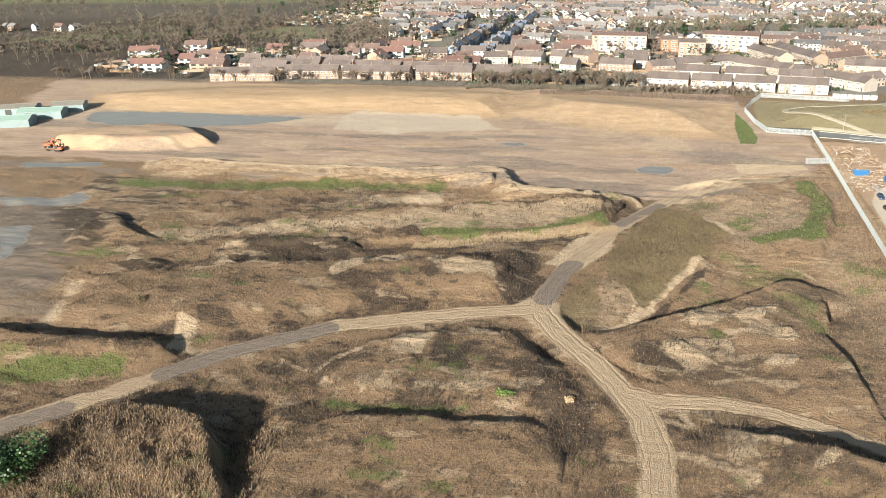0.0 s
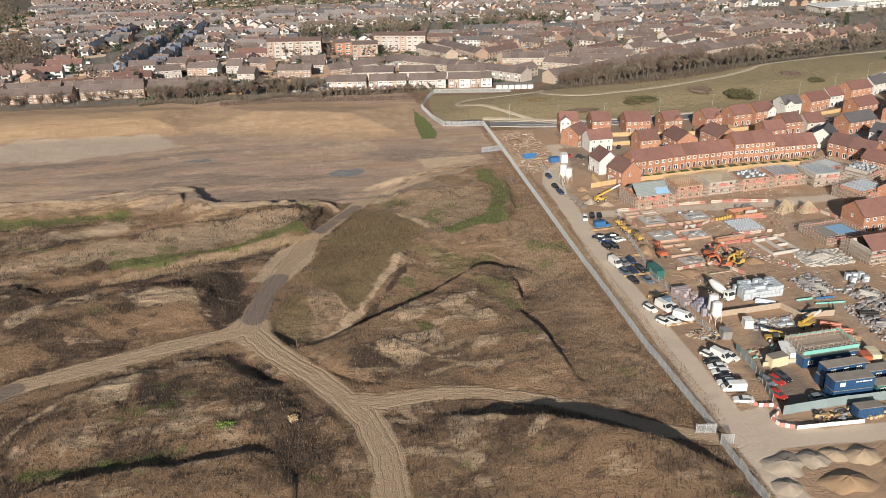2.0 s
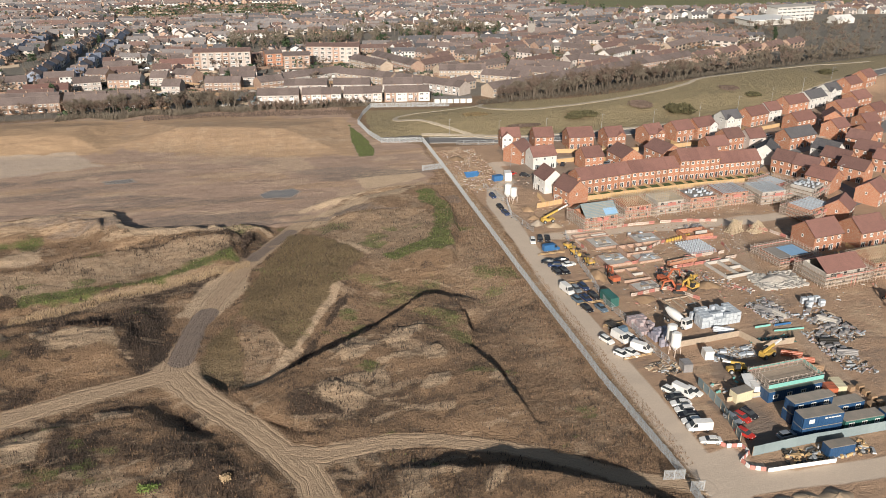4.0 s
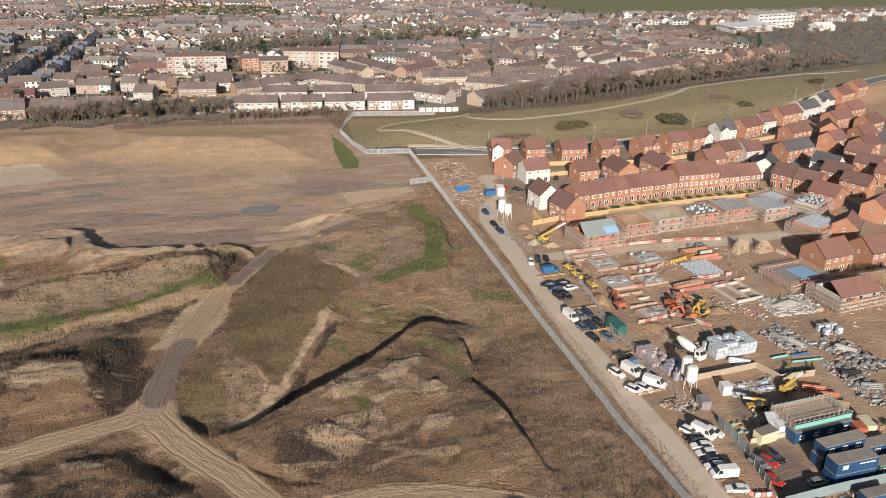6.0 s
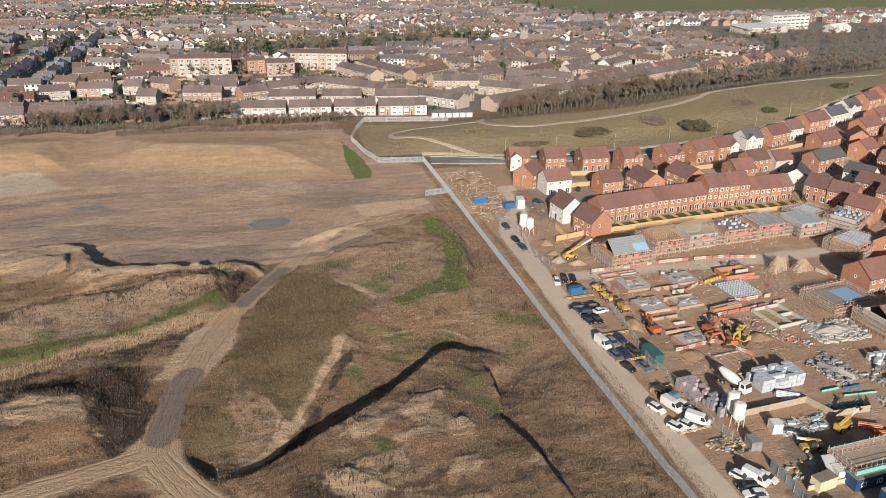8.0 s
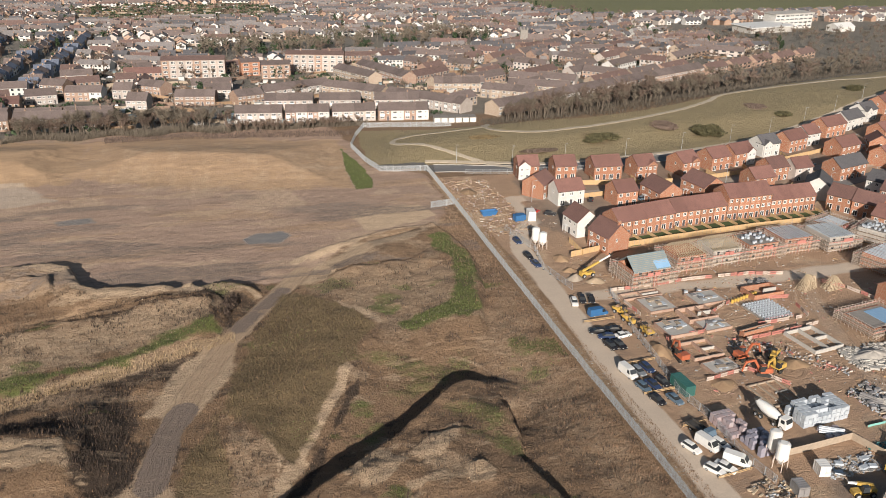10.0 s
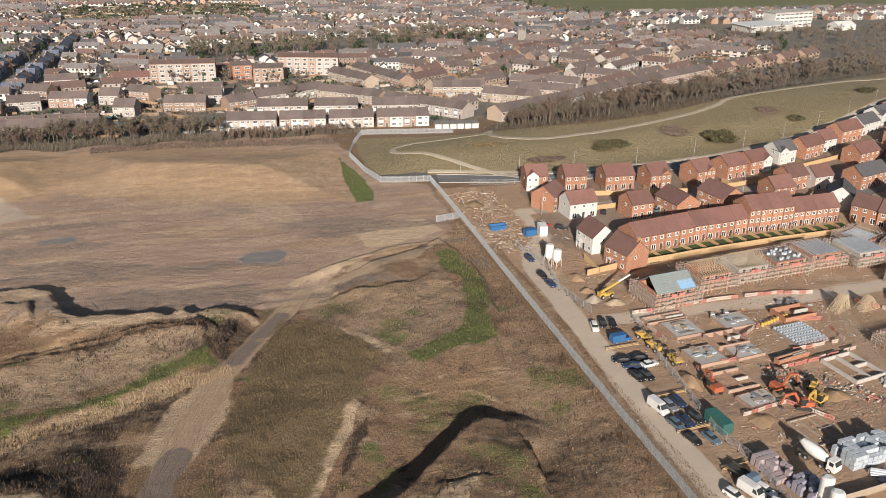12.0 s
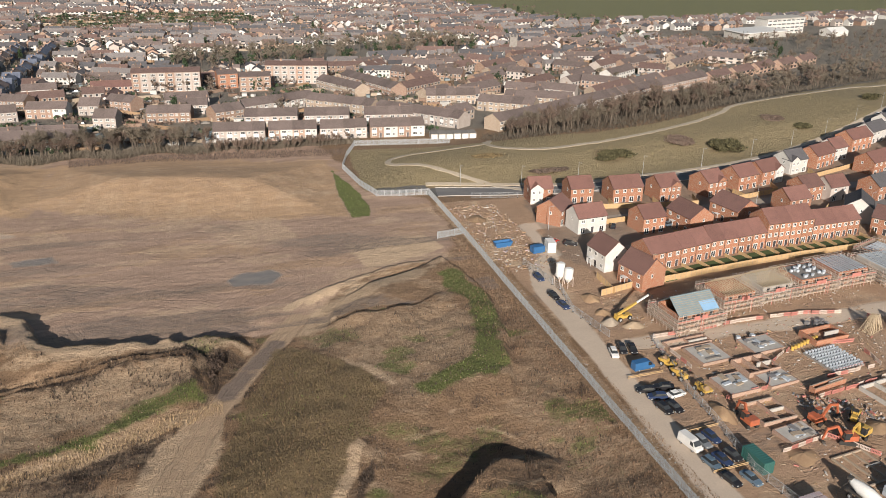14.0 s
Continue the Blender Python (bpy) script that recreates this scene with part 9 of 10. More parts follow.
def far_row(x, y, turn, n, unit, wall, roof, storeys=2, d=9.0, rise=2.6):
    """A distant terrace: walls, roof and windows of the whole row."""
    if y > 665 or x < -150 or x > 330:
        return joined_row(x, y, turn, n, unit, wall, roof, d, 0.1 + 2.35 * storeys, rise)
    ln, eave = n * unit, 0.1 + 2.35 * storeys
    ob = thing("terrace_row", x, y, gz(x, y) - 0.2, turn, "distant row of old terraced houses with tiled roof", "house row", "distant terraces")
    part("wall", gable_walls(ln, d, eave, rise), wall, ob)
    part("roof", gable_roof(ln, d, eave, rise, verge=0.05), roof, ob)
    s, c = Solid(), Solid()
    for k in range(n):
        for st in range(storeys):
            for q in (0.28, 0.74):
                s.side(0).box(-ln / 2 + unit * (k + q), -d / 2 - 0.02, 0.75 + 2.35 * st, 1.5, 0.06, 1.35)
                s.side(1).box(-ln / 2 + unit * (k + q), -d / 2 - 0.05, 0.85 + 2.35 * st, 1.25, 0.06, 1.15)
        if k % 2 == 0:
            c.box(-ln / 2 + unit * (k + 1) - 0.3, 0.2, eave + rise - 0.5, 0.6, 0.9, 1.6)
    tagged(part("window_band", s, [FRAME_WHITE, GLASS], ob), kind="stuff")
    if c.v:
        tagged(part("chimney_line", c, BRICK_OLD, ob), kind="stuff")


WEST_WOOD = [(-520, 470), (-460, 790), (-344, 740), (-280, 752), (-219, 738), (-175, 622), (-183, 545), (-221, 566), (-290, 560)]


def in_wood(x, y):
    inside = False
    for (ax, ay), (bx, by) in zip(WEST_WOOD, WEST_WOOD[1:] + WEST_WOOD[:1]):
        if (ay > y) != (by > y) and x < (bx - ax) * (y - ay) / (by - ay) + ax:
            inside = not inside
    return inside or (-185 < x < -62 and 535 < y < 830 and abs(x + 110) < 34) or (0 < x < 250 and 640 < y < 790 and abs(y - (690 + 0.28 * x)) < 55)


def far_town():
    rnd = random.Random(5)
    y = 600.0
    while y < 1640:
        lean = -10 if y < 900 else -6
        x = -660 + rnd.uniform(-20, 20)
        while x < 900:
            n = rnd.choice((1, 1, 2, 2, 2, 3, 4, 6))
            unit = rnd.choice((4.8, 5.4, 6.2))
            ln = n * unit
            wave = 10 * math.sin(x / 75 + y / 60) + 6 * math.sin(x / 31 + y / 140)
            cx, cy = x + ln / 2, y + math.tan(radians(lean)) * (x - 60) * 0.55 + wave + rnd.uniform(-3, 3)
            turn = lean + 8 * math.cos(x / 75 + y / 60) + rnd.uniform(-4, 4) + (14 if cx > 330 else 0)
            across = rnd.random() < 0.16 or math.sin(x / 47 + y / 90) > 0.93
            if across:
                turn, n = turn + 88, min(n, 2)
            skip = in_wood(cx, cy) or rnd.random() < 0.05 or cy < 585
            skip |= (-130 < cx < 110 and 1010 < cy < 1270) or (cx > 430 and cy > 930) or (cx > 430 and cy < 800)
            skip |= cx < -130 and cy < 900 and rnd.random() < (0.5 if cx < -260 else 0.15)
            skip |= cx < -215 and cy > 690 and cx < -215 - 0.25 * (cy - 690)
            if not skip:
                r = rnd.random()
                wall = RENDER_WHITE if r < 0.44 else RENDER_CREAM if r < 0.64 else BRICK_OLD if r < 0.84 else BRICK_PINK
                roof = rnd.choice((ROOF_OLD, ROOF_GREY, ROOF_OLD_RED, ROOF_OLD, ROOF_SLATE, ROOF_SLATE, ROOF_GREY))
                far_row(cx, cy, turn, n, unit, wall, roof, d=rnd.uniform(6.4, 8.0), rise=rnd.uniform(1.8, 2.5))
                if n > 1 and rnd.random() < 0.45:
                    back = rnd.choice((-1, 1))
                    joined_row(cx + back * ln / 4, cy + 7.5 * back, turn + 90, 1, 5.0, wall, roof, 4.0, 3.2, 1.4)
            x += (9 if across else ln) + rnd.uniform(1.5, 6)
        y += 22 + (y - 600) * 0.009 + rnd.uniform(0, 4)
    # the middle ground east of the flats, streets that follow the tree belt
    placed = []
    for k in range(900):
        x, y = rnd.uniform(125, 430), rnd.uniform(440, 690)
        edge = 452 + 0.45 * (x - 165)
        if y < edge + 26 or in_wood(x, y) or (y > 640 and x < 240) or any(abs(x - a) < 22 and abs(y - b) < 18 for a, b in placed) or (x < 215 and y < 485):
            continue
        placed.append((x, y))
        far_row(x, y, rnd.choice((27, 27, -38, 30)) + rnd.uniform(-6, 6), rnd.choice((3, 4, 5)), 5.6, rnd.choice((BRICK_PINK, BRICK_BUFF, RENDER_CREAM, BRICK_OLD, RENDER_WHITE)), rnd.choice((ROOF_OLD, ROOF_OLD_RED, ROOF_OLD)))
    # the shaded street that runs north, pair by pair; its blue shade is in the colours
    for k in range(21):
        y = 545 + 14 * k
        for x, turn in ((-122 + 0.012 * y, 90), (-98 + 0.012 * y, 86), (-166 + 0.012 * y, 88)):
            if x < -150 and k < 8:
                continue
            u = rnd.random()
            joined_row(x + rnd.uniform(-1.2, 1.2), y + rnd.uniform(-1, 1), turn + rnd.uniform(-3, 3) + (90 if u < 0.25 else 0), 2, 5.2, WALL_SHADE_BLUE if u < 0.5 else RENDER_WHITE if u < 0.7 else BRICK_OLD, ROOF_SHADE_BLUE if rnd.random() < 0.7 else ROOF_OLD, 8.0, 4.9, 2.6)
    for x, y, t, n in ((232, 474, 27, 6), (264, 492, 27, 5), (294, 508, 27, 5), (203, 480, -38, 4), (182, 468, 27, 3), (150, 484, -12, 3), (240, 498, -38, 4), (128, 432, 28, 3)):
        far_row(x, y, t, n, 5.6, rnd.choice((BRICK_PINK, RENDER_CREAM, BRICK_BUFF)), rnd.choice((ROOF_OLD, ROOF_OLD_RED)))
    for x, y in ((318, 498), (345, 512), (372, 526), (398, 536), (424, 548)):
        far_row(x, y, 27, 4, 5.6, rnd.choice((BRICK_PINK, RENDER_CREAM)), ROOF_OLD_RED)
    placed = []
    for k in range(700):
        x, y = rnd.uniform(-340, 20), rnd.uniform(446, 598)
        if x > -95 and y < 525 or x > -25 or in_wood(x, y) or any(abs(x - a) < 21 and abs(y - b) < 17 for a, b in placed):
            continue
        placed.append((x, y))
        if x < -240 and rnd.random() < 0.5:
            continue
        far_row(x, y, rnd.choice((-5, 4, 4, 80)) + rnd.uniform(-8, 8), rnd.choice((2, 3, 4)), 5.8, rnd.choice((BRICK_PINK, BRICK_OLD, RENDER_WHITE, RENDER_CREAM)), rnd.choice((ROOF_OLD, ROOF_OLD_RED, ROOF_BROWN)))
    # sheds, garages, hedges, garden walls and cars in the gardens and streets
    s, hedges = Solid(), Solid()
    for k in range(9000):
        x = rnd.uniform(-340, 440)
        y = 412 + 900 * rnd.random() ** 1.2
        if x > 110 and y < 452 + 0.45 * (x - 165) + 14 or in_wood(x, y) or (x < -80 and y < 432) or (x > 60 and y < 412):
            continue
        z, turn = gz(x, y) - 0.1, rnd.choice((0.0, -0.15, 1.42, 0.5, -0.65))
        u = rnd.random()
        if u < 0.30:
            s.side(rnd.choice((0, 0, 1, 2, 3, 4))).box(x, y, z, rnd.uniform(1.6, 4.5), rnd.uniform(1.6, 3.2), rnd.uniform(1.2, 2.4), turn)
        elif u < 0.46:
            s.side(rnd.choice((1, 1, 2, 5))).box(x, y, z, rnd.uniform(7, 18), 0.15, 1.8, turn)
        elif u < 0.58:
            s.side(rnd.choice((0, 3, 6, 7))).box(x, y, z + 0.3, 4.2, 1.7, 0.55, turn).box(x, y, z + 0.85, 2.2, 1.5, 0.5, turn, 0.85)
        else:
            big = 1.0 + max(0.0, y - 600) / 500
            for q in range(11):
                hx, hy = x + rnd.gauss(0, 1.8 * big), y + rnd.gauss(0, 0.8)
                d = Vector((rnd.gauss(0, 1), rnd.gauss(0, 1), rnd.gauss(0, 1))).normalized() * rnd.uniform(0.6, 1.2) * big
                e = d.cross(Vector((rnd.gauss(0, 1), rnd.gauss(0, 1), rnd.gauss(0, 1)))).normalized() * 0.8 * big
                c = Vector((hx, hy, z + rnd.uniform(0.4, 2.0)))
                hedges.side(k % 2).add([tuple(c - d), tuple(c + e), tuple(c + d), tuple(c - e)], [(0, 1, 2, 3)])
    tagged(part("garden_sheds", s, [RENDER_WHITE, TIMBER_GREY, BRICK_OLD, CONCRETE_DARK, PAINT_GREY, TIMBER_BROWN, CAR_PAINT["black"], CAR_PAINT["silver"]]), "sheds, garages, fences and cars between the old terraces", "sheds", kind="stuff")
    tagged(part("garden_hedges", hedges, [EVERGREEN, TWIG_RED]), "dark garden hedges and shrubs between the old terraces", "hedges", kind="stuff")


far_town()
tagged(part("distant_town", FAR, FAR_MATS), "distant rows of old terraced houses with white and brown walls", "town", kind="stuff")


def church(x, y):
    ob = thing("church", x, y, gz(x, y), -18, "old flint church with a square stone tower", "church")
    s = Solid().box(-5, 0, -0.5, 6, 6, 13.5).box(-5, 0, 13, 6.4, 6.4, 0.4)
    for i in (-1, 0, 1):
        for j in (-1, 0, 1):
            if i or j:
                s.box(-5 + i * 2.7, j * 2.7, 13.4, 1.1, 1.1, 0.9)
    part("tower", s, CONCRETE_DARK, ob)
    part("nave", gable_walls(18, 9, 5, 4.5), CONCRETE, ob, m=pose(6, 0, 0))
    part("nave_roof", gable_roof(18, 9, 5, 4.5), ROOF_OLD, ob, m=pose(6, 0, 0))
    for k in range(4):
        part("window", window_mesh(1.0, 2.4, 0), None, ob, m=pose(0.5 + 3.6 * k, -4.5, 2.8))


church(264, 678)


def office(x, y):
    ob = thing("school_building", x, y, gz(x, y), 8, "large modern white school building with a glazed block", "school")
    part("hall", Solid().box(-38, -8, -1, 52, 26, 8), CONCRETE, ob)
    part("hall_roof", Solid().box(-38, -8, 7, 55, 29, 0.7), FRAME_WHITE, ob)
    block = part("block", Solid().box(10, 10, -1, 48, 16, 15), RENDER_WHITE, ob)
    for f in range(4):
        for k in range(8):
            part("window", window_mesh(4.6, 1.7, 3), None, block, m=pose(-11 + 6 * k, 2, 2.2 + 3.4 * f))
    part("roof", Solid().box(10, 10, 14, 50, 18, 0.6), CONCRETE, ob)
    part("annex", gable_walls(22, 14, 7, 3), RENDER_WHITE, ob, m=pose(34, -34, 0))
    part("annex_roof", gable_roof(22, 14, 7, 3), FRAME_WHITE, ob, m=pose(34, -34, 0))


office(560, 745)

# ---- trees and scrub ----
def bare_tree_meshes(height, seed, spread=0.42, twigs=330, thick=1.0):
    """A winter tree: a tapered trunk with limbs, and a crown of fine bare twigs."""
    rnd = random.Random(seed)
    limbs, crown = Solid(), Solid()
    fork = height * rnd.uniform(0.22, 0.35)
    sides, count = (6, 7) if thick < 1.5 else (3, 4)
    limbs.tube((0, 0, -0.3), (0.1, 0.05, fork), height * 0.022, height * 0.015, sides)
    tips = []
    for k in range(count):
        a = k * 2.4 + rnd.uniform(-.4, .4)
        r, z = height * spread * rnd.uniform(0.35, 0.75), height * rnd.uniform(0.55, 0.88)
        p0, p1 = Vector((0.1, 0.05, fork * rnd.uniform(0.7, 1.0))), Vector((r * math.cos(a), r * math.sin(a), z))
        mid = p0.lerp(p1, 0.5) + Vector((0, 0, height * 0.04))
        limbs.tube(p0, mid, height * 0.010, height * 0.007, min(5, sides), False)
        limbs.tube(mid, p1, height * 0.007, height * 0.003, min(5, sides), False)
        tips += [(mid, p1)] * 3
    tips.append((Vector((0.1, 0.05, fork)), Vector((0, 0, height * 0.95))))
    limbs.tube((0.1, 0.05, fork), (0, 0, height * 0.95), height * 0.014, height * 0.003, 5, False)
    for k in range(twigs):
        p0, p1 = rnd.choice(tips)
        base = p0.lerp(p1, rnd.uniform(0.2, 1.0))
        d = Vector((rnd.gauss(0, 1), rnd.gauss(0, 1), rnd.uniform(0.1, 1.5))).normalized()
        ln, w = height * rnd.uniform(0.08, 0.2), thick * height * rnd.uniform(0.005, 0.010)
        e = base + d * ln
        side = d.cross(Vector((rnd.gauss(0, 1), rnd.gauss(0, 1), rnd.gauss(0, 1)))).normalized() * w
        fork2 = base + d * ln * 0.45
        e2 = fork2 + (d + Vector((rnd.gauss(0, .8), rnd.gauss(0, .8), rnd.gauss(0, .5)))).normalized() * ln * 0.6
        crown.add([tuple(base - side), tuple(base + side), tuple(e), tuple(fork2 - side), tuple(fork2 + side), tuple(e2)], [(0, 1, 2), (3, 4, 5)])
    return limbs, crown


TREES, TREE_SOLIDS, TREE_FAR = [], [], []


def tree_kinds():
    for k, (h, mat) in enumerate(((6, TWIG), (8, TWIG_RED), (9.5, TWIG), (11, TWIG), (13, TWIG_RED), (15, TWIG))):
        limbs, crown = bare_tree_meshes(h, 100 + k)
        TREE_SOLIDS.append((limbs, crown, h))
        TREE_FAR.append(bare_tree_meshes(h * 0.9, 140 + k, 0.42, 82, 2.8))
        TREES.append((limbs.mesh("trunk", BARK), crown.mesh("crown", mat), h))


tree_kinds()


FAR_WOOD = Solid()


def tree(x, y, k, group, turn=0.0, label="bare winter tree with fine brown twigs"):
    if group in ("town wood", "woodland west of the site", "garden trees", "woods by the school") or (group == "meadow tree belt" and x > 270) or (k == 0 and group != "meadow tree belt"):
        l0, c0 = TREE_FAR[k]
        m = pose(x, y, gz(x, y) - 0.1, 0, 0, turn)
        FAR_WOOD.side(0).add([tuple(m @ Vector(p)) for p in l0.v], l0.f)
        FAR_WOOD.side(1 if k % 3 else 2).add([tuple(m @ Vector(p)) for p in c0.v], c0.f)
        return
    limbs, crown, h = TREES[k]
    ob = thing("tree", x, y, gz(x, y) - 0.1, turn, label, "tree", group)
    part("trunk", limbs, None, ob)
    part("crown", crown, None, ob)


def leaf_crown(rx, ry, rz, n, leaf, seed, mat):
    """Many small leaf sprays on an uneven, lumpy crown."""
    rnd = random.Random(seed)
    s = Solid()
    lumps = [(rnd.uniform(-.55, .55) * rx, rnd.uniform(-.55, .55) * ry, rnd.uniform(-.35, .5) * rz, rnd.uniform(.35, .6)) for _ in range(14)]
    for k in range(n):
        lx, ly, lz, lr = rnd.choice(lumps)
        d = Vector((rnd.gauss(0, 1), rnd.gauss(0, 1), rnd.gauss(0, 1))).normalized()
        rr = lr * rnd.uniform(0.6, 1.0)
        p = Vector((lx + d.x * rx * rr, ly + d.y * ry * rr, lz + d.z * rz * rr))
        u = Vector((rnd.gauss(0, 1), rnd.gauss(0, 1), rnd.gauss(0, .6))).normalized() * leaf * rnd.uniform(.6, 1.3)
        v = u.cross(d).normalized() * leaf * rnd.uniform(.4, .8)
        s.add([tuple(p - u), tuple(p + v), tuple(p + u), tuple(p - v)], [(0, 1, 2, 3)])
    return s.mesh("crown", mat)


EVERGREENS = [leaf_crown(r, r, h, 170, 0.75, 300 + i, EVERGREEN) for i, (r, h) in enumerate(((3.0, 4.0), (4.0, 5.5), (2.0, 5.0)))]


def evergreen(x, y, k, group, turn=0.0):
    h = (3.4, 4.6, 4.4)[k]
    m = pose(x, y, gz(x, y) - 0.1 + h, 0, 0, turn)
    FAR_WOOD.side(0).tube((x, y, gz(x, y) - 0.3), (x, y, gz(x, y) + h), 0.25, 0.12, 4)
    me = EVERGREENS[k]
    FAR_WOOD.side(3).add([tuple(m @ v.co) for v in me.vertices], [tuple(p.vertices) for p in me.polygons])


def scatter_trees():
    rnd = random.Random(12)
    # the belt along the north edge of the meadow
    line = [(135, 385), (170, 384), (205, 392), (244, 408), (300, 434), (360, 455), (440, 478)]
    for k in range(250):
        t = rnd.random() ** 0.9 * (len(line) - 1)
        i = int(t)
        f = t - i
        x = line[i][0] * (1 - f) + line[min(i + 1, 6)][0] * f
        y = line[i][1] * (1 - f) + line[min(i + 1, 6)][1] * f
        tree(x + rnd.uniform(-4, 4), y + rnd.uniform(-3, min(36, 9 + max(0, x - 165) * 0.4)), rnd.choice((0, 1, 1, 2, 3, 4)), "meadow tree belt", rnd.uniform(0, 360))
        if k % 2:
            tree(x + rnd.uniform(-6, 6), y + rnd.uniform(0, min(36, 9 + max(0, x - 165) * 0.4)), rnd.choice((0, 1, 1, 2)), "garden trees", rnd.uniform(0, 360))
    # the thicket between the bare soil and the first street
    for k in range(95):
        x = rnd.uniform(-78, 16)
        y = 408 + rnd.uniform(-5, 12) - max(0, x) * 0.15
        if x < -38 and y > 416:
            continue
        tree(x, y, rnd.choice((0, 1, 1, 2, 2, 3)), "trees by the first street", rnd.uniform(0, 360))
    for k in range(60):
        tree(rnd.uniform(10, 72), 398 - 0.1 * k / 6 + rnd.uniform(-3, 3) - 0.05 * k, 0, "hedge by the first street", rnd.uniform(0, 360), "low bare shrubby tree by the garden fences")
    for k in range(70):
        tree(rnd.uniform(-330, -80), rnd.uniform(404, 416), rnd.choice((0, 0, 1, 1)), "trees by the first street", rnd.uniform(0, 360))
    # the wood in the town
    for k in range(170):
        x = rnd.uniform(5, 245)
        y = 690 + 0.28 * x + rnd.uniform(-48, 48)
        if rnd.random() < 0.22:
            evergreen(x, y, rnd.choice((0, 1)), "town wood", rnd.uniform(0, 360))
        else:
            tree(x, y, rnd.choice((3, 4, 5, 5)), "town wood", rnd.uniform(0, 360))
    # trees west of the site and among the houses
    for k in range(1500):
        x, y = rnd.uniform(-520, -170), rnd.uniform(400, 790)
        if (x > -290 and y < 412) or (k > 120 and not in_wood(x, y)) or (-320 < x < -250 and 632 < y < 725):
            continue
        tree(x, y, rnd.choice((1, 2, 3, 4)), "woodland west of the site", rnd.uniform(0, 360))
    for k in range(1500):
        x, y = rnd.uniform(-420, 480), 440 + 760 * rnd.random() ** 1.25
        if y < 470 + max(0, 0.3 * (x - 100)):
            continue
        if rnd.random() < 0.10:
            evergreen(x, y, rnd.choice((0, 1, 2)), "garden trees", rnd.uniform(0, 360))
        else:
            tree(x, y, rnd.choice((0, 1, 2, 3)), "garden trees", rnd.uniform(0, 360))
    for k in range(520):
        y = rnd.uniform(740, 1500)
        tree(rnd.uniform(-760, -225) - 0.28 * (y - 690), y, rnd.choice((3, 4, 5)), "woodland west of the site", rnd.uniform(0, 360))
    for k in range(620):
        x = rnd.uniform(330, 820)
        tree(x, rnd.uniform(470 + 0.1 * (x - 330), 720), rnd.choice((0, 1, 1, 2, 3)), "woods by the school", rnd.uniform(0, 360))


scatter_trees()
tagged(part("distant_woodland", FAR_WOOD, [BARK, TWIG, TWIG_RED, EVERGREEN]), "distant bare winter woodland and garden trees", "woodland", kind="stuff")


def cover_at(kind, x, y):
    i = int(np.clip(np.searchsorted(XS, x), 0, len(XS) - 1))
    j = int(np.clip(np.searchsorted(YS, y), 0, len(YS) - 1))
    return COVER[kind][j, i]


def tufts(name, n, box, high, wide, blades, mat, label, keep, seed, lean=0.35):
    """Tufts of stalks, each a few thin blades, over the ground where keep() says so."""
    rng = np.random.default_rng(seed)
    x0, x1, y0, y1 = box
    xs, ys = rng.uniform(x0, x1, n), rng.uniform(y0, y1, n)
    i, j = np.clip(np.searchsorted(XS, xs), 0, len(XS) - 1), np.clip(np.searchsorted(YS, ys), 0, len(YS) - 1)
    ok = rng.random(n) < keep({k: c[j, i] for k, c in COVER.items()}, xs, ys)
    xs, ys, zs = xs[ok], ys[ok], GZ[j, i][ok] - 0.05
    m = len(xs)
    size = rng.uniform(0.55, 1.25, m)
    turn = rng.uniform(0, 2 * np.pi, (m, blades))
    fall = rng.uniform(0.2, 1.0, (m, blades)) * lean * high
    w = wide * size[:, None] * rng.uniform(0.5, 1.0, (m, blades))
    h = high * size[:, None] * rng.uniform(0.6, 1.1, (m, blades))
    c, s = np.cos(turn), np.sin(turn)
    ax, ay = xs[:, None] - s * w, ys[:, None] + c * w
    bx, by = xs[:, None] + s * w, ys[:, None] - c * w
    tx, ty = xs[:, None] + c * fall, ys[:, None] + s * fall
    z = np.broadcast_to(zs[:, None], ax.shape)
    co = np.stack([np.stack([ax, ay, z], -1), np.stack([bx, by, z], -1), np.stack([tx, ty, z + h], -1)], 2).reshape(-1, 3)
    f = np.arange(len(co), dtype=np.int32)
    me = bpy.data.meshes.new(name)
    me.vertices.add(len(co))
    me.vertices.foreach_set("co", co.astype(np.float32).ravel())
    me.loops.add(len(f))
    me.loops.foreach_set("vertex_index", f)
    me.polygons.add(len(f) // 3)
    me.polygons.foreach_set("loop_start", np.arange(0, len(f), 3, dtype=np.int32))
    me.update(calc_edges=True)
    me.materials.append(mat)
    return tagged(new(name, me), label, "scrub", kind="stuff")


OLIVE_WEED = surface("olive_weed", (0.22, 0.163, 0.085), (0.115, 0.087, 0.048), 0.08, 0.95, vary=0.35, island=True)


def wild(c, x, y):
    used = np.maximum.reduce([c["track"], c["mud"], c["bare"], c["sand"], c["water"], c["site"], c["road"]])
    return (1 - used) * (x < 80.5)


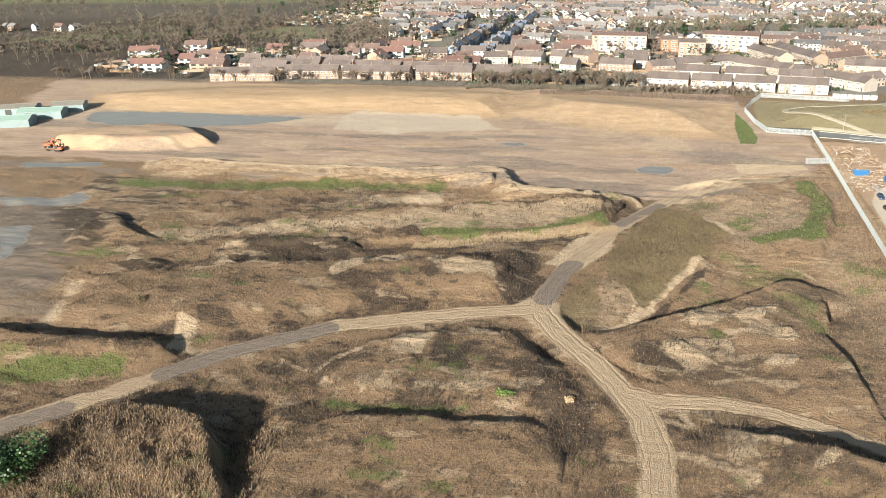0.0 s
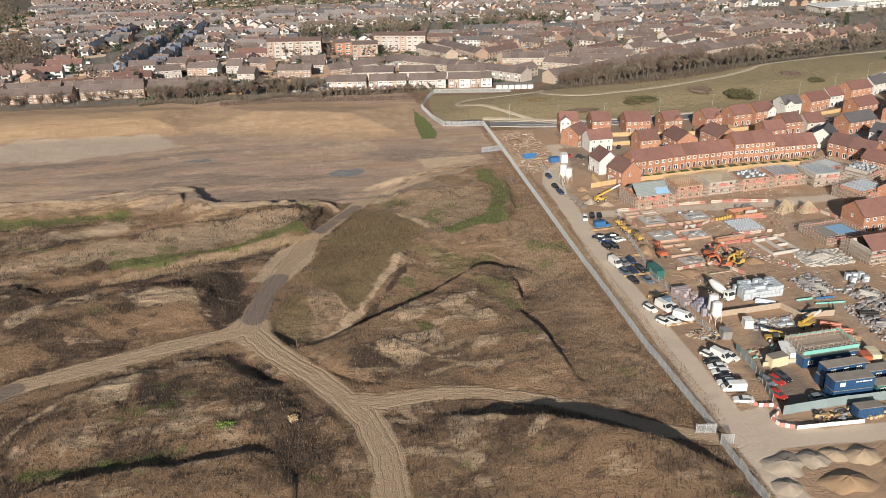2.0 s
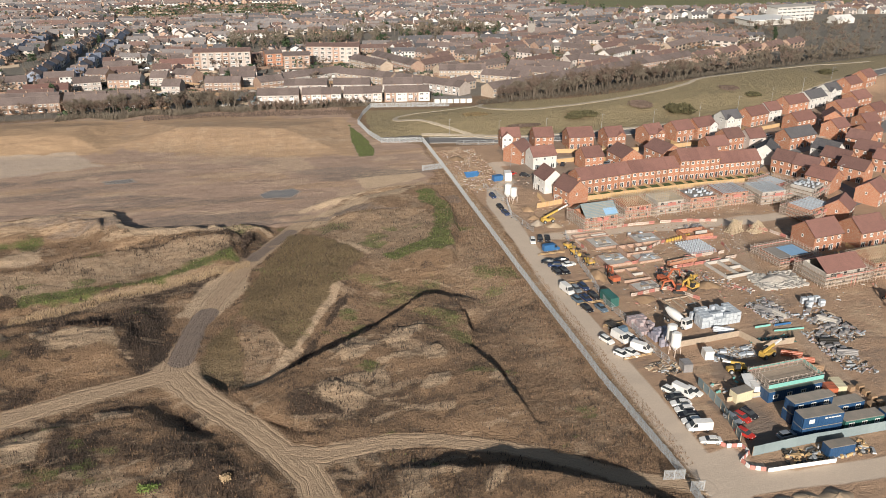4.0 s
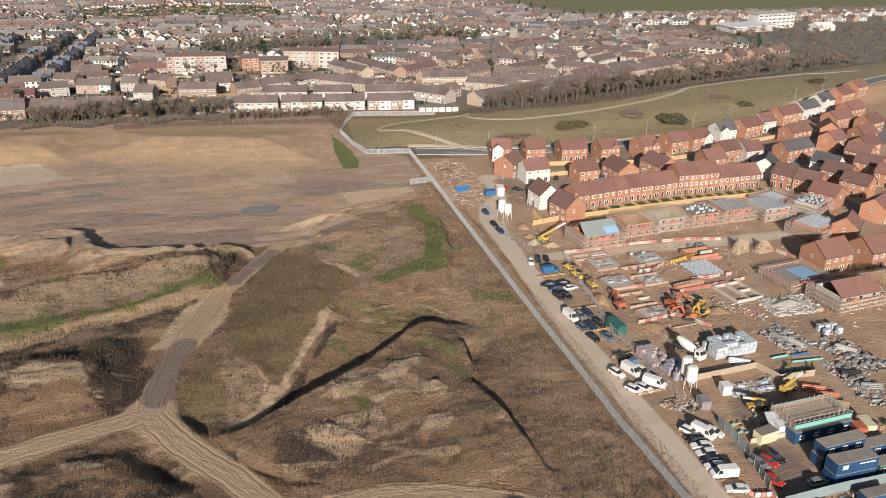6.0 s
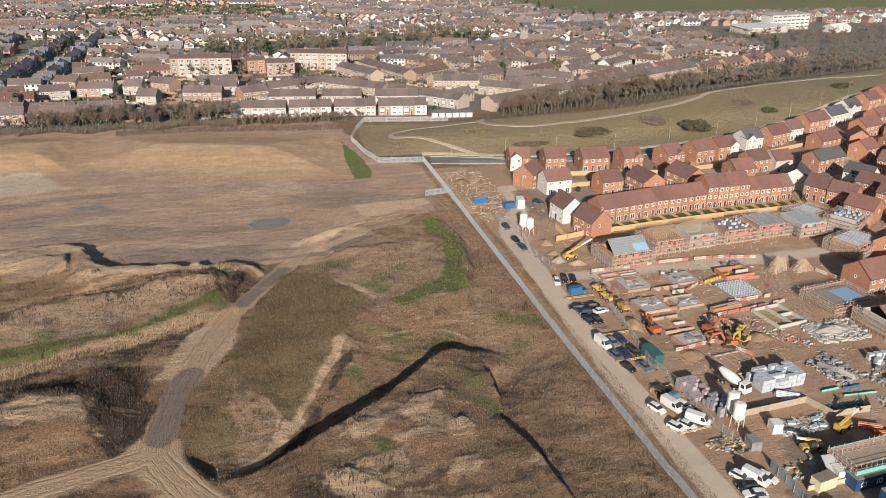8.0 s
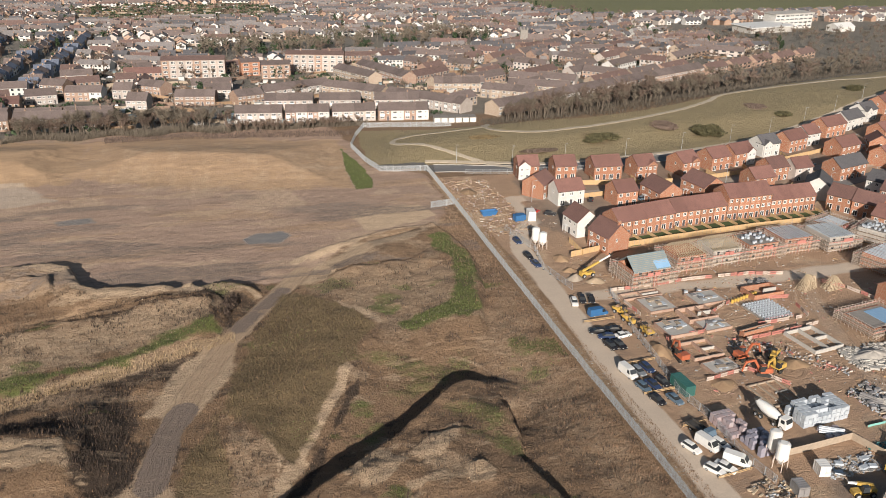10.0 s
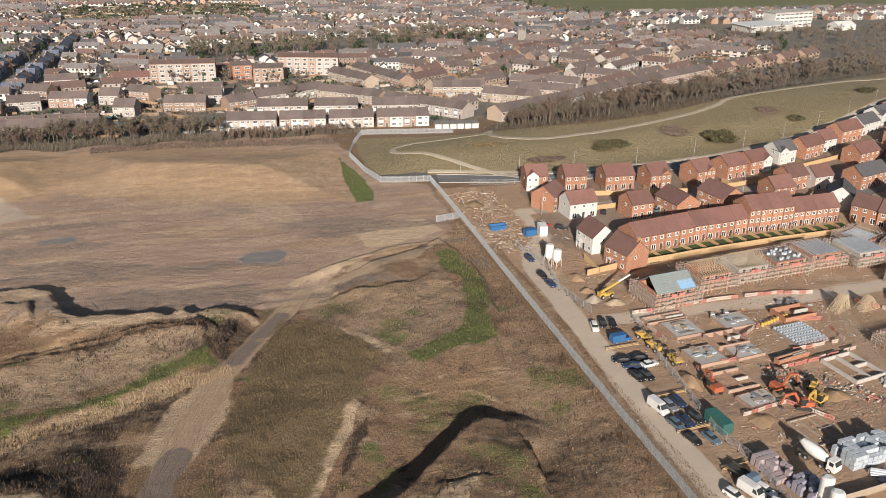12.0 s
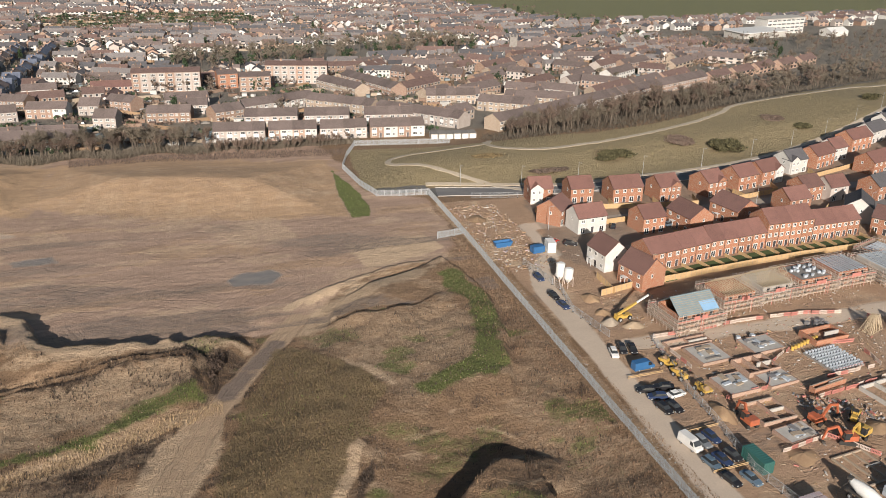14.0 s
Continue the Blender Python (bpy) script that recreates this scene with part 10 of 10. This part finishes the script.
tufts("dry_grass", 150000, (-160, 80.5, 56, 246), 0.6, 0.05, 3, STALK, "dry brown grass and dead weed stalks", lambda c, x, y: wild(c, x, y) * (1 - 0.95 * c["straw"]) * (1 - 0.75 * c["dark"]) * (1 - 0.55 * np.clip((x - 12) / 14, 0, 1)) * (1 - 0.8 * c["green"]) * (1 - 0.8 * c["olive"]), 1)
tufts("olive_weeds", 26000, (-12, 42, 160, 232), 0.5, 0.07, 4, OLIVE_WEED, "low olive-green weeds on the mound", lambda c, x, y: c["olive"], 14)
tufts("bramble_scrub", 110000, (-160, 80.5, 56, 246), 0.9, 0.08, 4, BRAMBLE, "dark tangled bramble and dead dock stems", lambda c, x, y: wild(c, x, y) * np.clip(0.06 + 0.9 * c["dark"] + 0.30 * np.clip((128 - y) / 22, 0, 1), 0, 1), 2)
tufts("flattened_straw", 50000, (-160, 80.5, 56, 246), 0.3, 0.07, 4, STRAW, "bleached flattened straw", lambda c, x, y: wild(c, x, y) * np.clip(1.4 * c["straw"] - 0.3, 0, 1) * 0.6, 3, 1.6)
tufts("green_grass", 60000, (-190, 80.5, 56, 365), 0.35, 0.12, 4, GRASS_GREEN, "patches of fresh green grass", lambda c, x, y: c["green"] * (1 - c["track"]), 4)
tufts("reed_bank", 16000, (-60, 3, 188, 216), 0.75, 0.06, 3, REED, "golden reeds on the bank face", lambda c, x, y: (np.abs(y - 212.5 + 0.38 * np.clip(1 - x, 0, 60)) < 2.2) * 1.0, 5, 0.2)
tufts("mound_thicket", 11000, (-112, -64, 56, 92), 0.95, 0.08, 5, surface("tangled_mound_weeds", (0.34, 0.245, 0.165), (0.19, 0.135, 0.092), 0.25, 0.95, vary=0.45, island=True), "tall dead brown weeds on the mound", lambda c, x, y: 1.0 - 0 * x, 6)
tufts("fence_weeds", 11000, (62, 81, 95, 320), 0.6, 0.06, 3, surface("reddish_dry_weeds", (0.36, 0.225, 0.14), (0.24, 0.15, 0.095), 0.08, 0.95, vary=0.3, island=True), "dead brown weeds beside the fence", lambda c, x, y: np.clip((x - 62) / 14, 0, 1) * (1 - c["bare"]), 7)
tufts("meadow_grass", 36000, (62, 330, 330, 440), 0.4, 0.10, 3, surface("olive_meadow_grass", (0.30, 0.248, 0.13), (0.20, 0.168, 0.085), 0.06, 0.95, vary=0.3, island=True), "rough olive meadow grass", lambda c, x, y: c["meadow"] * (1 - c["road"]), 8)
tufts("road_verge_weeds", 9000, (82, 86, 95, 320), 0.45, 0.06, 3, STALK, "dry weeds on the stony verge", lambda c, x, y: 0.7 + 0 * x, 9)


def bush(x, y, rx, ry, h, mat, label, n=500, leaf=0.35, seed=0):
    ob = new("bush", leaf_crown(rx, ry, h, n, leaf, seed, mat))
    ob.matrix_basis = pose(x, y, gz(x, y) + h * 0.35)
    tagged(ob, label, "bush", "bushes")


BL = "low dark scrubby bush on the meadow"
BUSH_LEAF = surface("dark_olive_bush_leaves", (0.12, 0.108, 0.052), (0.08, 0.073, 0.036), 0.3, 0.9, vary=0.3, island=True)
bush(219, 347, 9, 6.5, 3.4, BUSH_LEAF, "large dark olive bush on the meadow", 4200, 0.42, 1)
bush(164, 345, 10, 6, 1.5, BUSH_LEAF, "low olive bramble patch on the meadow", 3800, 0.42, 2)
bush(200, 355, 8, 7, 1.0, TWIG_RED, "low reddish bramble patch on the meadow", 3000, 0.4, 3)
bush(133, 337, 9, 2.6, 0.7, TWIG_RED, "low reddish bramble patch on the meadow", 1500, 0.4, 4)
bush(264, 376, 6, 6, 0.8, TWIG_RED, "low reddish bramble patch on the meadow", 1400, 0.4, 5)
bush(270, 362, 5, 3.6, 1.8, BUSH_LEAF, BL, 1400, 0.4, 6)
bush(341, 399, 6, 5, 2.2, BUSH_LEAF, BL, 1600, 0.4, 7)
bush(115, 353, 7, 3.0, 0.7, OLIVE_WEED, "low olive bramble patch on the meadow", 1600, 0.4, 8)
bush(-124, 138, 1.6, 1.6, 1.6, OLIVE_WEED, "yellow-green gorse bush on the bank", 300, 0.25, 9)
bush(-5.8, 111, 1.3, 1.3, 1.4, REED, "pale tussock standing by the track", 260, 0.25, 10)
bush(2.5, 226, 2.2, 4.5, 2.4, BRAMBLE, "dark leafless thicket beside the track", 900, 0.3, 11)
bush(-20, 111, 2.5, 1.6, 0.8, GRASS_GREEN, "patch of bright green brambles", 300, 0.25, 12)


def ivy_tree(x, y):
    ob = thing("tree", x, y, gz(x, y) - 0.2, 0, "dense ivy-clad tree with glossy green leaves", "tree")
    part("trunk", Solid().tube((0, 0, 0), (0.3, 0, 4.5), 0.4, 0.25, 8).tube((0.3, 0, 4.0), (2.0, 1.0, 6.0), 0.2, 0.08, 6).tube((0.3, 0, 4.0), (-1.6, 1.2, 6.2), 0.2, 0.08, 6), BARK, ob)
    part("crown", leaf_crown(7.5, 7.5, 5.5, 5200, 0.34, 77, IVY), None, ob, m=pose(0, 0, 4.6))


ivy_tree(-112, 66)


def near_belt(c, x, y):
    d = line_dist(x, y, MEADOW_EDGE)
    d2 = line_dist(x, y, [(p[0], p[1] + 14) for p in MEADOW_EDGE[1:]])
    return ((d < 11) | (d2 < 13)) * 0.7


tufts("belt_undergrowth", 34000, (125, 450, 376, 510), 1.9, 0.15, 5, TWIG, "dense bare undergrowth below the tree belt", near_belt, 11, 1.5)
tufts("street_undergrowth", 20000, (-80, 74, 396, 420), 1.7, 0.13, 5, TWIG, "dense bare undergrowth before the first street", lambda c, x, y: 0.8 * (np.abs(y - 405 + 0.1 * np.clip(x, 0, 80) + 3 * np.sin(x * 0.21)) < 6), 12, 0.9)
tufts("red_brush", 9000, (-40, 66, 378, 402), 0.9, 0.08, 4, TWIG_RED, "low reddish-brown brush at the top of the slope", lambda c, x, y: 1.0 * (np.abs(y - 394 + 0.13 * np.clip(x + 10, 0, 80)) < 4.5), 13)
